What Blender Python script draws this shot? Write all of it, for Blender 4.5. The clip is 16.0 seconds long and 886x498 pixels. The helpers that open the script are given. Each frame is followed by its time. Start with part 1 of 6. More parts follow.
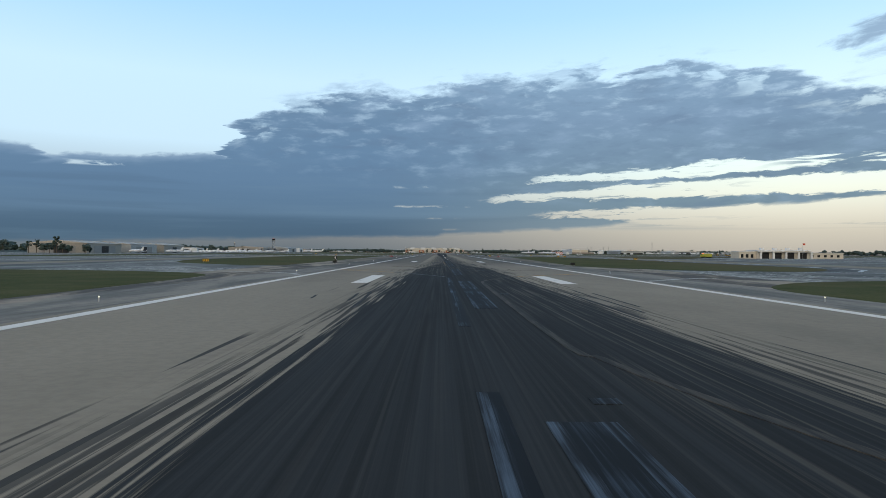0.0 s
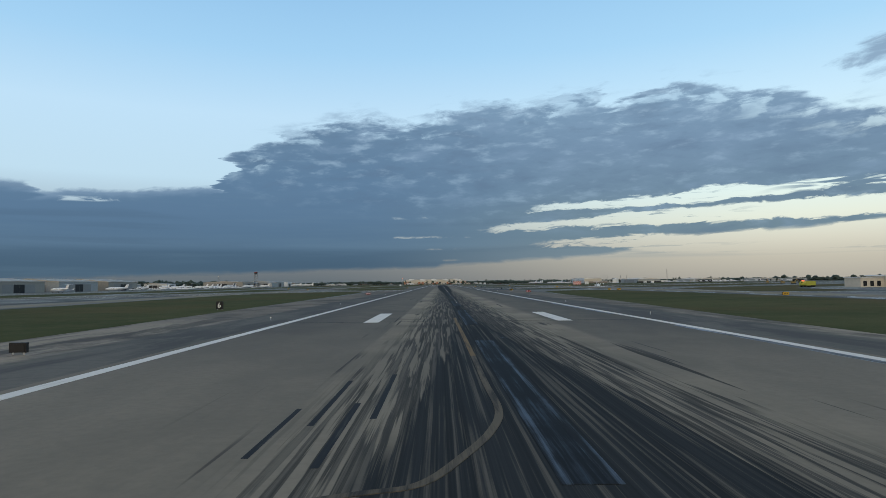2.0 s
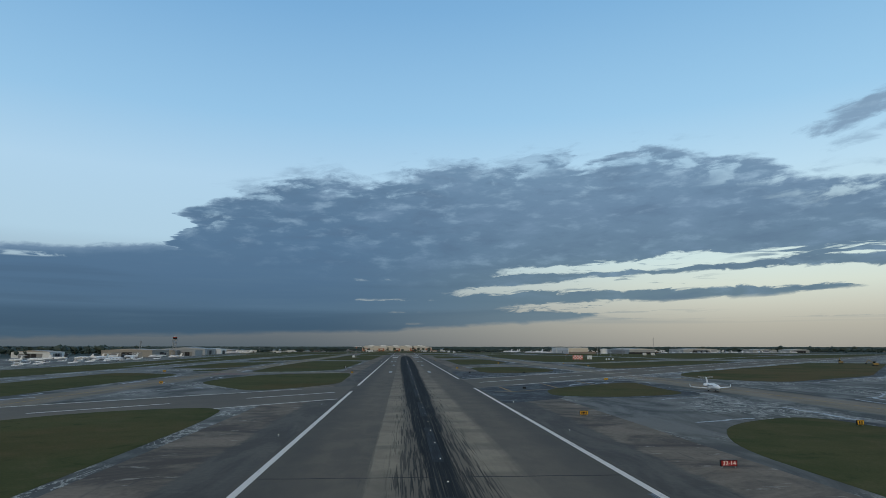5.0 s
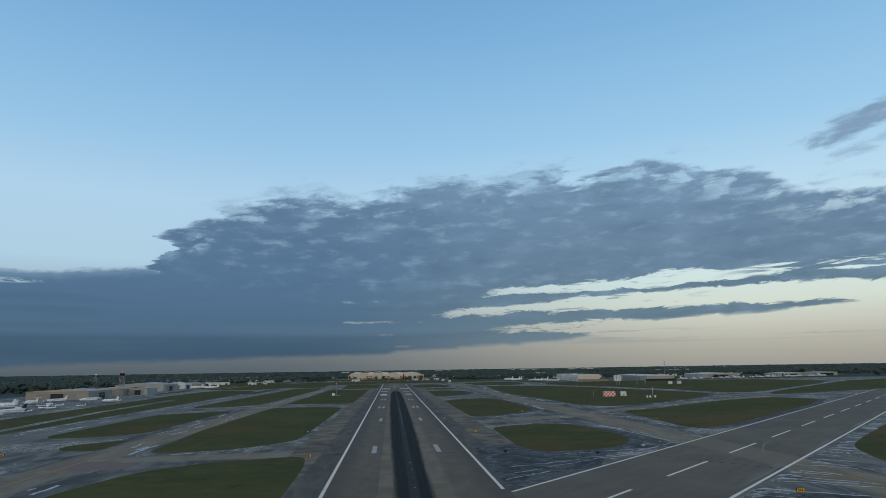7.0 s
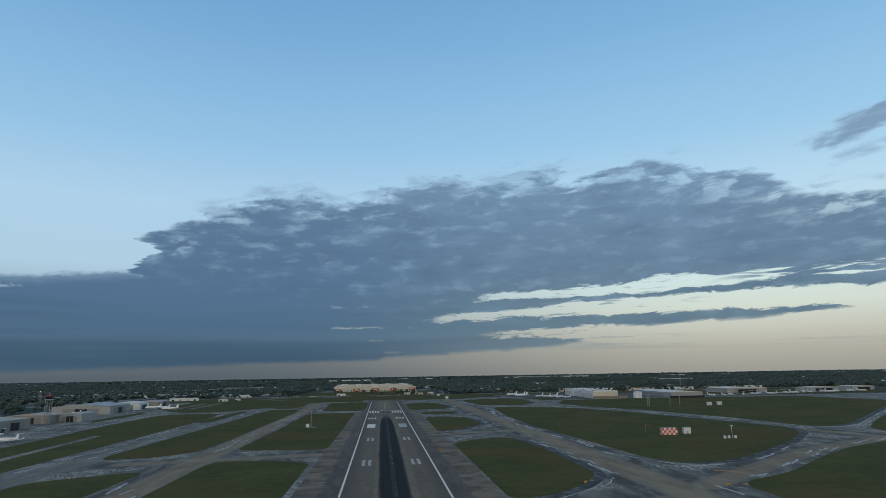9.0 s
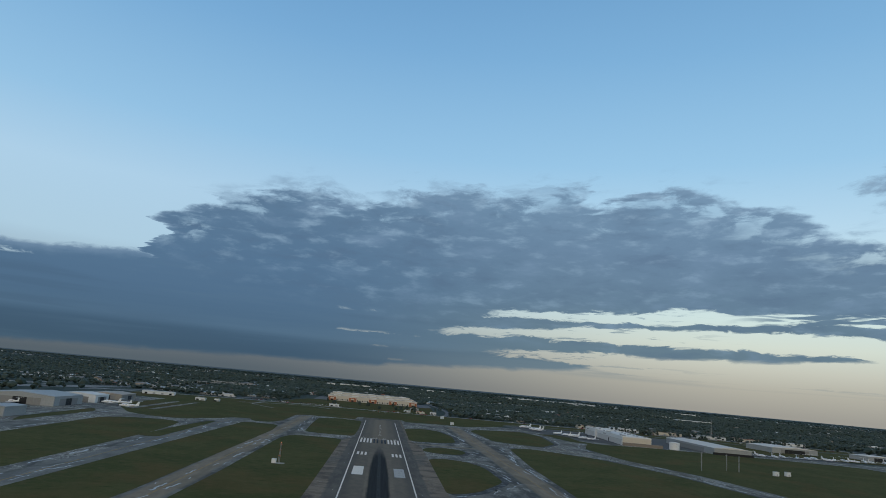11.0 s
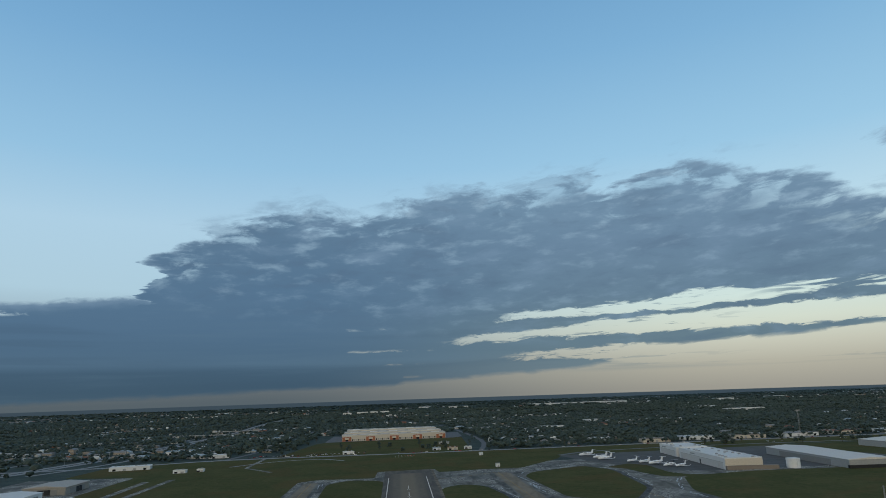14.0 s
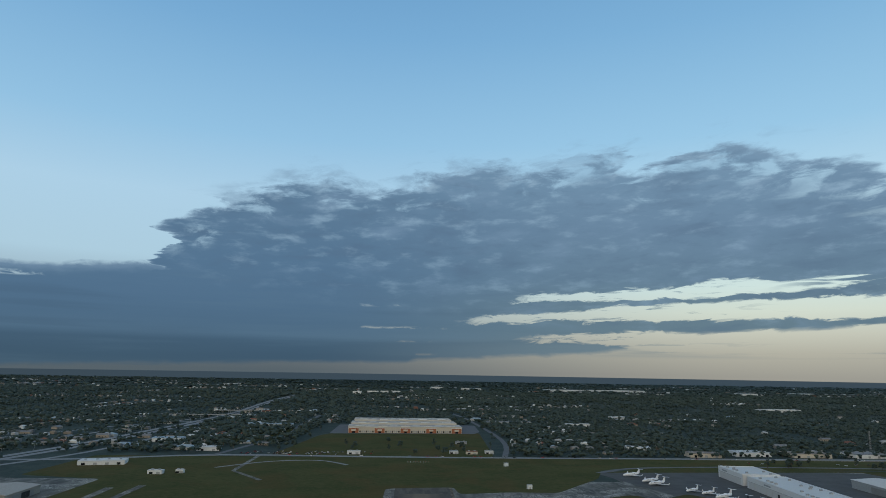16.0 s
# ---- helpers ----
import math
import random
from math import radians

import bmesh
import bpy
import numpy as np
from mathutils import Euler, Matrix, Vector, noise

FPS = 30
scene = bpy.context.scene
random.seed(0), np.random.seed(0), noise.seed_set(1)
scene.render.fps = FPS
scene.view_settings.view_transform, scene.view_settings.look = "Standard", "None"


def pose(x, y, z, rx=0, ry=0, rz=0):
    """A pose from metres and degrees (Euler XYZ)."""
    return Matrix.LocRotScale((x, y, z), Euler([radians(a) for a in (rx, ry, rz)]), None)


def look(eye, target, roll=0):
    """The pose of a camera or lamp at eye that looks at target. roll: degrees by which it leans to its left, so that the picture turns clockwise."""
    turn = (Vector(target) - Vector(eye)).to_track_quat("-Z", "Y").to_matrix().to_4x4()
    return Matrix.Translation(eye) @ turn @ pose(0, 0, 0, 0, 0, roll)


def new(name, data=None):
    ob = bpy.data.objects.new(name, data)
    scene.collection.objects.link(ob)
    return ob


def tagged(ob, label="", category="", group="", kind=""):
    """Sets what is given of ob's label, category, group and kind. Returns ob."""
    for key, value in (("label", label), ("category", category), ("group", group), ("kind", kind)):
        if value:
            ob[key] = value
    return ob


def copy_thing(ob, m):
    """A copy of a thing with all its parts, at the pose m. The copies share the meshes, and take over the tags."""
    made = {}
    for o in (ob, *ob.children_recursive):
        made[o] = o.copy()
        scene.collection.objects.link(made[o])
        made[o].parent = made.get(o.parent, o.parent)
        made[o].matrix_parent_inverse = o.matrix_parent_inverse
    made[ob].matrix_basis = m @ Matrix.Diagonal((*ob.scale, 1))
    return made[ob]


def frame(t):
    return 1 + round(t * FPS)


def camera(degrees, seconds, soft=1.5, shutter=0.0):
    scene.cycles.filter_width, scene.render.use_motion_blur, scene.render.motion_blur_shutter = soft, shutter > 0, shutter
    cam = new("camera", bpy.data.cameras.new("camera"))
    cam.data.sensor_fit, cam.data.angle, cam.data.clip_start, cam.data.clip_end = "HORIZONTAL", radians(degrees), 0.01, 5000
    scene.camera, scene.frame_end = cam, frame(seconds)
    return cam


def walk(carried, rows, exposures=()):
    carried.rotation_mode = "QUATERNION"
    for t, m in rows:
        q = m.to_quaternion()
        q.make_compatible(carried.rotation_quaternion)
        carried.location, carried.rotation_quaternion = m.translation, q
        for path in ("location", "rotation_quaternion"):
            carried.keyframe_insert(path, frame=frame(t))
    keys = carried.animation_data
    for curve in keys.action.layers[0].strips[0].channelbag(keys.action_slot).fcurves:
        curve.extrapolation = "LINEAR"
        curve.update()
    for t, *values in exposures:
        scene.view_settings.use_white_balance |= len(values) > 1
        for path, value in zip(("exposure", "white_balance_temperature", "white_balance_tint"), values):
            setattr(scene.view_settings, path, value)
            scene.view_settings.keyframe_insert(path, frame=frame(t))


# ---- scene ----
S = 0.48  # the whole place is a model at this scale, so that the fast take-off keeps to the allowed pace


def at(x, y, z=0.0, rz=0.0, rx=0.0, ry=0.0):
    """A pose from true metres."""
    return pose(S * x, S * y, S * z, rx, ry, rz)


# seconds, eye in true metres, yaw to the left, pitch up, roll
ROWS = [
    (0, -2.84, 5.75, 3.59, -0.30, 0.25, 0.38),
    (0.5, -2.76, 40.06, 3.47, 0.23, 1.31, 0.20),
    (1, -2.83, 74.65, 3.73, 0.20, 1.68, -0.11),
    (1.5, -3.06, 110.00, 4.25, 0.01, 2.07, -0.39),
    (2, -3.39, 146.15, 4.78, -0.29, 3.02, -0.62),
    (2.5, -3.77, 182.74, 5.49, -0.84, 4.45, -0.92),
    (3, -4.15, 219.06, 6.71, -1.36, 5.94, -1.47),
    (3.5, -4.48, 254.84, 8.44, -1.84, 7.23, -1.48),
    (4, -4.72, 290.03, 10.57, -2.39, 7.96, -0.64),
    (6.5, -5.08, 469.87, 25.54, -4.47, 9.72, -0.34),
    (7, -5.39, 508.73, 29.92, -4.65, 10.52, -0.88),
    (7.5, -5.63, 547.79, 34.43, -4.91, 11.23, -3.00),
    (8, -5.78, 586.94, 38.97, -5.31, 11.30, -3.70),
    (8.5, -5.83, 626.04, 43.46, -5.51, 11.27, -2.36),
    (9, -5.79, 665.00, 47.89, -5.58, 10.95, -0.91),
    (11.5, -4.68, 851.65, 69.02, -3.85, 11.95, 6.01),
    (12, -4.82, 889.23, 73.39, -3.54, 11.75, 6.03),
    (12.5, -5.15, 926.76, 78.03, -3.35, 11.45, 5.26),
    (13, -5.70, 964.17, 83.04, -3.51, 11.56, 4.25),
    (13.5, -6.48, 1001.41, 88.53, -3.78, 12.09, 1.05),
    (14, -7.48, 1038.43, 94.60, -4.15, 12.80, -1.88),
    (14.5, -8.72, 1075.22, 101.31, -4.37, 13.07, -3.10),
    (15, -10.19, 1111.78, 108.68, -4.06, 12.62, -3.21),
    (15.5, -11.89, 1148.13, 116.72, -3.38, 11.51, -1.95),
    (16, -13.82, 1184.26, 125.41, -2.62, 10.81, 0.96),
]


def aimed(x, y, z, yaw, pitch, roll):
    turn = Matrix.Rotation(radians(yaw), 4, "Z") @ Matrix.Rotation(radians(90 + pitch), 4, "X") @ Matrix.Rotation(radians(roll), 4, "Z")
    return Matrix.Translation((S * x, S * y, S * z)) @ turn


cam = camera(69.16, 16.0, 0.6)
EXPOSURES = [(0.0, 0.5, 6800, 11), (1.5, 0.37, 6800, 10), (2.5, 0.2, 6600, 9), (4.0, 0.08, 6500, 8), (7.0, 0.03, 6440, 8), (9.0, 0.02, 6440, 8), (12.0, 0.0, 6520, 8), (13.0, 0.0, 6620, 6), (14.0, 0.0, 6620, 6), (15.0, 0.0, 6500, 6), (16.0, 0.0, 6500, 6)]
walk(cam, [(t, aimed(*row)) for t, *row in ROWS], EXPOSURES)

# ---- sky and light ----
SUN_ELEVATION, SUN_AZIMUTH = 14.0, 200.0  # degrees; azimuth clockwise from +y: low, behind the camera


class Nodes:
    """Short hand for building node trees."""

    def __init__(self, tree):
        self.tree = tree

    def add(self, kind, **inputs):
        node = self.tree.nodes.new(kind)
        for key, value in inputs.items():
            self.put(node.inputs[int(key[1:]) if key[0] == "i" and key[1:].isdigit() else key.replace("_", " ")], value)
        return node

    def put(self, socket, value):
        if isinstance(value, bpy.types.NodeSocket):
            self.tree.links.new(value, socket)
        else:
            socket.default_value = value

    def math(self, op, a, b=0.0, c=0.0, clamp=False):
        node = self.tree.nodes.new("ShaderNodeMath")
        node.operation, node.use_clamp = op, clamp
        for n, v in enumerate((a, b, c)):
            self.put(node.inputs[n], v)
        return node.outputs[0]

    def ramp(self, value, stops, mode="LINEAR"):
        node = self.tree.nodes.new("ShaderNodeValToRGB")
        ramp = node.color_ramp
        ramp.interpolation = mode
        while len(ramp.elements) < len(stops):
            ramp.elements.new(0.5)
        for element, (place, colour) in zip(ramp.elements, stops):
            element.position = place
            element.color = (*colour, 1) if isinstance(colour, tuple) else (colour, colour, colour, 1)
        self.put(node.inputs[0], value)
        return node.outputs[0]

    def mix(self, f, a, b, mode="MIX"):
        node = self.tree.nodes.new("ShaderNodeMix")
        node.data_type, node.blend_type = "RGBA", mode
        for n, v in ((0, f), (6, a), (7, b)):
            self.put(node.inputs[n], (*v, 1) if isinstance(v, tuple) and len(v) == 3 else v)
        return node.outputs[2]

    def step(self, value, low, high):
        node = self.tree.nodes.new("ShaderNodeMapRange")
        node.interpolation_type = "SMOOTHSTEP"
        for n, v in enumerate((value, low, high)):
            self.put(node.inputs[n], v)
        return node.outputs[0]

    def noise(self, vector, scale, detail=4.0, rough=0.55, distort=0.0):
        node = self.tree.nodes.new("ShaderNodeTexNoise")
        for key, v in (("Vector", vector), ("Scale", scale), ("Detail", detail), ("Roughness", rough), ("Distortion", distort)):
            self.put(node.inputs[key], v)
        return node.outputs[0]

    def vec(self, x=0.0, y=0.0, z=0.0):
        node = self.tree.nodes.new("ShaderNodeCombineXYZ")
        for n, v in enumerate((x, y, z)):
            self.put(node.inputs[n], v)
        return node.outputs[0]

    def split(self, vector):
        node = self.tree.nodes.new("ShaderNodeSeparateXYZ")
        self.put(node.inputs[0], vector)
        return node.outputs

    def stretch(self, vector, x, y, z):
        node = self.tree.nodes.new("ShaderNodeVectorMath")
        node.operation = "MULTIPLY"
        self.put(node.inputs[0], vector)
        node.inputs[1].default_value = (x, y, z)
        return node.outputs[0]


def srgb(r, g, b):
    """Linear colour from 0-255 picture values."""
    return tuple(((v / 255 + 0.055) / 1.055) ** 2.4 if v > 10 else v / 255 / 12.92 for v in (r, g, b))


world = bpy.data.worlds.new("sky")
scene.world = world
world.use_nodes = True
w = Nodes(world.node_tree)
background = world.node_tree.nodes["Background"]
way = w.add("ShaderNodeTexCoord").outputs["Generated"]
wx, wy, wz = w.split(way)
elevation = w.math("MULTIPLY", w.math("ARCSINE", wz), 180 / math.pi)
azimuth = w.math("MULTIPLY", w.math("ARCTAN2", wx, wy), 180 / math.pi)  # to the right of +y
# the clear sky: cream by the horizon, pale above, blue higher up
up = w.math("DIVIDE", elevation, 60.0, clamp=True)
east = w.ramp(up, [(0.0, srgb(160, 157, 150)), (0.03, srgb(180, 177, 166)), (0.055, srgb(200, 200, 188)), (0.085, srgb(214, 222, 211)), (0.12, srgb(212, 230, 228)),
                   (0.24, srgb(188, 220, 241)), (0.33, srgb(158, 203, 236)), (0.48, srgb(130, 180, 222)), (0.62, srgb(110, 160, 206)), (1.0, srgb(76, 118, 168))])
west = w.ramp(up, [(0.0, srgb(86, 98, 108)), (0.03, srgb(104, 113, 122)), (0.09, srgb(150, 168, 182)), (0.15, srgb(178, 208, 228)),
                   (0.24, srgb(178, 211, 236)), (0.33, srgb(152, 197, 232)), (0.48, srgb(124, 174, 218)), (0.62, srgb(103, 154, 202)), (1.0, srgb(76, 118, 168))])
clear = w.mix(w.step(azimuth, -14.0, 32.0), west, east)
sky = world.node_tree.nodes.new("ShaderNodeTexSky")
sky.sky_type, sky.sun_disc = "NISHITA", False
sky.sun_elevation, sky.sun_rotation = radians(SUN_ELEVATION), radians(SUN_AZIMUTH)
dim = w.mix(1.0, sky.outputs[0], (0.05, 0.05, 0.05), "MULTIPLY")
clear = w.mix(0.06, clear, dim)
# the warm, brighter side of the sky round the low sun, behind the camera
a, e = radians(SUN_AZIMUTH), radians(SUN_ELEVATION)
toward = w.math("ADD", w.math("ADD", w.math("MULTIPLY", wx, math.sin(a) * math.cos(e)), w.math("MULTIPLY", wy, math.cos(a) * math.cos(e))), w.math("MULTIPLY", wz, math.sin(e)))
clear = w.mix(w.math("MULTIPLY", w.step(toward, 0.0, 1.0), 0.9), clear, (0.74, 0.66, 0.54))
# far land under the horizon, its blue haze put into the colour
land = srgb(60, 74, 86)
w.put(background.inputs[0], w.mix(w.step(elevation, -0.3, -0.24), land, clear))
background.inputs[1].default_value = 1.0

sun = new("sun", bpy.data.lights.new("sun", "SUN"))
sun.data.energy, sun.data.angle, sun.data.color = 0.4, radians(20), (1.0, 0.92, 0.8)
a, e = radians(SUN_AZIMUTH), radians(SUN_ELEVATION)
sun.matrix_world = look((S * 300 * math.sin(a), S * 300 * math.cos(a), S * 300 * math.tan(e)), (0, 0, 0))

# ---- materials ----
def material(name, build):
    m = bpy.data.materials.new(name)
    m.use_nodes = True
    n = Nodes(m.node_tree)
    bsdf = m.node_tree.nodes["Principled BSDF"]
    place = n.add("ShaderNodeTexCoord").outputs["Object"]
    bsdf.inputs["Specular IOR Level"].default_value = 0.25
    build(n, bsdf, n.stretch(place, 1 / S, 1 / S, 1 / S))
    return m


def bump(n, bsdf, height, strength=0.3, distance=0.05):
    node = n.add("ShaderNodeBump", Strength=strength, Distance=distance * S, Height=height)
    n.put(bsdf.inputs["Normal"], node.outputs[0])


def plain(name, colour, rough=0.6, metal=0.0, vary=0.15, scale=0.6, relief=0.0):
    def build(n, bsdf, p):
        f = n.noise(p, scale, 5.0)
        g = n.noise(p, scale * 7, 3.0)
        f = n.math("ADD", n.math("MULTIPLY", f, 0.65), n.math("MULTIPLY", g, 0.35))
        low = tuple(c * (1 - vary) for c in colour)
        high = tuple(min(1.0, c * (1 + vary)) for c in colour)
        n.put(bsdf.inputs["Base Color"], n.mix(n.step(f, 0.3, 0.7), low, high))
        bsdf.inputs["Roughness"].default_value, bsdf.inputs["Metallic"].default_value = rough, metal
        if relief:
            bump(n, bsdf, g, relief)
    return material(name, build)


def tinted(n, c, gain=1.0):
    """Multiplies a surface's colour by one warm tint, offsetting the blue sky light."""
    return n.mix(1.0, c, (1.16 * gain, 1.06 * gain, 0.9 * gain), "MULTIPLY")


# worn middle lanes of the taxiways: end points in metres, half width
LANES = [((116, -600), (115, 1850), 9.5), ((-112, -600), (-111, 1824), 8.0), ((24, 872), (112, 912), 9.0), ((128, 935), (250, 1040), 7.0), ((250, 1040), (345, 1095), 7.0),
         ((345, 1095), (232, 1543), 6.0), ((-112, 750), (-24, 757), 7.0), ((-150, 1060), (-24, 1086), 7.0), ((24, 1195), (112, 1215), 7.0), ((24, 1530), (112, 1535), 6.0)]


def pavement_look(n, bsdf, p):
    """Old taxiways: a worn brownish lane in the middle, blue-grey sides with white washed streaks."""
    x, y, _ = n.split(p)
    mul, plus, less = (lambda a, b: n.math("MULTIPLY", a, b)), (lambda a, b: n.math("ADD", a, b)), (lambda a, b: n.math("SUBTRACT", a, b))
    big = n.noise(p, 0.012, 5.0, 0.6)
    mid = n.noise(n.stretch(p, 1.0, 0.3, 1.0), 0.1, 7.0, 0.64, 0.8)
    fine = n.noise(p, 1.6, 4.0)
    c = n.mix(n.step(mid, 0.36, 0.64), (0.06, 0.067, 0.073), (0.16, 0.171, 0.18))
    c = n.mix(mul(n.step(big, 0.45, 0.62), 0.3), c, (0.15, 0.14, 0.125))

    worn = None
    for (ax, ay), (bx, by), half in LANES:
        dx, dy = bx - ax, by - ay
        px, py = less(x, ax), less(y, ay)
        k = n.math("DIVIDE", plus(mul(px, dx), mul(py, dy)), dx * dx + dy * dy, clamp=True)
        rx, ry = less(px, mul(k, dx)), less(py, mul(k, dy))
        gap = less(n.math("SQRT", plus(mul(rx, rx), mul(ry, ry))), half)
        worn = gap if worn is None else n.math("MINIMUM", worn, gap)
    # white streaks, washed out of the shoulders in thin broken lines
    wash = n.noise(n.stretch(p, 1.0, 0.45, 1.0), 0.13, 9.0, 0.72, 2.2)
    ridge = n.math("ABSOLUTE", less(wash, 0.5))
    field = n.noise(p, 0.028, 3.0, 0.5)
    streak = mul(n.step(ridge, 0.03, 0.008), n.step(field, 0.46, 0.58))
    c = n.mix(mul(streak, mul(n.step(worn, 1.0, 5.0), 0.85)), c, (0.46, 0.49, 0.51))
    rim = mul(n.step(worn, 0.5, 3.0), n.step(worn, 14.0, 6.0))
    c = n.mix(mul(mul(rim, n.step(mid, 0.62, 0.42)), 0.8), c, (0.05, 0.054, 0.058))
    blue = n.step(n.math("ABSOLUTE", plus(x, 181.0)), 12.0, 9.0)
    c = n.mix(mul(blue, 0.75), c, n.mix(n.step(mid, 0.35, 0.65), (0.115, 0.127, 0.14), (0.145, 0.16, 0.175)))
    lane = n.mix(n.step(mid, 0.35, 0.66), (0.162, 0.145, 0.12), (0.225, 0.2, 0.163))
    c = n.mix(mul(n.step(plus(worn, mul(less(mid, 0.5), 9.0)), 1.6, -1.2), 0.9), c, lane)
    c = n.mix(mul(n.step(fine, 0.35, 0.7), 0.22), c, (0.05, 0.055, 0.06))
    n.put(bsdf.inputs["Base Color"], tinted(n, c))
    n.put(bsdf.inputs["Roughness"], plus(mul(mid, -0.3), 0.85))
    bsdf.inputs["Specular IOR Level"].default_value = 0.1
    bump(n, bsdf, fine, 0.25, 0.02)


def runway_look(n, bsdf, p):
    """Warm grey grooved asphalt with rubber laid down along the middle."""
    x, y, _ = n.split(p)
    mul, plus = (lambda a, b: n.math("MULTIPLY", a, b)), (lambda a, b: n.math("ADD", a, b))
    big = n.noise(n.stretch(p, 1.0, 0.25, 1.0), 0.05, 5.0, 0.6)
    patchy = n.noise(n.stretch(p, 1.0, 0.5, 1.0), 0.22, 6.0, 0.62, 0.5)
    fine = n.noise(p, 2.2, 5.0, 0.65)
    fine_streak = n.noise(n.stretch(p, 1.0, 0.0035, 1.0), 5.5, 5.0, 0.66)
    wide_streak = n.noise(n.stretch(p, 1.0, 0.02, 1.0), 0.8, 5.0, 0.6)
    dash = n.noise(n.stretch(p, 1.0, 0.02, 1.0), 3.6, 3.0, 0.55)
    along = n.math("DIVIDE", plus(y, 200.0), 1800.0, clamp=True)

    def run(points):
        """A value over the distance down the runway."""
        return n.ramp(along, [((at_y + 200) / 1800, v) for at_y, v in points])

    c = n.mix(n.step(big, 0.3, 0.72), (0.16, 0.146, 0.124), (0.24, 0.218, 0.186))
    c = n.mix(mul(n.step(patchy, 0.4, 0.68), 0.35), c, (0.25, 0.226, 0.19))
    c = n.mix(mul(n.step(fine, 0.35, 0.68), 0.25), c, (0.11, 0.1, 0.09))
    # the darker overlay past the first touchdown zone, darkest by the edges
    c = n.mix(mul(n.step(y, 140.0, 225.0), 0.78), c, n.mix(n.step(patchy, 0.35, 0.68), (0.068, 0.064, 0.06), (0.094, 0.087, 0.077)))
    rims = mul(n.step(plus(n.math("ABSOLUTE", x), mul(big, 6.0)), 18.0, 23.5), n.step(y, 150.0, 260.0))
    c = n.mix(mul(rims, 0.5), c, (0.05, 0.051, 0.053))
    # old worn lanes on both sides of the rubber, one with a sharp outer edge
    off_left, off_right = n.math("SUBTRACT", -0.3, x), n.math("SUBTRACT", x, 0.4)
    left_lane = mul(n.step(plus(x, mul(n.math("SUBTRACT", dash, 0.5), 0.8)), -9.0, -8.6), n.step(x, -3.0, -5.4))
    right_lane = mul(n.step(plus(x, mul(n.math("SUBTRACT", wide_streak, 0.5), 2.5)), 11.0, 9.0), n.step(x, 2.6, 5.4))
    lanes = mul(plus(left_lane, right_lane), run([(150, 0.0), (205, 0.7), (280, 1.0), (500, 0.95), (700, 0.45), (900, 0.3), (1600, 0.1)]))
    breaks = n.noise(n.stretch(p, 0.12, 1.0, 1.0), 0.045, 3.0, 0.6)
    lanes = mul(lanes, plus(0.5, mul(n.step(breaks, 0.45, 0.52), 0.5)))
    c = n.mix(lanes, c, n.mix(n.step(patchy, 0.35, 0.65), (0.185, 0.166, 0.136), (0.24, 0.216, 0.178)))
    between = mul(n.step(n.math("ABSOLUTE", x), 6.0, 4.0), run([(150, 0.0), (230, 0.75), (460, 0.7), (600, 0.1), (1600, 0.0)]))
    c = n.mix(between, c, (0.125, 0.112, 0.094))
    stub = mul(n.step(y, 1470.0, 1560.0), n.step(plus(n.math("ABSOLUTE", x), mul(patchy, 8.0)), 15.0, 9.0))
    c = n.mix(mul(stub, 0.6), c, (0.16, 0.141, 0.113))
    c = tinted(n, c, 1.1)

    # tyre rubber: a solid core, then single dashes, then a soft-edged band further on
    off = n.math("MAXIMUM", off_left, off_right)
    core = mul(run([(-200, 0.74), (140, 0.74), (160, 0.52), (185, 0.34), (215, 0.13), (260, 0.1), (330, 0.12), (430, 0.16), (520, 0.3), (620, 0.42), (700, 0.45), (820, 0.58), (1050, 0.66), (1300, 0.64), (1390, 0.5), (1440, 0.3), (1480, 0.0)]), 10.0)
    mess = plus(mul(n.math("SUBTRACT", fine_streak, 0.5), 2.2), plus(mul(n.math("SUBTRACT", wide_streak, 0.5), 3.6), mul(n.math("SUBTRACT", dash, 0.5), 2.4)))
    mess = mul(mess, run([(-200, 1.0), (300, 0.9), (500, 0.5), (1600, 0.4)]))
    soft = run([(-200, 0.2), (480, 0.25), (650, 0.9), (1600, 0.9)])
    solid = n.step(n.math("DIVIDE", n.math("SUBTRACT", plus(core, mess), off), soft), -0.9, 1.1)
    solid = mul(solid, n.step(plus(y, plus(mul(off, 7.0), mul(wide_streak, 60.0))), 1520.0, 1420.0))
    reach = mul(run([(-200, 0.95), (130, 0.92), (200, 0.62), (330, 0.56), (500, 0.6), (700, 0.75), (1600, 0.6)]), 10.0)
    dense = run([(-200, 0.6), (150, 0.62), (260, 0.56), (420, 0.5), (560, 0.35), (700, 0.12), (1300, 0.1), (1500, 0.0)])
    loose = plus(mul(dash, 0.75), mul(fine_streak, 0.25))
    loose = n.step(plus(loose, n.math("SUBTRACT", mul(dense, 0.34), mul(n.step(off, 0.0, 9.0), 0.09))), 0.6, 0.68)
    loose = mul(loose, n.step(n.math("SUBTRACT", off, reach), 1.5, -1.0))
    film = mul(n.step(off_right, 4.5, 1.0), mul(n.step(x, -1.2, 0.2), run([(150, 0.5), (205, 0.75), (240, 0.45), (280, 0.0), (700, 0.0)])))
    # long single skid lines further out, in bursts
    line = n.noise(n.stretch(p, 1.0, 0.02, 1.0), 1.7, 2.0, 0.4)
    burst = n.noise(n.stretch(p, 1.0, 0.3, 1.0), 0.1, 2.0)
    skid = mul(mul(n.step(line, 0.605, 0.635), n.step(burst, 0.48, 0.56)), mul(n.step(off, 13.5, 11.0), n.step(y, 480.0, 330.0)))
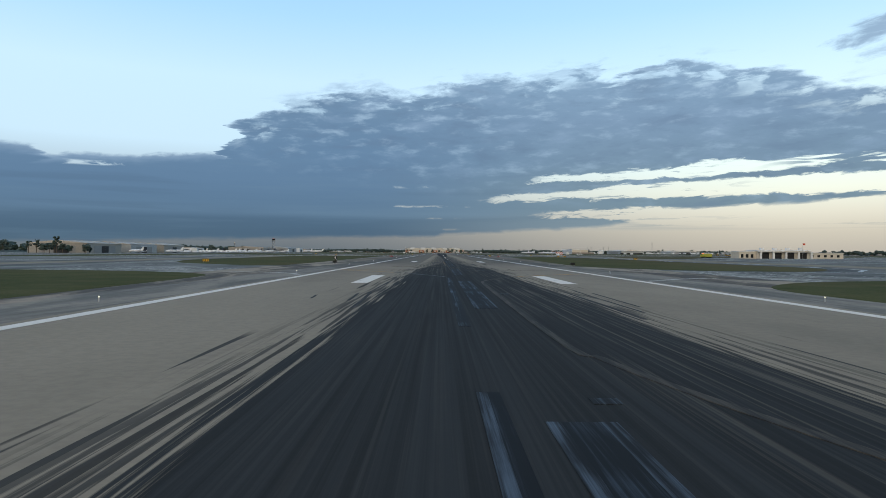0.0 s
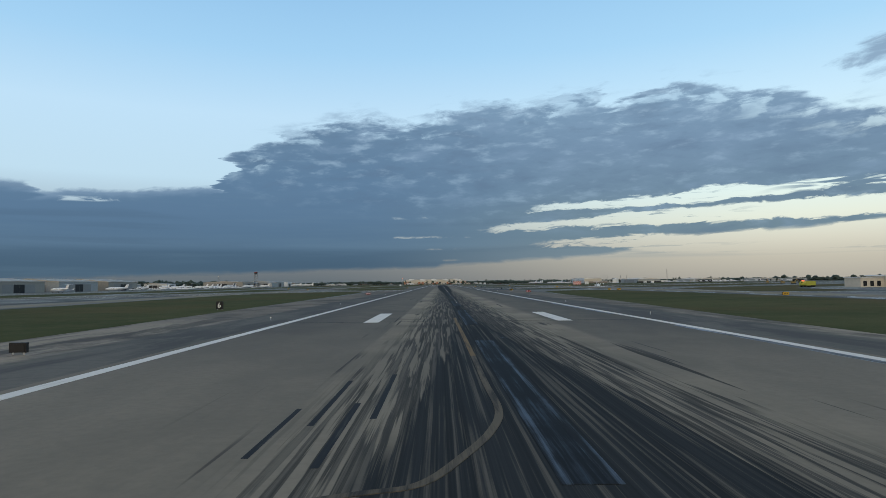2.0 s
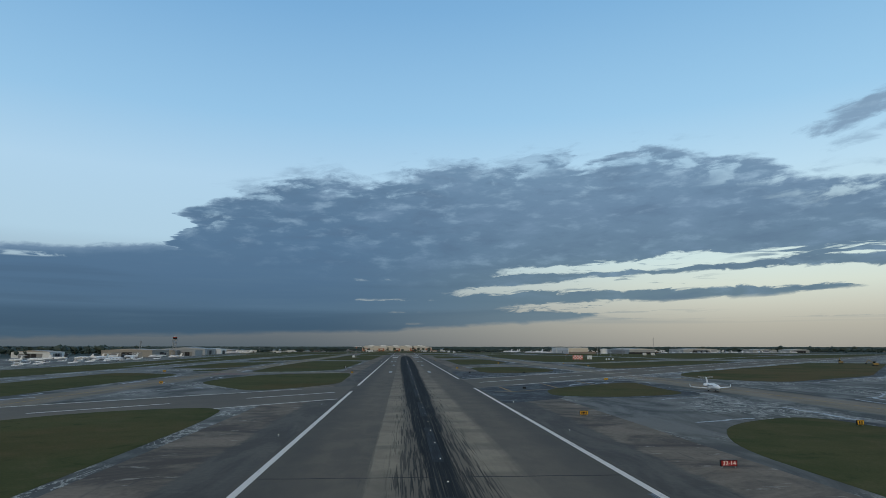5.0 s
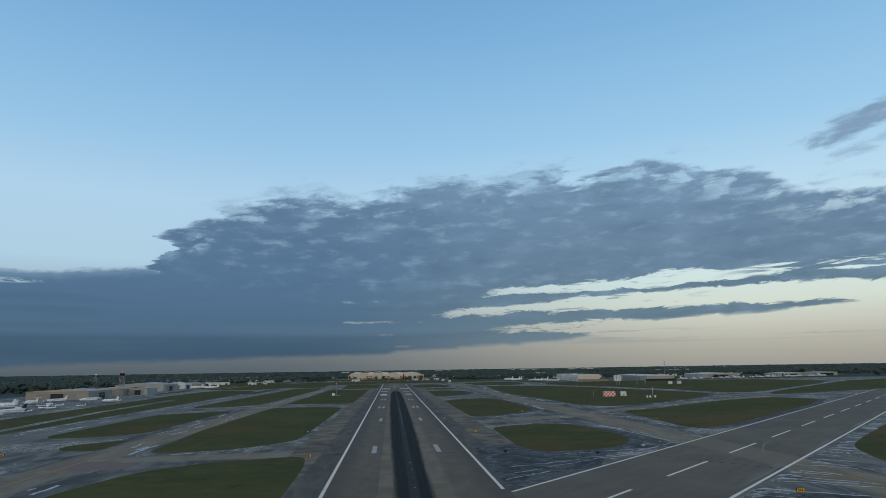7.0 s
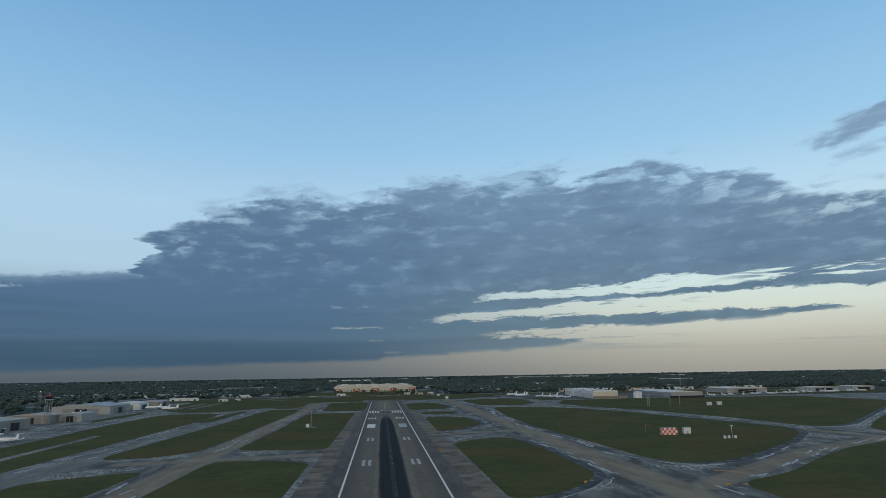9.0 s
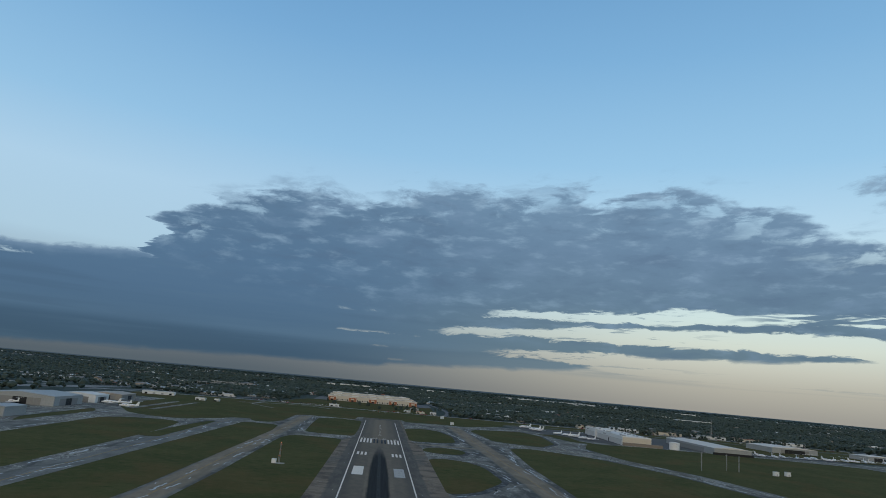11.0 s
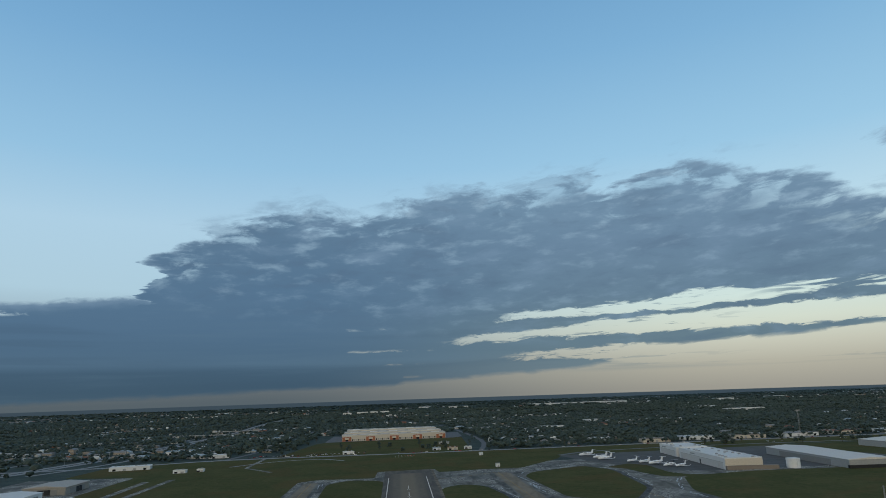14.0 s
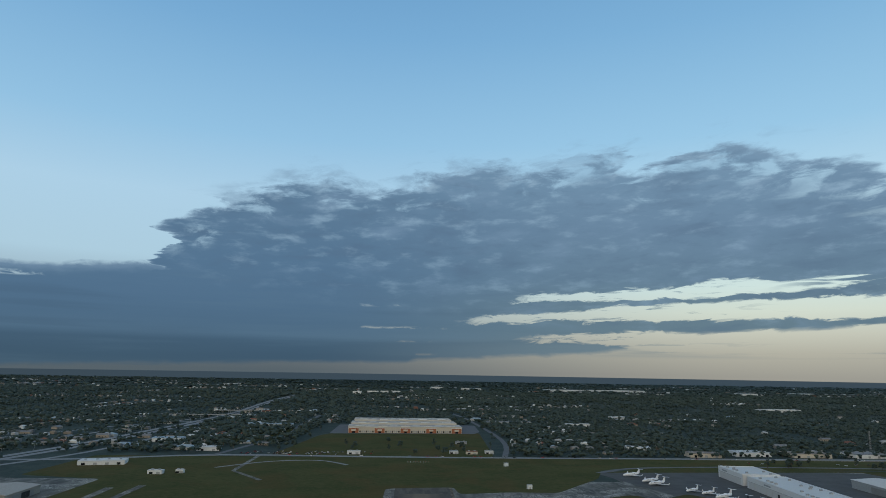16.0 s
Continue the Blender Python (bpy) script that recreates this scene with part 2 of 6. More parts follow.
    skid = mul(skid, n.math("SUBTRACT", 1.0, mul(n.step(y, 170.0, 230.0), n.step(off, 8.5, 10.5))))
    dark = n.math("MAXIMUM", n.math("MAXIMUM", mul(solid, 0.96), mul(loose, 0.82)), n.math("MAXIMUM", mul(skid, 0.85), film))
    # brown asphalt shows through in thin lines, most on the right
    bare = mul(n.step(plus(mul(fine_streak, 0.55), mul(dash, 0.45)), 0.5, 0.62), n.math("MAXIMUM", plus(0.03, mul(n.step(x, 1.0, 5.0), 0.22)), mul(n.step(y, 85.0, 150.0), 0.42)))
    bare = mul(bare, n.step(y, 620.0, 480.0))
    dark = mul(dark, n.math("SUBTRACT", 1.0, bare))
    tone = n.mix(n.step(plus(mul(wide_streak, 0.4), mul(fine_streak, 0.6)), 0.38, 0.62), (0.0175, 0.0205, 0.0225), (0.03, 0.035, 0.038))
    tone = n.mix(mul(n.step(n.math("ABSOLUTE", n.math("SUBTRACT", x, 0.2)), 1.6, 0.8), n.step(y, 560.0, 680.0)), tone, (0.045, 0.048, 0.05))
    c = n.mix(dark, c, tone)
    n.put(bsdf.inputs["Specular IOR Level"], mul(n.math("SUBTRACT", 1.32, dark), 0.14))
    n.put(bsdf.inputs["Base Color"], c)
    n.put(bsdf.inputs["Roughness"], plus(0.85, mul(dark, 0.1)))
    bump(n, bsdf, fine, 0.3, 0.015)


def cross_runway_look(n, bsdf, p):
    x, y, _ = n.split(p)
    mul, plus = (lambda a, b: n.math("MULTIPLY", a, b)), (lambda a, b: n.math("ADD", a, b))
    big = n.noise(p, 0.03, 5.0, 0.6)
    along = n.noise(n.stretch(p, 1.0, 0.06, 1.0), 0.35, 6.0, 0.62)
    fine = n.noise(p, 2.0, 5.0, 0.65)
    c = n.mix(n.step(big, 0.3, 0.72), (0.098, 0.092, 0.084), (0.136, 0.127, 0.113))
    c = n.mix(mul(n.step(along, 0.5, 0.68), 0.35), c, (0.165, 0.146, 0.118))
    c = n.mix(mul(n.step(along, 0.46, 0.32), 0.4), c, (0.07, 0.07, 0.07))
    c = n.mix(mul(n.step(fine, 0.35, 0.68), 0.3), c, (0.075, 0.072, 0.066))
    # the taxi lane that runs straight over it, worn paler
    lane = n.math("ABSOLUTE", plus(plus(mul(x, 0.7206), mul(y, 0.6934)), -117.0))
    c = n.mix(mul(n.step(plus(lane, mul(along, 3.0)), 11.5, 9.0), 0.5), c, (0.185, 0.166, 0.136))
    # edge paint washed inwards
    rim = mul(n.step(plus(x, mul(along, 4.0)), 18.0, 24.5), n.step(along, 0.45, 0.62))
    c = n.mix(mul(rim, 0.6), c, (0.2, 0.22, 0.235))
    c = tinted(n, c)
    n.put(bsdf.inputs["Base Color"], c)
    bsdf.inputs["Roughness"].default_value = 0.85
    bump(n, bsdf, fine, 0.3, 0.015)


def old_asphalt_look(n, bsdf, p):
    """Dark patched asphalt, greened by age, with black tar seams and pale washed streaks."""
    mid = n.noise(n.stretch(p, 1.0, 0.6, 1.0), 0.1, 6.0, 0.62, 0.8)
    craze = n.noise(n.stretch(p, 0.5, 1.0, 1.0), 0.3, 8.0, 0.72, 1.8)
    seam = n.math("ABSOLUTE", n.math("SUBTRACT", n.noise(n.stretch(p, 0.45, 1.0, 1.0), 0.11, 5.0, 0.6, 1.6), 0.5))
    c = n.mix(n.step(mid, 0.4, 0.62), (0.036, 0.038, 0.039), (0.088, 0.096, 0.098))
    c = n.mix(n.math("MULTIPLY", n.step(craze, 0.55, 0.62), 0.75), c, (0.24, 0.26, 0.265))
    c = n.mix(n.math("MULTIPLY", n.step(seam, 0.022, 0.008), 0.85), c, (0.02, 0.02, 0.021))
    n.put(bsdf.inputs["Base Color"], c)
    bsdf.inputs["Roughness"].default_value = 0.85
    bump(n, bsdf, craze, 0.3, 0.03)


def shoulder_look(n, bsdf, p):
    """Runway shoulder: a smooth dark strip by the runway, then blotched, pinkish where the surface has worn off."""
    x, y, _ = n.split(p)
    mul = lambda a, b: n.math("MULTIPLY", a, b)
    along = n.noise(n.stretch(p, 1.0, 0.22, 1.0), 0.16, 7.0, 0.64, 0.6)
    across = n.noise(n.stretch(p, 0.7, 1.0, 1.0), 0.07, 9.0, 0.68, 0.9)
    far = n.step(y, 190.0, 280.0)
    big = n.noise(n.stretch(p, 1.0, 0.5, 1.0), 0.02, 4.0)
    fine = n.noise(p, 1.3, 4.0)
    c = n.mix(n.step(along, 0.42, 0.58), (0.06, 0.053, 0.047), (0.27, 0.24, 0.205))
    worn = n.mix(n.step(across, 0.36, 0.62), (0.064, 0.055, 0.048), (0.185, 0.16, 0.136))
    worn = n.mix(mul(n.step(n.noise(n.stretch(p, 0.5, 1.0, 1.0), 0.3, 7.0, 0.7), 0.58, 0.66), 0.6), worn, (0.34, 0.34, 0.33))
    worn = n.mix(mul(n.step(big, 0.56, 0.66), 0.55), worn, (0.1, 0.104, 0.107))
    c = n.mix(far, c, worn)
    inner = n.step(n.math("ADD", n.math("ABSOLUTE", x), mul(n.math("SUBTRACT", across, 0.5), 5.0)), 32.0, 30.5)
    strip = n.mix(n.step(along, 0.4, 0.62), (0.058, 0.057, 0.056), (0.1, 0.098, 0.094))
    strip = n.mix(n.step(y, 190.0, 120.0), strip, n.mix(n.step(along, 0.36, 0.64), (0.11, 0.112, 0.112), (0.215, 0.21, 0.198)))
    c = n.mix(mul(inner, 0.9), c, strip)
    smear = n.noise(n.stretch(p, 1.0, 0.08, 1.0), 0.7, 5.0, 0.6)
    c = n.mix(mul(n.step(smear, 0.58, 0.68), 0.45), c, (0.05, 0.05, 0.052))
    c = tinted(n, n.mix(mul(n.step(fine, 0.4, 0.7), 0.25), c, (0.04, 0.04, 0.042)))
    n.put(bsdf.inputs["Base Color"], c)
    bsdf.inputs["Roughness"].default_value = 0.85
    bump(n, bsdf, fine, 0.3, 0.02)


def grass_look(n, bsdf, p):
    big = n.noise(p, 0.02, 5.0, 0.6)
    mid = n.noise(p, 0.16, 6.0, 0.65, 0.4)
    fine = n.noise(p, 2.5, 5.0, 0.7)
    c = n.mix(n.step(big, 0.35, 0.66), (0.063, 0.071, 0.026), (0.09, 0.091, 0.036))
    c = n.mix(n.math("MULTIPLY", n.step(mid, 0.48, 0.66), 0.5), c, (0.118, 0.098, 0.05))
    c = n.mix(n.math("MULTIPLY", n.step(mid, 0.44, 0.3), 0.7), c, (0.036, 0.046, 0.016))
    gx, gy, _ = n.split(p)
    worn = n.math("MULTIPLY", n.math("MULTIPLY", n.step(gx, 40.0, 110.0), n.step(gy, 980.0, 820.0)), n.step(big, 0.36, 0.56))
    c = n.mix(n.math("MULTIPLY", worn, 0.62), c, (0.14, 0.094, 0.045))
    dry = n.noise(p, 0.011, 4.0, 0.55, 0.6)
    c = n.mix(n.math("MULTIPLY", n.step(dry, 0.5, 0.64), n.math("ADD", 0.12, n.math("MULTIPLY", mid, 0.5))), c, (0.13, 0.078, 0.034))
    c = n.mix(n.math("MULTIPLY", n.step(fine, 0.35, 0.7), 0.5), c, (0.042, 0.05, 0.017))
    n.put(bsdf.inputs["Base Color"], c)
    bsdf.inputs["Roughness"].default_value, bsdf.inputs["Specular IOR Level"].default_value = 0.95, 0.04
    bump(n, bsdf, fine, 0.6, 0.08)


def worn_paint(name, colour, cover=0.4, under=(0.05, 0.055, 0.06), along=0.15):
    def build(n, bsdf, p):
        f = n.noise(n.stretch(p, 1.0, along, 1.0), 1.4 if along > 0.1 else 4.0, 5.0, 0.7)
        g = n.noise(p, 0.25, 4.0)
        f = n.math("ADD", n.math("MULTIPLY", f, 0.7), n.math("MULTIPLY", g, 0.3))
        n.put(bsdf.inputs["Base Color"], n.mix(n.step(f, cover - 0.12, cover + 0.1), under, colour))
        bsdf.inputs["Roughness"].default_value = 0.7
        if along < 0.1:  # under rubber, dull
            bsdf.inputs["Specular IOR Level"].default_value = 0.03
    return material(name, build)


def woods_look(n, bsdf, p):
    """Far suburban woods seen from above: crowns close to one another, small clearings."""
    big = n.noise(p, 0.004, 4.0, 0.6)
    mid = n.noise(p, 0.03, 6.0, 0.7)
    fine = n.noise(p, 0.25, 4.0, 0.7)
    c = n.mix(n.step(mid, 0.35, 0.7), (0.03, 0.045, 0.038), (0.056, 0.074, 0.058))
    c = n.mix(n.math("MULTIPLY", n.step(big, 0.58, 0.7), 0.5), c, (0.06, 0.066, 0.045))
    c = n.mix(n.math("MULTIPLY", n.step(fine, 0.45, 0.7), 0.5), c, (0.02, 0.03, 0.026))
    n.put(bsdf.inputs["Base Color"], c)
    bsdf.inputs["Roughness"].default_value, bsdf.inputs["Specular IOR Level"].default_value = 0.8, 0.15
    bump(n, bsdf, fine, 0.8, 0.5)


PAVEMENT = material("taxiway_concrete", pavement_look)
RUNWAY = material("runway_asphalt", runway_look)
CROSS = material("cross_runway_asphalt", cross_runway_look)
OLD_ASPHALT = material("old_black_asphalt", old_asphalt_look)
SHOULDER = material("shoulder_asphalt", shoulder_look)
GRASS = material("mown_grass", grass_look)
WOODS = material("far_woods", woods_look)
WHITE = worn_paint("white_paint", (0.72, 0.665, 0.585), 0.36, (0.2, 0.2, 0.19))
FAINT = worn_paint("rubbed_white_paint", (0.098, 0.128, 0.16), 0.56, (0.02, 0.022, 0.024), 0.02)
YELLOW = worn_paint("yellow_paint", (0.32, 0.2, 0.06), 0.44, (0.1, 0.095, 0.085))
WALL_WHITE = plain("white_metal_wall", (0.62, 0.64, 0.65), 0.5, vary=0.06)
WALL_CREAM = plain("cream_stucco", (0.52, 0.48, 0.41), 0.8, vary=0.08)
WALL_GREY = plain("grey_metal_wall", (0.3, 0.32, 0.33), 0.5, vary=0.1)
ROOF_PALE = plain("pale_metal_roof", (0.6, 0.57, 0.53), 0.5, vary=0.08)
ORANGE = plain("terracotta_panel", (0.33, 0.13, 0.07), 0.7)
WALL_TAN = plain("weathered_tan_metal", (0.27, 0.26, 0.235), 0.6, vary=0.12)
DOOR_GREY = plain("grey_sliding_door", (0.22, 0.225, 0.225), 0.55, vary=0.1)
# near-black for doors, a wall base and the shade painted into openings
DARK = plain("dark_panel_and_shade", (0.02, 0.022, 0.025), 0.6)
BLACK = plain("black_paint", (0.012, 0.012, 0.013), 0.5)

# ---- building helpers ----
from mathutils.geometry import tessellate_polygon


def mesh_object(name, bm, mat, parent=None, label="", smooth=False):
    """Links a bmesh drawn in true metres as one mesh object."""
    me = bpy.data.meshes.new(name)
    bm.to_mesh(me)
    bm.free()
    me.transform(Matrix.Scale(S, 4))
    for m in mat if isinstance(mat, (list, tuple)) else (mat,):
        me.materials.append(m)
    if smooth:
        for f in me.polygons:
            f.use_smooth = True
    ob = new(name, me)
    if parent is not None:
        ob.parent = parent
    if label:
        tagged(ob, label)
    return ob


def part(name, bm, mat, parent, label="", smooth=False):
    return mesh_object(name, bm, mat, parent, label, smooth)


def structure(ob, label, category):
    return tagged(ob, label, category, kind="structure")


def rounded(corners, radius, steps=6):
    """A closed outline with its corners rounded."""
    out, count = [], len(corners)
    for i in range(count):
        a, b, c = (Vector(corners[(i + k) % count]) for k in (-1, 0, 1))
        u, v = (a - b), (c - b)
        cut = min(radius, 0.45 * u.length, 0.45 * v.length)
        p, q = b + u.normalized() * cut, b + v.normalized() * cut
        for k in range(steps + 1):
            s = k / steps
            out.append(tuple(p * (1 - s) ** 2 + b * 2 * s * (1 - s) + q * s * s))
    return out


def slab(outline, low, high, bm=None, inset=0.0):
    """A flat slab with that outline, its top edge drawn in by inset."""
    bm = bm or bmesh.new()
    area = sum(a[0] * b[1] - b[0] * a[1] for a, b in zip(outline, [*outline[1:], outline[0]]))
    if area < 0:
        outline = outline[::-1]
    top = []
    count = len(outline)
    for i, (x, y) in enumerate(outline):
        a, c = Vector(outline[i - 1]), Vector(outline[(i + 1) % count])
        t = (c - a).normalized() if (c - a).length else Vector((1, 0))
        top.append(bm.verts.new((x - t.y * inset, y + t.x * inset, high)))
    bottom = [bm.verts.new((x, y, low)) for x, y in outline]
    for a, b, c in tessellate_polygon([[Vector((v.co.x, v.co.y, 0)) for v in top]]):
        p, q, r = top[a].co, top[b].co, top[c].co
        turn = (q.x - p.x) * (r.y - p.y) - (r.x - p.x) * (q.y - p.y)
        if abs(turn) > 1e-6:
            bm.faces.new([top[k] for k in ((a, b, c) if turn > 0 else (a, c, b))])
    for i in range(count):
        bm.faces.new((bottom[i], bottom[(i + 1) % count], top[(i + 1) % count], top[i]))
    return bm


def box(bm, x0, x1, y0, y1, z0, z1, mat=0):
    v = [bm.verts.new((x, y, z)) for z in (z0, z1) for x, y in ((x0, y0), (x1, y0), (x1, y1), (x0, y1))]
    for f in ((3, 2, 1, 0), (4, 5, 6, 7), (0, 1, 5, 4), (1, 2, 6, 5), (2, 3, 7, 6), (3, 0, 4, 7)):
        bm.faces.new([v[i] for i in f]).material_index = mat
    return bm


# ---- ground ----
bm = bmesh.new()
rings = [0, 200, 500, 900, 1400, 2000, 2600, 3200, 4000, 4600, 5400, 6200, 7000, 7800, 8600, 9300, 9700]
sides, last = 72, None
for r in rings:
    if r == 0:
        ring = [bm.verts.new((0, 590, -0.12))]
    else:
        ring = [bm.verts.new((r * math.sin(k * math.tau / sides), 590 + r * math.cos(k * math.tau / sides), -0.12)) for k in range(sides)]
    if last:
        for k in range(sides):
            if len(last) == 1:
                bm.faces.new((last[0], ring[(k + 1) % sides], ring[k]))
            else:
                bm.faces.new((last[k], last[(k + 1) % sides], ring[(k + 1) % sides], ring[k]))
    last = ring
bmesh.ops.recalc_face_normals(bm, faces=bm.faces)
if sum(f.normal.z for f in bm.faces) < 0:
    bmesh.ops.reverse_faces(bm, faces=bm.faces)
ground = mesh_object("ground", bm, WOODS, smooth=True)
structure(ground, "wide flat dark green wooded land to the horizon", "ground")

airfield = mesh_object("airfield_pavement", slab([(-520, -900), (1100, -900), (1095, 1787), (655, 1829), (619, 2073), (238, 2059), (239, 1976), (146, 1972), (-466, 1966), (-504, 1980)], -0.11, 0.0), PAVEMENT)
structure(airfield, "weathered blue-grey concrete taxiways and aprons", "pavement")

# grass that closes the airfield beyond the runway's end
outfield = mesh_object("grass_outfield", slab(rounded([(-462, 2168), (-465, 1989), (-362, 1966), (-362, 1759), (-300, 1630), (-274, 1608), (-247, 1600), (-223, 1602), (-213, 1632), (-200, 1644), (-187, 1684), (-167, 1690), (-159, 1655), (-136, 1660), (-128, 1705), (-128, 1842), (-108, 1859), (-39, 1853), (-38, 1919), (36, 1930), (40, 1890), (98, 1903), (147, 1901), (218, 1998), (244, 2069), (618, 2089), (1015, 2087), (1010, 2192)], 10), -0.1, 0.05, inset=0.3), GRASS)
structure(outfield, "mown green grass field beyond the runway end", "grass")

# grass islands between the runways and taxiways: corners in metres
ISLANDS = []


def grass_island(corners):
    ISLANDS.append(corners)
    island = mesh_object("grass_island", slab(rounded(corners, 16), -0.02, 0.06, inset=0.25), GRASS)
    structure(island, "mown green and brown grass between paved taxiways", "grass")
    if corners[0][0] > 0:
        rim = mesh_object("pavement_shoulder", slab(rounded([(x + 3.2, y - 3.6) for x, y in corners], 16), -0.05, 0.018, inset=-1.2), OLD_ASPHALT)
        structure(rim, "dark asphalt strip round a grass island", "shoulder")


grass_island([(-34, -300), (-34, 40), (-34.5, 70), (-35, 88), (-36, 100), (-44, 109), (-58, 115), (-80, 119), (-98, 106), (-98, -300)])
grass_island([(-80, 192), (-48, 161), (-41, 166), (-43, 290), (-46, 500), (-50, 535), (-80, 522), (-98, 488), (-103, 460), (-96, 240)])
grass_island([(-31, 640), (-43, 612), (-58, 594), (-93, 648), (-91, 690), (-83, 722), (-68, 738), (-54, 744), (-36, 750), (-33, 725)])
grass_island([(-98, 766), (-69, 774), (-55, 790), (-46, 806), (-45, 944), (-45, 1046), (-67, 1060), (-100, 1063), (-103, 1041), (-104, 864)])
grass_island([(-102, 1117), (-55, 1109), (-41, 1114), (-40, 1240), (-39, 1521), (-92, 1522), (-98, 1480), (-99, 1239)])
grass_island([(-84, 1568), (-89, 1678), (-92, 1815), (-67, 1845), (-28, 1826), (-27, 1673), (-29, 1563), (-60, 1563)])
grass_island([(-171, 1082), (-140, 1092), (-126, 1116), (-122, 1157), (-117, 1553), (-122, 1630), (-164, 1634), (-177, 1100)])
grass_island([(-168, 1005), (-127, 1032), (-129, 855), (-146, 840), (-167, 836), (-174, 850), (-174, 995)])
grass_island([(-143, 803), (-123, 826), (-121, 779), (-139, 786)])
grass_island([(-129, 560), (-127, 735), (-174, 760), (-174, 500)])
grass_island([(-200, 330), (-204, 860), (-204, 1250), (-205, 1425), (-209, 1500), (-216, 1556), (-234, 1572), (-268, 1566), (-292, 1540), (-288, 1340), (-280, 1240), (-270, 1000), (-256, 330)])
grass_island([(-325, 1430), (-325, 1606), (-344, 1645), (-342, 1480)])
grass_island([(30, 40), (30, 72), (42, 87), (66, 95), (92, 80), (92, -300), (34, -300)])
grass_island([(33, 165), (50, 137), (74, 135), (92, 160), (95, 320), (95, 390), (87, 506), (60, 490), (47, 462), (42, 350), (34, 200)])
grass_island([(43, 566), (47, 598), (70, 621), (97, 647), (92, 600), (91, 572), (62, 560)])
grass_island([(45, 848), (76, 860), (88, 853), (97, 796), (91, 770), (75, 749), (49, 744), (43, 760)])
grass_island([(44, 1128), (62, 1150), (86, 1163), (95, 1130), (98, 1071), (97, 975), (77, 943), (60, 926), (44, 923)])
grass_island([(43, 1402), (58, 1413), (76, 1405), (88, 1375), (91, 1296), (63, 1239), (42, 1222)])
grass_island([(43, 1489), (58, 1513), (82, 1508), (88, 1484), (79, 1456), (58, 1451), (43, 1463)])
grass_island([(34, 1747), (58, 1770), (81, 1750), (93, 1673), (89, 1590), (74, 1567), (33, 1560)])
grass_island([(135, 1400), (148, 1571), (177, 1592), (243, 1532), (282, 1436), (309, 1287), (328, 1180), (311, 1142), (266, 1086), (215, 1037), (179, 1005), (150, 1000), (141, 1032), (138, 1126), (131, 1250)])
grass_island([(135, 1815), (150, 1852), (227, 1896), (248, 1841), (235, 1693), (199, 1625), (145, 1652)])
grass_island([(147, 942), (183, 962), (238, 1014), (278, 1047), (334, 1079), (353, 1036), (299, 968), (225, 893), (170, 834), (140, 813), (139, 832)])
grass_island([(142, 697), (160, 738), (188, 768), (248, 828), (390, 972), (450, 945), (250, 700), (165, 640), (146, 660)])
grass_island([(126, 400), (130, 480), (142, 547), (195, 590), (420, 790), (520, 790), (400, 640), (225, 545), (180, 480), (172, 400)])
grass_island([(276, 1549), (316, 1448), (344, 1292), (350, 1190), (368, 1185), (401, 1206), (621, 1433), (726, 1560), (711, 1745), (558, 1774), (393, 1780), (300, 1760), (266, 1660)])
grass_island([(370, 1128), (384, 1163), (426, 1212), (750, 1545), (1000, 1700), (1000, 1640), (600, 1240)])

grass_island([(-206, 1400), (-203, 1530), (-197, 1600), (-189, 1602), (-188, 1530), (-188, 1400)])
# open grass round the aprons, away from the runways
for corners in ([(470, -880), (1080, -880), (1080, 1540), (620, 1060), (545, 780), (470, 640)], [(-510, -880), (-225, -880), (-225, 290), (-430, 420), (-510, 480)], [(185, -880), (455, -880), (455, 240), (200, 240)]):
    structure(mesh_object("grass_outfield", slab(rounded(corners, 20), -0.05, 0.05, inset=0.3), GRASS), "wide mown grass round the aprons", "grass")

# runways
CROSS_TURN = -math.degrees(math.atan2(1.0, 1.04))  # the crossing runway runs half right
shoulders = mesh_object("runway_shoulder", slab([(-44, -700), (43, -700), (43, 1500), (35, 1560), (34, 1929), (-28, 1926), (-28, 1560), (-41, 1500)], -0.05, 0.012), SHOULDER)
structure(shoulders, "blotched worn asphalt shoulders beside the runway", "shoulder")
runway = mesh_object("runway", slab([(-23.6, -700), (23.6, -700), (23.6, 1890), (-23.6, 1890)], -0.05, 0.035), RUNWAY)
structure(runway, "long grey asphalt runway with black tyre rubber", "runway")
crossing = mesh_object("crossing_runway", slab([(-23.6, -900), (23.6, -900), (23.6, 1500), (-23.6, 1500)], -0.05, 0.022), CROSS)
crossing.matrix_basis = at(0, 615, 0, CROSS_TURN)
structure(crossing, "dark grey asphalt runway crossing the main one", "runway")

APRON = plain("dark_apron_asphalt", (0.085, 0.085, 0.083), 0.85, vary=0.22, scale=0.05)
structure(mesh_object("apron", slab(rounded([(222, 2062), (252, 1950), (292, 1822), (345, 1796), (760, 1806), (700, 2052), (330, 2082), (246, 2044)], 12), -0.05, 0.01), APRON), "dark asphalt apron in front of the white hangar", "pavement")
structure(mesh_object("grass_strip", slab(rounded([(250, 1872), (288, 1902), (304, 1872), (300, 1800), (312, 1772), (330, 1768), (298, 1756), (280, 1764), (272, 1796), (266, 1846)], 9), -0.02, 0.06, inset=0.25), GRASS), "curved grass strip between the apron and a taxiway", "grass")
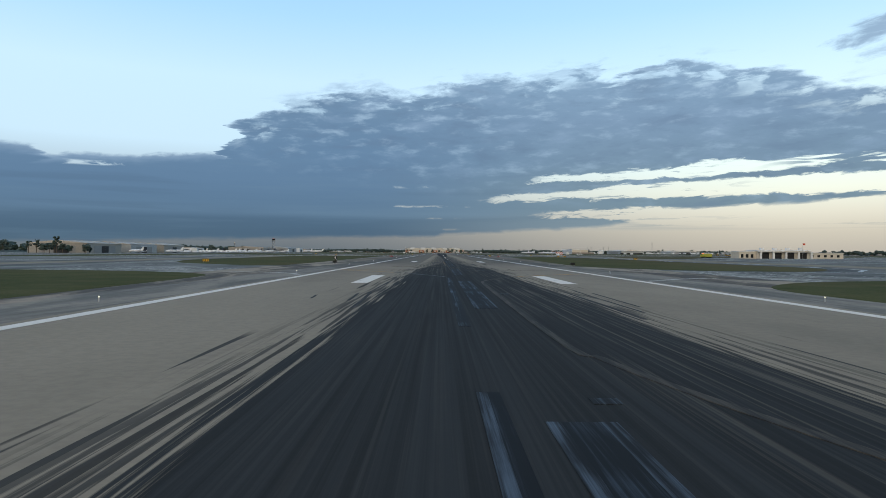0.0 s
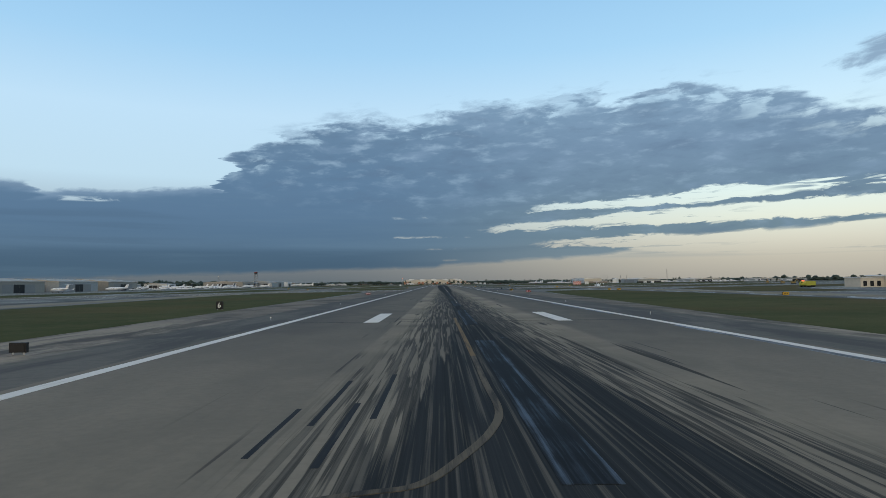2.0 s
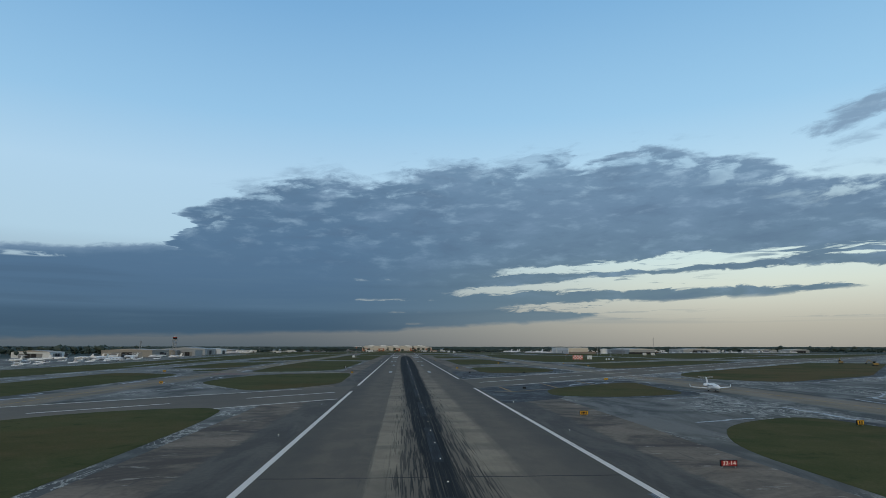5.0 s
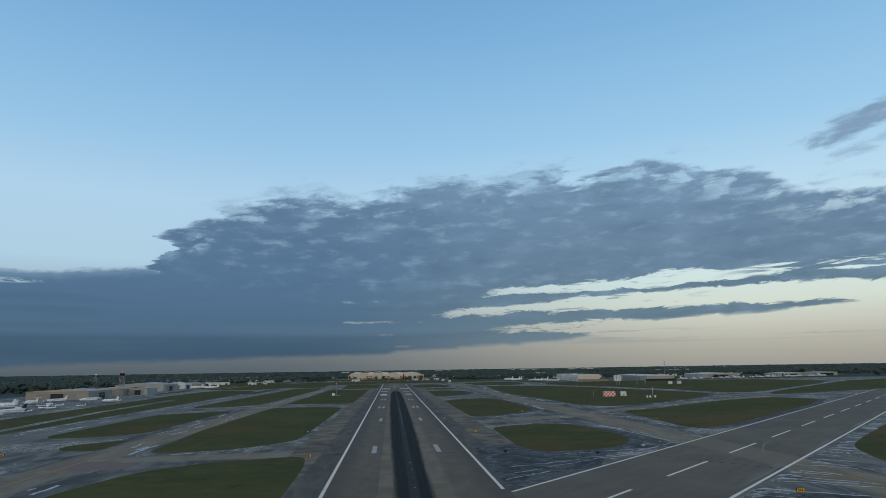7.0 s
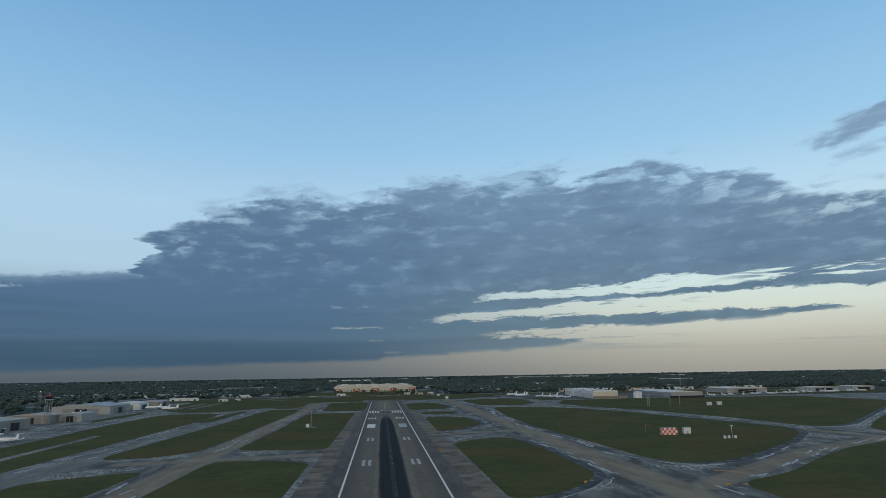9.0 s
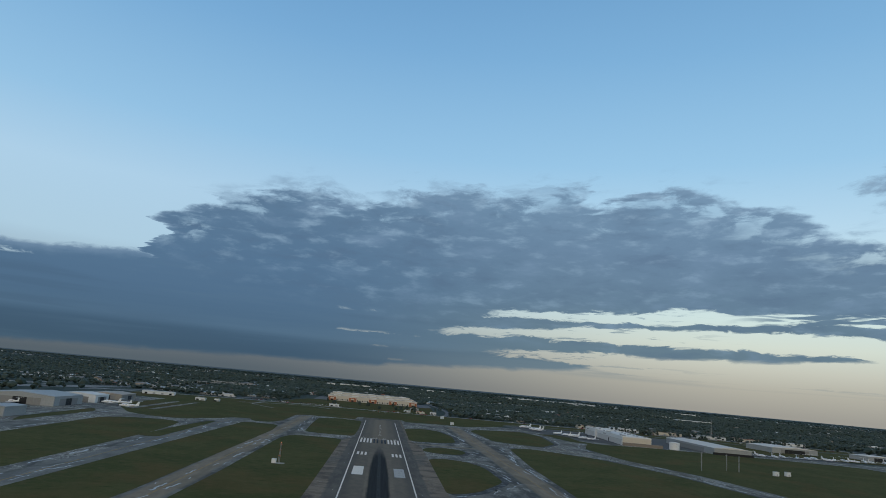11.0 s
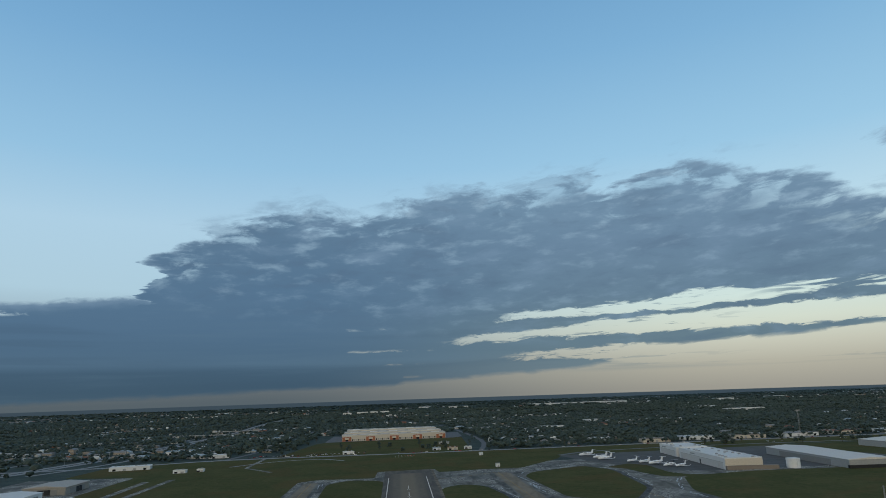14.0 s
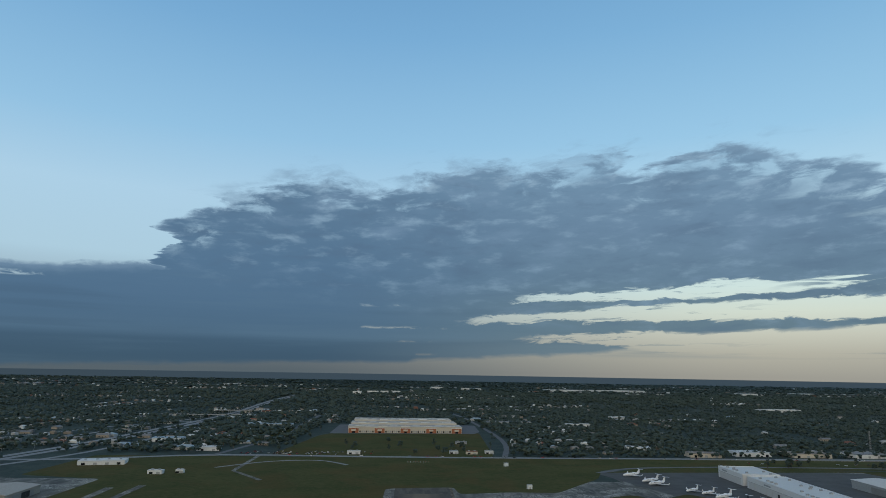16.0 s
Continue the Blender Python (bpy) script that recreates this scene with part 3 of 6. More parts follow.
# black old asphalt in the corners of the crossing
for corners in ([(23.7, 540), (23.9, 606), (84, 662), (104, 655), (62, 604), (43, 556)], [(23.9, 668), (26, 770), (62, 768), (104, 752), (70, 738), (54, 698)],
                [(-24, 560), (-58, 540), (-60, 560), (-24, 590)]):
    patch = mesh_object("old_pavement", slab(rounded(corners, 4), -0.05, 0.0165), OLD_ASPHALT)
    structure(patch, "nearly black patched asphalt beside the crossing runway", "pavement")

# ---- cloud bank: a far backdrop, its flat base some 1200 m up ----
def cloud_look():
    m = bpy.data.materials.new("cloud_bank")
    m.use_nodes = True
    t = m.node_tree
    t.nodes.remove(t.nodes["Principled BSDF"])
    n = Nodes(t)
    u, v, _ = n.split(n.add("ShaderNodeUVMap").outputs[0])
    az, el = n.math("MULTIPLY_ADD", u, 120.0, -60.0), n.math("MULTIPLY", v, 30.0)

    def level(points, along=None):
        """A value over the azimuth, from points of it."""
        return n.math("MULTIPLY", n.ramp(n.math("DIVIDE", n.math("ADD", along or az, 60.0), 120.0), [((a + 60) / 120, e / 25.0) for a, e in points]), 25.0)

    def field(sx, lean, layer, scale, detail, rough, distort=0.0):
        """Noise drawn out along the horizon and leaning a little with it."""
        return n.noise(n.vec(n.math("MULTIPLY", az, sx), n.math("SUBTRACT", el, n.math("MULTIPLY", az, lean)), layer), scale, detail, rough, distort)

    def off(value, gain):
        return n.math("MULTIPLY", n.math("SUBTRACT", value, 0.5), gain)

    def add(*values):
        total = values[0]
        for value in values[1:]:
            total = n.math("ADD", total, value)
        return total

    def times(*values):
        total = values[0]
        for value in values[1:]:
            total = n.math("MULTIPLY", total, value)
        return total

    lump = field(0.3, 0.05, 9.0, 0.6, 9.0, 0.57, 0.2)
    curl = field(0.34, 0.09, 4.0, 0.9, 10.0, 0.62, 0.45)
    fine = field(0.4, 0.06, 2.0, 2.4, 8.0, 0.6, 0.4)
    finger = field(0.1, 0.03, 12.0, 0.95, 6.0, 0.5, 0.3)
    # upper outline over the azimuth; it overhangs in drawn-out fingers
    along = add(az, off(finger, 8.0), off(curl, 2.0))
    top = level([(-60, 8.3), (-37, 8.2), (-34, 8.1), (-33.2, 7.4), (-31.6, 7.75), (-27, 7.95), (-24.4, 8.35), (-20.6, 8.6), (-20.2, 9.4), (-19.8, 11.0), (-18.5, 11.8), (-16.6, 12.8), (-15, 13.8), (-11.5, 14.7),
                 (-9.5, 15.4), (-6.1, 15.6), (-3, 14.8), (-1.5, 15.4), (1.0, 16.4), (6.9, 17.2), (9.6, 16.5), (12, 17.1), (15.4, 17.8), (17, 16.2), (18.2, 16.0), (20.2, 17.3), (22.2, 18.0), (26, 16.9), (31.5, 15.7), (34, 14.1), (40, 13.0), (60, 11.5)], along)
    loose_edge = level([(-60, 0.25), (-22, 0.3), (-19, 1.1), (-8, 1.5), (4, 1.6), (20, 1.2), (28, 1.0), (34, 1.6), (60, 1.6)])
    ragged = n.math("MULTIPLY", loose_edge, add(off(lump, 1.0), off(curl, 1.3), off(fine, 0.45)))
    depth = add(n.math("SUBTRACT", top, el), ragged, off(fine, 0.3))
    cover = n.step(n.math("DIVIDE", depth, n.math("ADD", 0.25, n.math("MULTIPLY", loose_edge, 0.35))), -0.15, 1.0)
    # thin torn veils over the rim, and light breaking through just under it
    tear = field(0.34, 0.06, 17.0, 0.85, 10.0, 0.6, 0.45)
    veil = times(n.step(tear, 0.47, 0.68), n.step(depth, -1.5, 0.5), n.step(az, -21.0, -12.0), 0.6)
    cover = n.math("MAXIMUM", cover, veil)
    rim = times(n.step(depth, 0.1, 0.7), n.step(depth, 3.4, 0.8), n.step(az, -22.0, -15.0))
    cover = times(cover, n.math("SUBTRACT", 1.0, times(n.step(tear, 0.5, 0.66), rim, 0.7)))
    # loose cloud off to the upper right
    tilt = n.math("SUBTRACT", n.math("SUBTRACT", el, 17.6), n.math("MULTIPLY", n.math("SUBTRACT", az, 38.5), 0.22))
    dx, dy = n.math("DIVIDE", n.math("SUBTRACT", az, 40.1), 5.0), n.math("DIVIDE", tilt, 1.25)
    loose = n.math("SUBTRACT", 1.0, n.math("ADD", times(dx, dx), times(dy, dy)))
    cover = n.math("MAXIMUM", cover, times(n.step(add(n.math("MULTIPLY", loose, 0.9), off(lump, 2.0), off(curl, 2.2)), 0.05, 0.8), 0.95))
    wisp_y = n.math("DIVIDE", n.math("ADD", tilt, 1.7), 0.9)
    wisp = n.math("SUBTRACT", 1.0, n.math("ADD", times(dx, dx), times(wisp_y, wisp_y)))
    cover = n.math("MAXIMUM", cover, times(n.step(add(wisp, off(curl, 3.0)), 0.4, 1.3), 0.55))

    # clear gaps under the bank, towards the right: level floors, curled upper rims
    fray = field(0.27, 0.03, 27.0, 1.3, 10.0, 0.62, 0.9)
    e2 = add(el, off(fray, 1.25), off(fine, 0.2))
    e3 = add(el, off(fray, 0.25), off(fine, 0.08))
    shift = add(az, off(fray, 9.0), off(lump, 6.0))

    def gap(low, high, start, soft=1.2, end=None):
        here = e2 if end is None else e3
        inside = times(n.step(n.math("SUBTRACT", here, low), -0.07, 0.1), n.step(n.math("SUBTRACT", here, high), 0.1, -0.1), n.step(shift, start - soft, start + soft))
        return times(inside, n.step(shift, end + 0.8, end - 0.8)) if end is not None else inside

    streaks = field(0.12, 0.03, 41.0, 3.0, 5.0, 0.5, 0.4)
    broken = n.math("SUBTRACT", 1.0, times(n.step(az, 27.0, 33.0), n.step(streaks, 0.42, 0.56)))
    gaps = [times(gap(level([(0, 6.2), (8, 6.23), (13.4, 6.42), (18.7, 6.4), (24.4, 6.58), (29.7, 6.74), (33.9, 7.1), (40, 6.95), (60, 6.9)]),
                      level([(0, 6.5), (8.7, 6.85), (14.8, 7.12), (20.7, 7.42), (23.2, 7.75), (25.1, 8.05), (26.9, 8.0), (28.6, 7.6), (32, 7.85), (36, 7.8), (60, 7.4)]), 8.6), broken),
            gap(level([(0, 4.4), (4.6, 4.45), (6.6, 4.72), (9.7, 4.52), (12.4, 4.86), (14.7, 4.62), (16.7, 4.82), (23, 4.83), (31.5, 4.78), (36.4, 4.76), (38.5, 4.3), (60, 4.0)]),
                level([(0, 4.6), (4.6, 4.95), (9, 5.42), (14.1, 5.57), (16.4, 5.98), (22.8, 6.13), (31.6, 6.34), (39.6, 6.16), (60, 6.0)]), 4.6),
            gap(level([(0, 3.1), (9, 3.08), (12.9, 3.04), (17.2, 2.68), (20, 2.3), (60, 2.3)]), level([(0, 3.3), (9.3, 3.5), (13, 3.68), (19.5, 3.9), (22.9, 3.72), (31.4, 4.02), (37.5, 4.36), (60, 4.3)]), 9.5),
            times(gap(3.98, 4.13, -4.2, 0.6, 0.8), n.step(fine, 0.36, 0.56)), times(gap(2.9, 3.02, -0.8, 0.5, 0.8), 0.7), times(gap(1.85, 1.98, 1.0, 0.4, 2.4), 0.6), times(gap(5.75, 5.95, -4.0, 0.5, -3.0), 0.45), gap(6.75, 7.1, -31.8, 0.7, -29.2)]
    strand = times(n.step(field(0.1, 0.02, 53.0, 3.4, 7.0, 0.6, 0.6), 0.56, 0.64), n.step(az, 31.0, 18.0), 0.7)
    open_sky = gaps[0]
    for g in gaps[1:]:
        open_sky = n.math("MAXIMUM", open_sky, g)
    # the even haze under everything; a faint flat streak hangs in it
    floor_line = level([(-60, 0.4), (-30, 0.5), (-22.5, 0.77), (-17, 0.86), (-11, 1.12), (-0.5, 1.2), (0.3, 1.5), (4.5, 1.6), (7.9, 1.85), (14.6, 2.15), (17.3, 2.5), (19, 3.86), (22.9, 3.7), (27, 3.92), (31.4, 4.02), (35.4, 4.24), (38, 4.5), (39.5, 6.1), (60, 6.0)])
    under = n.step(n.math("SUBTRACT", add(el, off(fray, 0.45), off(fine, 0.14)), floor_line), -0.22, 0.26)
    flat = times(n.step(field(0.03, 0.0, 5.0, 1.5, 5.0, 0.5, 0.1), 0.48, 0.62), n.step(el, 1.7, 2.3), n.step(el, 3.7, 2.9), n.step(az, 10.0, 18.0), 0.5)
    cover = times(cover, n.math("MAXIMUM", under, flat), n.math("SUBTRACT", 1.0, times(open_sky, n.math("SUBTRACT", 1.0, strand))))
    # shading: slate blue, darkest in the low band on the left, greyer on the right
    height = n.math("DIVIDE", el, 20.0, clamp=True)
    cold = n.ramp(height, [(0.0, srgb(70, 92, 110)), (0.07, srgb(65, 89, 110)), (0.135, srgb(68, 93, 116)), (0.165, srgb(80, 107, 132)), (0.22, srgb(79, 107, 134)), (0.3, srgb(82, 111, 140)), (0.45, srgb(86, 116, 146)), (0.65, srgb(92, 121, 150)), (0.9, srgb(105, 136, 165))])
    grey = n.ramp(height, [(0.0, srgb(116, 130, 138)), (0.2, srgb(102, 125, 140)), (0.3, srgb(103, 127, 144)), (0.4, srgb(102, 128, 151)), (0.6, srgb(106, 133, 160)), (0.85, srgb(117, 147, 175))])
    c = n.mix(n.step(az, -10.0, 18.0), cold, grey)
    high = n.step(n.math("ADD", el, n.math("MULTIPLY", az, 0.12)), 4.5, 8.0)
    patch = field(0.3, 0.03, 3.0, 0.6, 9.0, 0.56, 0.15)
    spot = field(0.34, 0.02, 31.0, 1.0, 10.0, 0.58, 0.1)
    c = n.mix(times(n.step(patch, 0.5, 0.28), high, 0.35), c, srgb(84, 106, 133))
    c = n.mix(times(n.step(patch, 0.5, 0.74), high, 0.4), c, srgb(126, 152, 180))
    c = n.mix(times(n.step(spot, 0.5, 0.74), high, n.ramp(n.math("DIVIDE", depth, 12.0), [(0.0, 0.75), (0.2, 0.5), (0.5, 0.32), (1.0, 0.2)])), c, srgb(156, 184, 208))
    c = n.mix(times(n.step(spot, 0.46, 0.3), high, 0.22), c, srgb(82, 104, 130))
    strata = field(0.05, 0.0, 6.0, 1.0, 5.0, 0.5, 0.2)
    low = n.math("SUBTRACT", 1.0, high)
    c = n.mix(times(n.step(strata, 0.5, 0.72), low, 0.22), c, srgb(95, 122, 144))
    c = n.mix(times(n.step(strata, 0.5, 0.3), low, 0.2), c, srgb(62, 84, 106))
    # thin cloud by the rims lets the sky through and pales
    thin = n.step(depth, 1.1, 0.0)
    c = n.mix(times(thin, 0.5), c, srgb(134, 160, 186))
    shine = n.add("ShaderNodeEmission", Color=c, Strength=1.0)
    bare = n.add("ShaderNodeBsdfTransparent")
    both = n.add("ShaderNodeMixShader", i0=cover, i1=bare.outputs[0], i2=shine.outputs[0])
    n.put(t.nodes["Material Output"].inputs[0], both.outputs[0])
    return m


bm = bmesh.new()
uv = bm.loops.layers.uv.new("UVMap")
azs = [-60 + 2 * i for i in range(61)]
els = [-0.3 + 0.5 * i for i in range(50)]
grid = []
for el in els:
    r = min(9500.0, 1200.0 / math.tan(radians(max(el, 0.5))))
    grid.append([bm.verts.new((r * math.sin(radians(az)), 590 + r * math.cos(radians(az)), 37 + r * math.tan(radians(el)))) for az in azs])
for j in range(len(els) - 1):
    for i in range(len(azs) - 1):
        f = bm.faces.new((grid[j][i], grid[j][i + 1], grid[j + 1][i + 1], grid[j + 1][i]))
        for loop, (ii, jj) in zip(f.loops, ((i, j), (i + 1, j), (i + 1, j + 1), (i, j + 1))):
            loop[uv].uv = ((azs[ii] + 60) / 120, els[jj] / 30)
clouds = mesh_object("backdrop", bm, cloud_look(), smooth=True)
structure(clouds, "long slate-blue bank of cloud over the horizon", "cloud")

# ---- painted markings ----
def quad_slab(x0, x1, y0, y1, low, high):
    return slab([(x0, y0), (x1, y0), (x1, y1), (x0, y1)], low, high)


def mark(name, parent, x0, x1, y0, y1, mat=WHITE, high=0.05, low=0.03):
    return part(name, quad_slab(x0, x1, y0, y1, low, high), mat, parent)


def ribbon(points, width, low, high, closed=False):
    """A flat painted line along points."""
    bm = bmesh.new()
    pts = [Vector(p) for p in points]
    rows = []
    for i, p in enumerate(pts):
        t = (pts[min(i + 1, len(pts) - 1)] - pts[max(i - 1, 0)]).normalized()
        nrm = Vector((-t.y, t.x)) * width / 2
        a, b = p + nrm, p - nrm
        rows.append([bm.verts.new((a.x, a.y, high)), bm.verts.new((b.x, b.y, high)), bm.verts.new((a.x, a.y, low)), bm.verts.new((b.x, b.y, low))])
    for r, q in zip(rows, rows[1:]):
        bm.faces.new((r[1], q[1], q[0], r[0]))
        bm.faces.new((r[0], q[0], q[2], r[2]))
        bm.faces.new((q[1], r[1], r[3], q[3]))
    return bm


def smooth(points, steps=5):
    """A rounder line through the same points."""
    pts = [Vector(p) for p in points]
    out = []
    for i in range(len(pts) - 1):
        a, b, c, d = pts[max(i - 1, 0)], pts[i], pts[i + 1], pts[min(i + 2, len(pts) - 1)]
        for k in range(steps):
            s = k / steps
            out.append(0.5 * (2 * b + (c - a) * s + (2 * a - 5 * b + 4 * c - d) * s * s + (3 * b - a - 3 * c + d) * s ** 3))
    return out + [pts[-1]]


for side in (-1, 1):
    for y0, y1 in ((-700, 590 if side < 0 else 607), (625 if side < 0 else 676, 1852)):
        a, b = sorted((side * 21.95, side * 22.85))
        mark("edge_stripe", runway, a, b, y0, y1)
DULL = worn_paint("dulled_white_paint", (0.4, 0.39, 0.365), 0.42, (0.15, 0.145, 0.135))
for y in (-73, 78.4, 225):
    for side in (-1, 1):
        a, b = sorted((side * 10.97, side * 12.8))
        mark("touchdown_bar", runway, a, b, y, y + 22.9)
for y, bars in ((752.5, 1), (898, 1), (1027, 2), (1158, 2), (1394, 3)):
    for side in (-1, 1):
        for k in range(bars):
            inner = 10.97 + 3.35 * k
            a, b = sorted((side * inner, side * (inner + 1.83)))
            mark("touchdown_bar", runway, a, b, y, y + 22.9, DULL if y < 1200 else WHITE)
for side in (-1, 1):
    a, b = sorted((side * 10.97, side * 18.6))
    mark("aiming_mark", runway, a, b, 1277, 1320, WHITE if side < 0 else DULL)
for k in range(6):
    for side in (-1, 1):
        x = side * (2.3 + 3.45 * k)
        mark("threshold_bar", runway, x - 0.9, x + 0.9, 1504, 1549, WHITE if k > 1 else FAINT)
mark("threshold_line", runway, -21.5, 21.5, 1551.5, 1553)
for k in range(4):
    x = -16.5 + 11 * k
    part("arrowhead", ribbon([(x - 1.9, 1564), (x, 1557), (x + 1.9, 1564)], 0.7, 0.03, 0.05), WHITE, runway)
for k, y in enumerate((1600, 1650, 1700, 1750)):
    mark("arrow_shaft", runway, -0.3, 0.3, y, y + 26)
    part("arrowhead", ribbon([(-1.6, y - 0.5), (0, y - 8), (1.6, y - 0.5)], 0.6, 0.03, 0.05), WHITE, runway)
# centre line, dulled by rubber: its two rims show more than its middle
RUBBED = worn_paint("rubbed_centre_paint", (0.058, 0.078, 0.1), 0.6, (0.018, 0.02, 0.022), 0.02)
BURIED = worn_paint("paint_under_rubber", (0.05, 0.056, 0.062), 0.55, (0.028, 0.03, 0.032), 0.02)
for k in range(-3, 24):
    y = 46 + 57.7 * k if k >= 0 else -18.4 + 57.7 * (k + 1)
    for x0, x1 in ((-0.6, -0.28), (0.56, 0.9)):
        mark("centreline_stripe", runway, x0, x1, y, y + 37.6, FAINT if y < 330 else BURIED, 0.052)
    mark("centreline_stripe", runway, -0.278, 0.558, y, y + 37.6, RUBBED if y < 330 else BURIED, 0.05)
for y0, y1 in ((36.5, 96), (-40, 22)):
    mark("painted_over_line", runway, -1.9, -1.62, y0, y1, FAINT, 0.052)
    mark("painted_over_line", runway, -1.618, -1.3, y0, y1, RUBBED, 0.05)
for x, y in ((0.8, 20.8), (2.3, 60), (1.9, 113), (1.9, 149), (1.6, 201)):
    mark("touch_up_patch", runway, x, x + 0.7, y, y + 0.6, FAINT, 0.054)
# painted taxi curves over the runway, mostly under rubber
TAN_GHOST = worn_paint("rubbed_tan_line", (0.085, 0.076, 0.064), 0.52, (0.035, 0.034, 0.033), 0.04)
CURVE_TAN = worn_paint("worn_tan_line", (0.14, 0.115, 0.083), 0.5, (0.045, 0.043, 0.04), 0.05)
ORANGE_LINE = worn_paint("worn_orange_line", (0.2, 0.135, 0.07), 0.45, (0.06, 0.056, 0.05), 0.05)
LINE = worn_paint("worn_yellow_line", (0.4, 0.225, 0.075), 0.44, (0.07, 0.068, 0.062))
GHOST = worn_paint("rubbed_pale_line", (0.08, 0.09, 0.1), 0.5, (0.03, 0.032, 0.034))
part("lead_off_line", ribbon(smooth([(22, 113), (19.9, 111.7), (14.5, 106.6), (9.5, 100.7), (8.2, 98.6)]), 0.46, 0.03, 0.056), LINE, runway)
part("lead_off_line", ribbon(smooth([(8.2, 98.6), (7.4, 97.1), (6.2, 94.4), (4.2, 89.6), (2.7, 84.5), (2.1, 76), (2.0, 33), (2.6, 27.5), (3.2, 24), (4.4, 19), (6, 14)]), 0.36, 0.03, 0.056), TAN_GHOST, runway)
part("lead_off_line", ribbon(smooth([(-22.5, 127.5), (-21.3, 127), (-15.1, 121.4), (-10.5, 114.9)]), 0.34, 0.03, 0.056), LINE, runway)
part("lead_off_line", ribbon(smooth([(-10.5, 114.9), (-7.7, 110.3), (-4.7, 103.7), (-2.8, 99.1), (-1.85, 95.6)]), 0.3, 0.03, 0.056), GHOST, runway)
part("taxi_line", ribbon([(-23, 129.4), (-9.5, 129.4)], 0.34, 0.03, 0.055), LINE, runway)
part("taxi_line", ribbon([(-9.5, 129.4), (9, 129.4)], 0.3, 0.03, 0.055), GHOST, runway)
part("taxi_line", ribbon([(9, 129.4), (23, 129.4)], 0.34, 0.03, 0.055), TAN_GHOST, runway)
part("lead_off_line", ribbon(smooth([(-14, 157), (-9, 159.4), (-5.4, 160.9), (-3.9, 161.6), (-2.8, 164), (-1.8, 167), (-1.25, 170.5), (-1.3, 177), (-1.3, 188)]), 0.3, 0.03, 0.056), CURVE_TAN, runway)
part("lead_off_line", ribbon([(-1.3, 188), (-1.33, 198), (-1.4, 215), (-1.5, 233)], 0.34, 0.03, 0.056), ORANGE_LINE, runway)
# single long tyre marks beside the rubbered middle
SKID = worn_paint("tyre_rubber", (0.03, 0.032, 0.034), 0.42, (0.1, 0.093, 0.08), 0.03)
for x, y0, y1, lean, width in ((-8.3, 46, 62, -0.5, 0.28), (-9.4, 52, 60, -0.3, 0.22), (-8.9, 60, 84, 0.2, 0.22), (-12.5, 54, 58, -0.3, 0.2), (-8.8, 164, 171, 0, 0.2), (-7.8, 168, 178, 0, 0.22), (-6.7, 163, 172, 0, 0.24), (-5.8, 169, 180, 0, 0.24),
                                (8.2, 40, 64, 0.2, 0.24), (9.4, 44, 66, 0.3, 0.2), (10.4, 48, 62, 0.2, 0.2), (12.3, 318, 339, 0.1, 0.2), (11.6, 322, 341, 0.1, 0.16), (-12.0, 330, 345, 0, 0.2), (-11.3, 336, 347, 0, 0.16)):
    part("tyre_mark", ribbon([(x, y0), (x + lean * 0.4, (y0 + y1) / 2), (x + lean, y1)], width, 0.03, 0.041), SKID, runway)
# edge paint washed inwards over the asphalt
SMEAR = worn_paint("washed_edge_paint", (0.34, 0.39, 0.44), 0.53, (0.085, 0.083, 0.08), 0.02)
for y0, y1 in ((165, 215), (240, 290), (305, 360), (385, 430)):
    mark("paint_smear", runway, 21.2, 21.94, y0, y1, SMEAR, 0.043)
# expansion seams right across
SEAM = plain("dark_seam", (0.03, 0.03, 0.03), 0.9)
for y in (226, 440, 749, 930):
    part("seam", ribbon([(-23 + 2.3 * k, y + 0.1 * math.sin(k * 1.7)) for k in range(21)], 0.28, 0.03, 0.044), SEAM, runway)

# crossing runway, in its own frame
for side in (-1, 1):
    for y0, y1 in ((-900, -36 if side < 0 else -58), (34 if side > 0 else 58, 1500)):
        a, b = sorted((side * 21.95, side * 22.85))
        mark("edge_stripe", crossing, a, b, y0, y1, WHITE, 0.042, 0.02)
for k in range(-14, 24):
    y = 42.2 + 58.3 * k
    if -60 < y < 20:
        continue
    mark("centreline_stripe", crossing, -0.45, 0.45, y, y + 34.5, WHITE, 0.042, 0.02)
for points in ([(141, 756), (136, 752), (130, 743), (125, 735), (121.5, 728)], [(150, 664), (130, 676), (112, 680), (98, 676)]):
    structure(mesh_object("taxi_line", ribbon(smooth(points), 0.5, 0.0, 0.046), YELLOW), "worn yellow painted lead-off curve on the crossing runway", "marking")
TAR = plain("dark_tar_patch", (0.035, 0.033, 0.032), 0.9)
for k in range(13):
    structure(mesh_object("tar_patch", ribbon([(81 + 2.1 * k, 730 - 2.95 * k), (82 + 2.1 * k, 728.6 - 2.95 * k)], 0.9, 0.0, 0.026), TAR), "small dark tar patch in a row across the crossing runway", "patch")
# yellow chevrons on the stabilised corner
for x, y in ((33, 615), (54, 635), (74, 653)):
    structure(mesh_object("chevron", ribbon([(x, y), (x + 0.2, y - 28)], 0.9, 0.0, 0.02), YELLOW), "yellow painted bar on dark shoulder asphalt", "marking")
structure(mesh_object("chevron", ribbon([(27, 586), (34, 587), (48, 598)], 0.9, 0.0, 0.022), YELLOW), "yellow painted bar on dark shoulder asphalt", "marking")

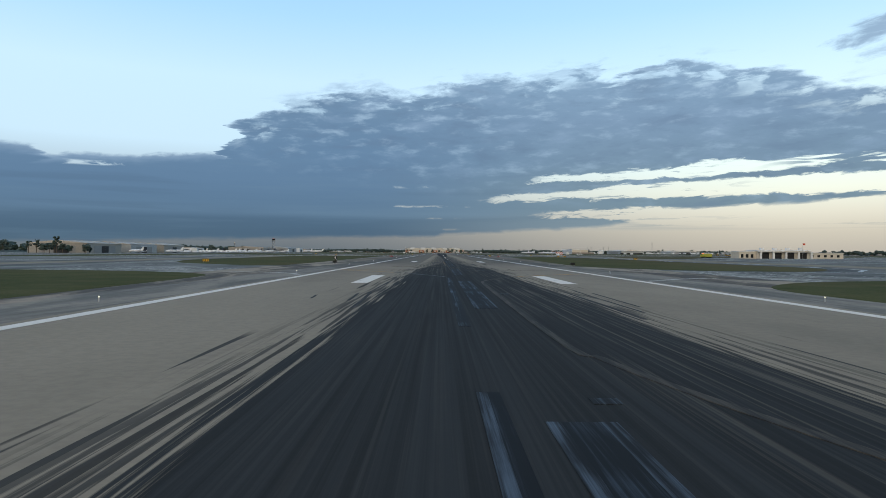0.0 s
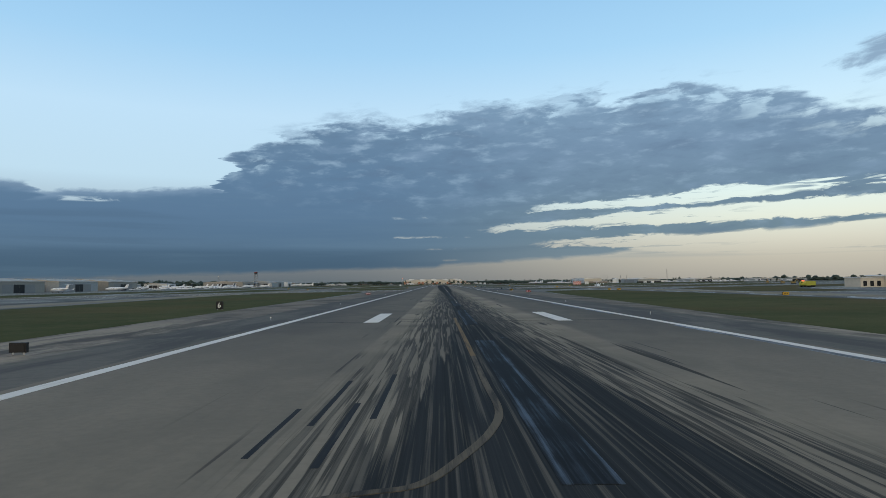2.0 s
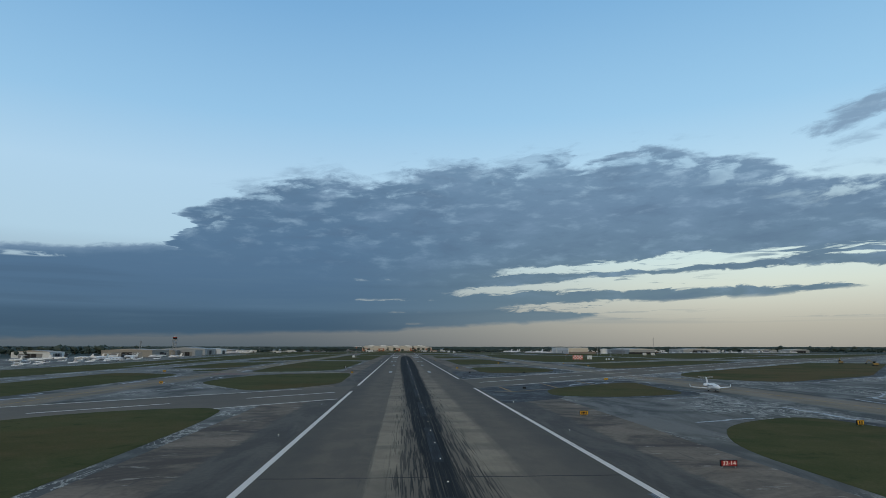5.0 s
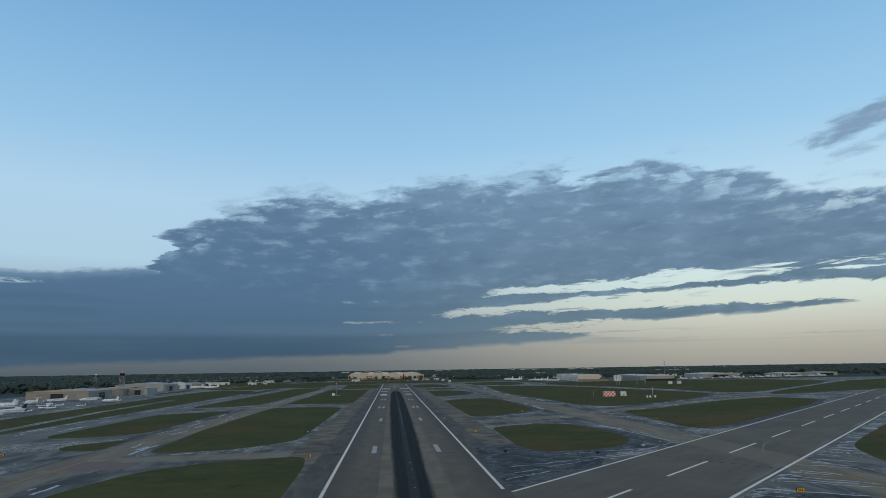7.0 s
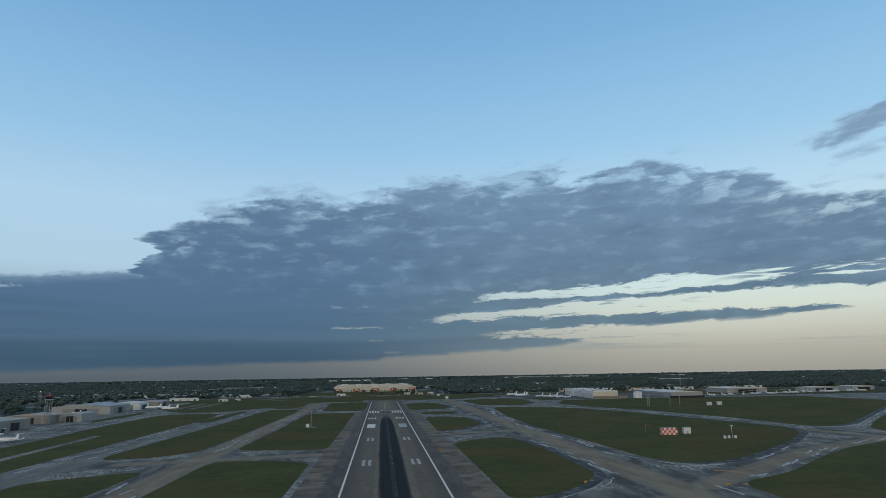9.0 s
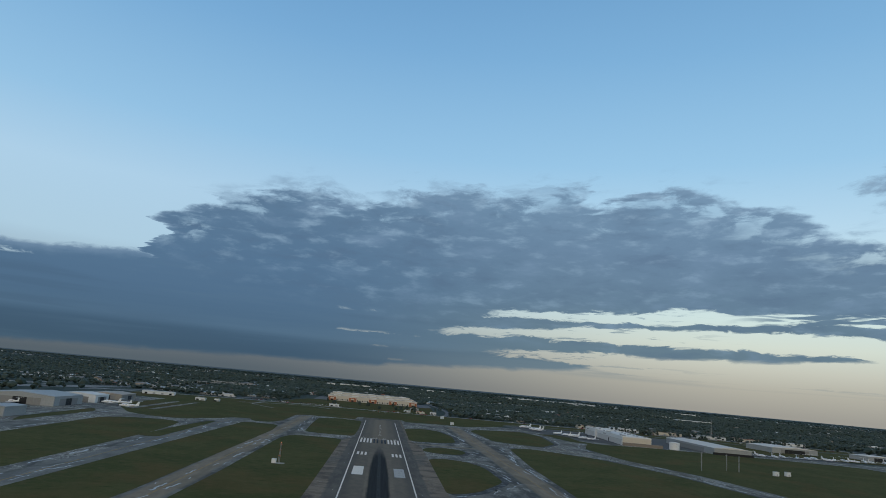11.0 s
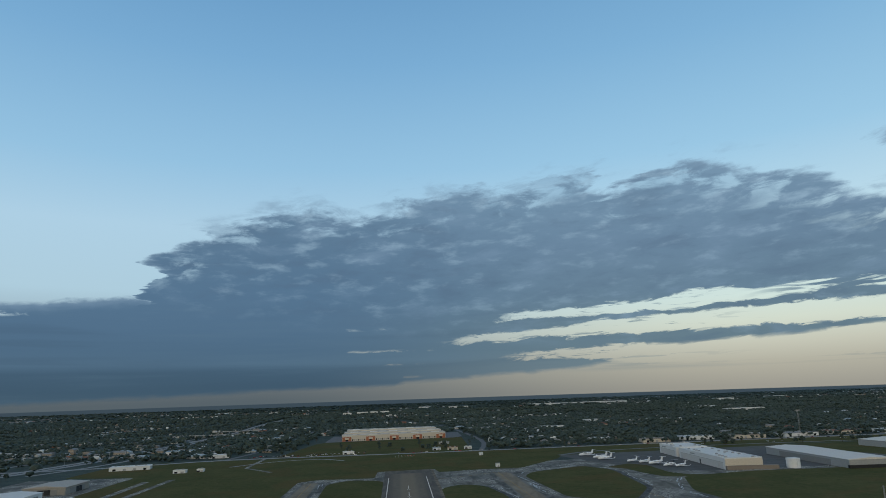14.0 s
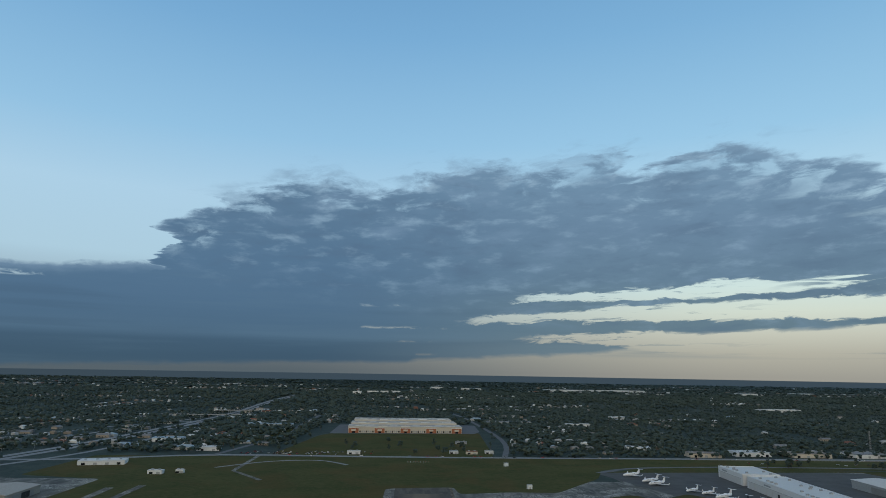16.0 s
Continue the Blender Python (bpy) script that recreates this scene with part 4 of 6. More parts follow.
# taxiway centre lines
for points in ([(116, -600), (116, 560), (114, 1609), (111, 1865)], [(-112, -600), (-111, 1824)], [(-183, 300), (-184, 1703)],
               [(112, 1865), (59, 1835), (20, 1811)], [(-112, 1060), (-60, 1066), (-24, 1075)], [(-112, 750), (-60, 750), (-24, 752)],
               [(150, 960), (230, 1020), (330, 1090)], [(345, 1090), (280, 1355), (232, 1543), (215, 1722)], [(24, 870), (70, 880), (112, 910)]):
    structure(mesh_object("taxi_line", ribbon(points, 0.7, 0.0, 0.012), YELLOW), "worn yellow painted taxiway centre line", "marking")

# narrow taxi strips on the grass and two coloured patches
for points, width in (([(-297, 1703), (-299, 1925)], 8), ([(-318, 1684), (-327, 1911)], 9), ([(-217, 880), (-234, 1041), (-246, 1260)], 7), ([(-183, 1966), (-232, 2035), (-234, 2179)], 6)):
    structure(mesh_object("taxi_strip", ribbon(points, width, 0.0, 0.075), PAVEMENT), "narrow pale paved strip across the grass", "pavement")
BRICK_PAINT = worn_paint("red_surface_paint", (0.2, 0.085, 0.06), 0.5, (0.13, 0.12, 0.115))
AMBER_PAINT = worn_paint("amber_surface_paint", (0.42, 0.2, 0.05), 0.45, (0.13, 0.12, 0.115))
structure(mesh_object("painted_patch", slab(rounded([(-116, 731), (-92, 727), (-88, 741), (-114, 752)], 3), -0.02, 0.01), BRICK_PAINT), "worn red painted patch on the taxiway", "marking")
structure(mesh_object("painted_patch", slab(rounded([(153 - 8, 933 + 4), (153 - 3, 933 + 7), (153 + 8, 933 - 3), (153 + 4, 933 - 6)], 2), -0.02, 0.01), AMBER_PAINT), "worn amber painted patch on the taxiway", "marking")

# white streaks washed along the edges of the taxiways
chance = random.Random(5)
bm = bmesh.new()


def wash(points, width):
    """One more streak in the mesh of streaks."""
    piece = ribbon(points, width, 0.0, 0.0175)
    me = bpy.data.meshes.new("streak")
    piece.to_mesh(me)
    bm.from_mesh(me)
    piece.free()
    bpy.data.meshes.remove(me)


for corners in ISLANDS:
    if corners[0][0] < 0 and max(y for _, y in corners) < 700:
        continue
    side = 1 if sum(a[0] * b[1] - b[0] * a[1] for a, b in zip(corners, corners[1:] + corners[:1])) < 0 else -1
    for a, b in zip(corners, corners[1:] + corners[:1]):
        a, b = Vector(a), Vector(b)
        t = (b - a).normalized()
        out = Vector((-t.y, t.x)) * side
        for k in range(int((b - a).length / (16 if corners[0][0] > 0 else 30))):
            start, away = a + (b - a) * chance.random(), chance.uniform(3.0, 11.0)
            points = [start + t * (d * chance.uniform(0.7, 1.2)) + out * (away + chance.uniform(-0.9, 0.9) + 0.06 * d) for d in range(0, chance.randrange(8, 34), 4)]
            if min(abs(p.x) for p in points) > 46 and abs((points[0].x - (points[0].y - 615) / 1.04)) > 44:
                wash(points, chance.uniform(0.45, 1.4))
turn = radians(CROSS_TURN)
ahead, right = Vector((-math.sin(turn), math.cos(turn))), Vector((math.cos(turn), math.sin(turn)))
cross_at = Vector((0, 615))
for k in range(150):  # straight across the shoulders of the crossing runway
    side = 1 if k % 3 else -1
    d = chance.uniform(70 if side > 0 else 120, 520)
    reach = chance.uniform(4, 15 if d > 120 else 24) if side > 0 else chance.uniform(2, 7)
    start = cross_at + ahead * d + right * side * chance.uniform(23.8, 27)
    skew = chance.uniform(-0.25, 0.25)
    wash([start + right * side * reach * q + ahead * (skew * reach * q + chance.uniform(-0.9, 0.9)) for q in (0, 0.2, 0.4, 0.6, 0.8, 1)], chance.uniform(0.35, 1.0))
for x0, y0, x1, y1 in ((52, 738, 92, 748), (60, 728, 97, 742), (70, 742, 103, 752), (30, 700, 58, 722), (44, 718, 80, 732), (26, 690, 40, 702), (31, 712, 50, 720), (104, 762, 84, 742)):
    parts = [(x0 + (x1 - x0) * q / 9 + chance.uniform(-0.9, 0.9), y0 + (y1 - y0) * q / 9 + chance.uniform(-0.9, 0.9)) for q in range(10)]
    wash(parts[:4], chance.uniform(0.3, 0.7)), wash(parts[4:], chance.uniform(0.3, 0.7))
WASH = worn_paint("washed_white_streaks", (0.5, 0.53, 0.55), 0.45, (0.13, 0.137, 0.143), 0.4)
tagged(mesh_object("pavement_streaks", bm, WASH), "thin white streaks washed over the dark taxiway edges", "streaks", kind="stuff")
for points, width, paint in (([(78, 905), (84, 904), (87, 899), (91, 895), (90, 890)], 1.0, BRICK_PAINT), ([(106, 863), (111, 861), (117, 860)], 1.2, BRICK_PAINT), ([(94, 893), (99, 897), (97, 905), (101, 909)], 0.7, WASH),
                             ([(99, 846), (104, 800), (106, 769)], 0.7, WASH), ([(130, 815), (145, 807), (153, 805)], 0.8, BRICK_PAINT), ([(154, 976), (159, 973), (163, 964)], 3.0, AMBER_PAINT)):
    structure(mesh_object("paint_trace", ribbon(smooth(points), width, 0.0, 0.0145), paint), "worn trace of old paint on the taxiway", "marking")

# pale washed curves where the taxiways join the runway
PALE_LINE = worn_paint("pale_washed_line", (0.42, 0.4, 0.36), 0.46, (0.16, 0.15, 0.135))
for points in ([(-58, 128), (-51, 124), (-39, 116), (-33, 113), (-27, 109), (-23.9, 102)], [(38, 99), (32, 96), (27, 91), (22, 85), (20, 80)]):
    structure(mesh_object("taxi_line", ribbon(smooth(points), 0.8, 0.0, 0.03), PALE_LINE), "pale washed taxi line curving onto the runway", "marking")

# ---- builders for things on the airfield ----
def empty(name, label, category, group="", kind=""):
    return tagged(new(name), label, category, group, kind)


def place(ob, x, y, z=0.0, rz=0.0):
    ob.matrix_basis = at(x, y, z, rz)
    return ob


def lathe(profile, sides=12, bm=None, axis="y"):
    """A body of revolution about y from (place, radius, lift) rows."""
    bm = bm or bmesh.new()
    rows = []
    for y, r, lift in profile:
        rows.append([bm.verts.new((r * math.cos(k * math.tau / sides), y, lift + r * math.sin(k * math.tau / sides))) for k in range(sides)])
    for a, b in zip(rows, rows[1:]):
        for k in range(sides):
            bm.faces.new((a[k], a[(k + 1) % sides], b[(k + 1) % sides], b[k]))
    bm.faces.new(rows[0][::-1])
    bm.faces.new(rows[-1])
    bmesh.ops.recalc_face_normals(bm, faces=bm.faces)
    return bm


def blade(corners, thick, bm=None):
    """A thin plate through four 3D corners, thinner at its rim."""
    bm = bm or bmesh.new()
    p = [Vector(c) for c in corners]
    nrm = (p[1] - p[0]).cross(p[2] - p[0]).normalized() * thick / 2
    mid = sum(p, Vector()) / 4
    rim = [bm.verts.new(c) for c in p]
    up = [bm.verts.new(c.lerp(mid, 0.22) + nrm) for c in p]
    dn = [bm.verts.new(c.lerp(mid, 0.22) - nrm) for c in p]
    bm.faces.new(up)
    bm.faces.new(dn[::-1])
    for i in range(4):
        j = (i + 1) % 4
        bm.faces.new((rim[i], rim[j], up[j], up[i]))
        bm.faces.new((dn[i], dn[j], rim[j], rim[i]))
    return bm


def rod(bm, a, b, r, sides=6):
    a, b = Vector(a), Vector(b)
    m = (b - a).to_track_quat("Z", "Y").to_matrix().to_4x4()
    rows = []
    for p in (a, b):
        rows.append([bm.verts.new(p + m.to_3x3() @ Vector((r * math.cos(k * math.tau / sides), r * math.sin(k * math.tau / sides), 0))) for k in range(sides)])
    for k in range(sides):
        bm.faces.new((rows[0][k], rows[0][(k + 1) % sides], rows[1][(k + 1) % sides], rows[1][k]))
    bm.faces.new(rows[0][::-1])
    bm.faces.new(rows[1])
    return bm


PLANE_WHITE = plain("white_aircraft_paint", (0.78, 0.79, 0.8), 0.3, vary=0.03)
PLANE_DARK = plain("dark_blue_aircraft_paint", (0.03, 0.04, 0.06), 0.3, vary=0.05)
GLASS_DARK = plain("dark_window_glass", (0.015, 0.018, 0.022), 0.15, vary=0.05)
METAL = plain("bare_metal", (0.42, 0.43, 0.45), 0.35, 0.8)
TYRE = plain("black_rubber", (0.015, 0.015, 0.015), 0.9)


def glow(name, colour, strength):
    def build(n, bsdf, p):
        bsdf.inputs["Base Color"].default_value = (*colour, 1)
        bsdf.inputs["Emission Color"].default_value = (*colour, 1)
        bsdf.inputs["Emission Strength"].default_value = strength
    return material(name, build)


LAMP_WHITE = glow("white_lamp", (1.0, 0.84, 0.62), 1.1)
LAMP_RED = glow("red_lamp", (1.0, 0.16, 0.06), 2.5)


def make_jet(label, length=17.0, tail=PLANE_WHITE):
    """A business jet with rear engines and a T-tail; nose towards +y."""
    jet = empty("business_jet", label, "aircraft", "parked business jets")
    k = length / 17.0
    s = lambda *v: tuple(k * c for c in v)  # noqa: E731
    body = [(8.5, 0.05, 1.75), (8.0, 0.42, 1.8), (7.0, 0.78, 1.95), (5.6, 1.05, 2.1), (3.5, 1.12, 2.15), (-2.5, 1.12, 2.15), (-5.2, 0.9, 2.35), (-7.4, 0.42, 2.6), (-8.4, 0.12, 2.7)]
    part("fuselage", lathe([s(*b) for b in body], 12), PLANE_WHITE, jet, smooth=True)
    bm = bmesh.new()
    blade([s(-0.75, 6.5, 2.45), s(0.75, 6.5, 2.45), s(0.6, 5.7, 2.98), s(-0.6, 5.7, 2.98)], 0.2 * k, bm)
    part("windscreen", bm, GLASS_DARK, jet, "dark cockpit windscreen")
    for side in (-1, 1):
        for i in range(6):
            y = 3.6 - 1.15 * i
            part("cabin_window", box(bmesh.new(), *sorted((side * 1.06 * k, side * 1.16 * k)), (y - 0.22) * k, (y + 0.22) * k, 2.3 * k, 2.68 * k), GLASS_DARK, jet)
        part("wing", blade([s(side * 0.9, 1.6, 1.35), s(side * 0.9, -2.0, 1.3), s(side * 8.3, -3.4, 1.75), s(side * 8.3, -2.2, 1.78)], 0.32 * k), PLANE_WHITE, jet)
        part("winglet", blade([s(side * 8.25, -2.2, 1.75), s(side * 8.25, -3.4, 1.75), s(side * 8.6, -3.9, 2.9), s(side * 8.6, -3.3, 2.9)], 0.1 * k), tail, jet)
        part("engine", lathe([s(-2.6, 0.42, 2.6), s(-3.0, 0.58, 2.6), s(-4.8, 0.56, 2.6), s(-5.8, 0.34, 2.62)], 10), PLANE_WHITE, jet, smooth=True).location.x = side * 1.75 * k * S
        part("tailplane", blade([s(0, -7.2, 5.6), s(0, -8.7, 5.6), s(side * 3.2, -9.4, 5.65), s(side * 3.2, -8.6, 5.65)], 0.14 * k), PLANE_WHITE, jet)
        bm = rod(bmesh.new(), s(side * 1.5, -1.2, 1.3), s(side * 1.5, -1.2, 0.3), 0.1 * k)
        gear = part("main_gear", bm, METAL, jet)
        part("wheel", lathe([(-0.14 * k, 0.3 * k, 0), (0.14 * k, 0.3 * k, 0)], 10), TYRE, gear).matrix_basis = at(side * 1.5 * k, -1.2 * k, 0.3 * k, 90)
    part("tail_fin", blade([s(0, -5.4, 2.9), s(0, -8.2, 2.8), s(0, -8.9, 5.7), s(0, -7.3, 5.7)], 0.26 * k), tail, jet)
    gear = part("nose_gear", rod(bmesh.new(), s(0, 6.2, 1.6), s(0, 6.2, 0.25), 0.08 * k), METAL, jet)
    part("wheel", lathe([(-0.12 * k, 0.25 * k, 0), (0.12 * k, 0.25 * k, 0)], 10), TYRE, gear).matrix_basis = at(0, 6.2 * k, 0.25 * k, 90)
    return jet


def make_prop(label):
    """A small single-engined aeroplane with a low wing."""
    plane = empty("light_aircraft", label, "aircraft", "parked light aircraft")
    part("fuselage", lathe([(3.6, 0.2, 1.3), (3.3, 0.5, 1.3), (1.8, 0.62, 1.4), (0.2, 0.72, 1.55), (-1.4, 0.55, 1.5), (-4.2, 0.14, 1.5)], 10), PLANE_WHITE, plane, smooth=True)
    part("canopy", lathe([(1.5, 0.3, 1.85), (0.9, 0.52, 1.95), (-0.6, 0.5, 1.95), (-1.5, 0.2, 1.8)], 10), GLASS_DARK, plane, "dark glass canopy", True)
    for side in (-1, 1):
        part("wing", blade([(side * 0.4, 1.3, 1.0), (side * 0.4, -0.5, 1.0), (side * 5.3, -0.4, 1.3), (side * 5.3, 0.9, 1.3)], 0.22), PLANE_WHITE, plane)
        part("tailplane", blade([(0, -3.4, 1.6), (0, -4.4, 1.6), (side * 1.7, -4.4, 1.62), (side * 1.7, -3.7, 1.62)], 0.1), PLANE_WHITE, plane)
        part("wheel", lathe([(-0.1, 0.24, 0), (0.1, 0.24, 0)], 8), TYRE, plane).matrix_basis = at(side * 1.4, 0.1, 0.24, 90)
        part("main_gear", rod(bmesh.new(), (side * 1.2, 0.1, 1.05), (side * 1.4, 0.1, 0.24), 0.06), METAL, plane)
    part("tail_fin", blade([(0, -3.1, 1.6), (0, -4.3, 1.55), (0, -4.5, 3.0), (0, -3.9, 3.0)], 0.12), PLANE_WHITE, plane)
    part("nose_gear", rod(bmesh.new(), (0, 2.7, 1.0), (0, 2.7, 0.0), 0.09), METAL, plane)
    part("propeller", blade([(-0.95, 3.66, 1.3), (-0.8, 3.66, 1.42), (0.95, 3.66, 1.3), (0.8, 3.66, 1.18)], 0.08), METAL, plane)
    return plane


def make_hangar(name, label, w, d, h, wall, roof, doors=("s",), rise=1.5, category="hangar", openings=0.0):
    """A shed w across x and d along y, with a shallow gable along y, sliding doors and dark sheets for the shade inside
    an opening.
    """
    hangar = empty(name, label, category)
    for nm, dims in (("south", (-w / 2, w / 2, -d / 2, -d / 2 + 0.4)), ("north", (-w / 2, w / 2, d / 2 - 0.4, d / 2)), ("west", (-w / 2, -w / 2 + 0.4, -d / 2 + 0.4, d / 2 - 0.4)), ("east", (w / 2 - 0.4, w / 2, -d / 2 + 0.4, d / 2 - 0.4))):
        part("wall", box(bmesh.new(), *dims, 0, h), wall, hangar)
    bm = bmesh.new()
    o = 0.6
    v = [bm.verts.new(c) for c in ((-w / 2 - o, -d / 2 - o, h), (0, -d / 2 - o, h + rise), (w / 2 + o, -d / 2 - o, h), (-w / 2 - o, d / 2 + o, h), (0, d / 2 + o, h + rise), (w / 2 + o, d / 2 + o, h),
                                   (-w / 2 - o, -d / 2 - o, h - 0.3), (w / 2 + o, -d / 2 - o, h - 0.3), (-w / 2 - o, d / 2 + o, h - 0.3), (w / 2 + o, d / 2 + o, h - 0.3))]
    for f in ((0, 1, 4, 3), (1, 2, 5, 4), (6, 7, 2, 1, 0), (9, 8, 3, 4, 5), (8, 6, 0, 3), (7, 9, 5, 2), (6, 8, 9, 7)):
        bm.faces.new([v[i] for i in f])
    bmesh.ops.recalc_face_normals(bm, faces=bm.faces)
    part("roof", bm, roof, hangar)
    for side in doors:
        along = w if side in "sn" else d
        dw, dh = along * 0.62, h * 0.72
        count = max(4, int(dw / 7))
        for i in range(count):
            a = -dw / 2 + dw * i / count
            b = a + dw / count - 0.15
            isopen = openings and abs((i + 0.5) / count - 0.5) < openings / 2
            out = 0.12 if not isopen else 0.03
            if side == "s":
                dims = (a, b, -d / 2 - out, -d / 2)
            elif side == "n":
                dims = (a, b, d / 2, d / 2 + out)
            elif side == "w":
                dims = (-w / 2 - out, -w / 2, a, b)
            else:
                dims = (w / 2, w / 2 + out, a, b)
            # open bays are near-black sheets: the shade inside is put into their colour
            part("opening_shade" if isopen else "door_panel", box(bmesh.new(), *dims, 0, dh), DARK if isopen else DOOR_GREY, hangar)
    return hangar


# ---- signs and lights ----
YELLOW_PANEL = plain("yellow_sign_panel", (0.75, 0.42, 0.03), 0.5, vary=0.06)
RED_PANEL = plain("red_sign_panel", (0.3, 0.02, 0.02), 0.5, vary=0.06)
LETTER = plain("white_lettering", (0.85, 0.85, 0.82), 0.5, vary=0.02)


def make_sign(label, panel, text="", w=1.6, h=1.1, ink=LETTER, bars=0):
    """A low airfield sign facing -y."""
    sign = empty("airfield_sign", label, "sign")
    part("housing", box(bmesh.new(), -w / 2, w / 2, -0.15, 0.15, 0.2, 0.2 + h), BLACK, sign)
    part("face", box(bmesh.new(), -w / 2 + 0.08, w / 2 - 0.08, -0.19, -0.152, 0.28, 0.12 + h), panel, sign)
    for x in (-w / 2 + 0.2, w / 2 - 0.2):
        part("post", box(bmesh.new(), x - 0.05, x + 0.05, -0.05, 0.05, 0.0, 0.2), METAL, sign)
    if text:
        curve = bpy.data.curves.new("lettering", "FONT")
        curve.body, curve.align_x, curve.align_y, curve.size, curve.extrude = text, "CENTER", "CENTER", S * h * 0.95, S * 0.01
        ob = new("lettering", curve)
        ob.parent = sign
        ob.matrix_basis = at(0, -0.21, 0.2 + h * 0.5, 0, 90)
        curve.materials.append(ink)
    for i in range(bars):
        x = -w / 2 + 0.25 + (w - 0.5) * (i + 0.5) / bars
        part("bar", box(bmesh.new(), x - 0.14, x + 0.14, -0.22, -0.192, 0.42, h), BLACK, sign)
    return sign


six = place(make_sign("black distance sign with a white six", BLACK, "6", 1.35, 1.5), -45.6, 269.7, 0, -8)
four = place(make_sign("black distance sign with a white four", BLACK, "4", 1.35, 1.5), -45.5, 833, 0, -8)
for x, y, turn in ((-33.2, 192, 0), (33, 178.7, 0), (65.5, 735, 20), (35, 745, 0), (77, 1253, 10), (40, 599, 0)):
    place(make_sign("black unlit sign seen from behind on the shoulder", BLACK, w=1.2, h=0.7), x, y, 0, turn)
for x, y in ((-33.9, 419), (37.4, 444)):
    place(make_sign("red runway holding sign with white numbers", RED_PANEL, "32-14", 2.2, 0.8), x, y, 0, 0)
for x, y, count in ((-72.9, 198.7, 3), (36.5, 508, 4), (86, 486, 2), (90, 482, 3), (97, 333, 3), (-34, 745, 2), (34, 820, 2), (83, 952, 2), (142, 868, 2), (139, 935, 2), (32, 1089, 2), (90, 660, 3), (-150, 770, 3), (-105, 640, 2)):
    place(make_sign("yellow taxiway sign with black characters", YELLOW_PANEL, w=1.9 if count > 2 else 1.4, h=0.9, bars=count), x, y, 0, random.uniform(-8, 8))

edge_light = empty("runway_edge_light", "small white runway edge light on a short stem", "light", "runway edge lights")
part("stem", rod(bmesh.new(), (0, 0, 0), (0, 0, 0.3), 0.05), METAL, edge_light)
part("lens", lathe([(0.0, 0.035, 0), (0.04, 0.045, 0), (0.08, 0.025, 0)], 8), LAMP_WHITE, edge_light).matrix_basis = at(0, 0, 0.3, 0, 90)
lights = 0
for k in range(28):
    for side in (-1, 1):
        y = 50 + 61.0 * k
        if 560 < y < 690 and (side > 0 or y < 630):
            continue
        m = at(side * 26.2, y + (4 if side > 0 else 0), 0.02)
        if lights == 0:
            edge_light.matrix_basis = m
        else:
            copy_thing(edge_light, m)
        lights += 1
centre_light = empty("centreline_light", "white light set flush in the runway", "light", "runway centreline lights")
part("rim", lathe([(0.0, 0.16, 0), (0.03, 0.13, 0)], 10), METAL, centre_light).matrix_basis = at(0, 0, 0, 0, 90)
part("lens", lathe([(0.03, 0.09, 0), (0.09, 0.05, 0)], 8), LAMP_WHITE, centre_light).matrix_basis = at(0, 0, 0, 0, 90)
for k in range(56):
    m = at(0.55, 300 + 15.24 * k, 0.045)
    if k == 0:
        centre_light.matrix_basis = m
    else:
        copy_thing(centre_light, m)

# ---- aids and boxes on the grass ----
CHECK_RED = plain("red_paint", (0.55, 0.08, 0.04), 0.6, vary=0.08)
hut = empty("equipment_hut", "red and white checkered equipment hut on the grass", "hut")
part("body", box(bmesh.new(), -7, 7, -3, 3, 0.0, 6.0), WALL_WHITE, hut)
for i in range(7):
    for j in range(3):
        if (i + j) % 2 == 0:
            part("red_panel", box(bmesh.new(), -7 + 2 * i, -5 + 2 * i, -3.04, -3.002, 2 * j, 2 * j + 2), CHECK_RED, hut)
for i in range(3):
    for j in range(3):
        if (i + j) % 2:
            for x0, x1 in ((-7.04, -7.002), (7.002, 7.04)):
                part("red_panel", box(bmesh.new(), x0, x1, -3 + 2 * i, -1 + 2 * i, 2 * j, 2 * j + 2), CHECK_RED, hut)
place(hut, 210, 1148, 0, -8)
hut.matrix_basis = hut.matrix_basis @ Matrix.Scale(0.82, 4)
small = empty("equipment_box", "small white equipment shelter on the grass", "shelter")
part("body", box(bmesh.new(), -2.6, 2.6, -2, 2, 0.2, 4.6), WALL_WHITE, small)
part("roof", box(bmesh.new(), -2.8, 2.8, -2.2, 2.2, 4.6, 4.8), WALL_GREY, small)
part("door", box(bmesh.new(), -0.6, 0.6, -2.05, -2.002, 0.2, 2.3), WALL_GREY, small)
place(small, 226, 1152, 0, -8)
copy_thing(small, at(433, 1514, 0, 10))
copy_thing(small, at(451, 1521, 0, 10))
copy_thing(small, at(119, 2096, 0, 30))
copy_thing(small, at(120, 1924, 0, 10))


def lattice(height, wide, mat, parent, top=0.35):
    bm = bmesh.new()
    for sx, sy in ((-1, -1), (1, -1), (1, 1), (-1, 1)):
        rod(bm, (sx * wide, sy * wide, 0), (sx * wide * top, sy * wide * top, height), 0.09 * max(1, wide))
    steps = max(3, int(height / 3))
    for k in range(steps):
        a, b = k / steps, (k + 1) / steps
        ra, rb = wide * (1 - (1 - top) * a), wide * (1 - (1 - top) * b)
        for (sx, sy), (tx, ty) in (((-1, -1), (1, -1)), ((1, -1), (1, 1)), ((1, 1), (-1, 1)), ((-1, 1), (-1, -1))):
            rod(bm, (sx * ra, sy * ra, a * height), (tx * rb, ty * rb, b * height), 0.06 * max(1, wide), 4)
    return part("lattice", bm, mat, parent)


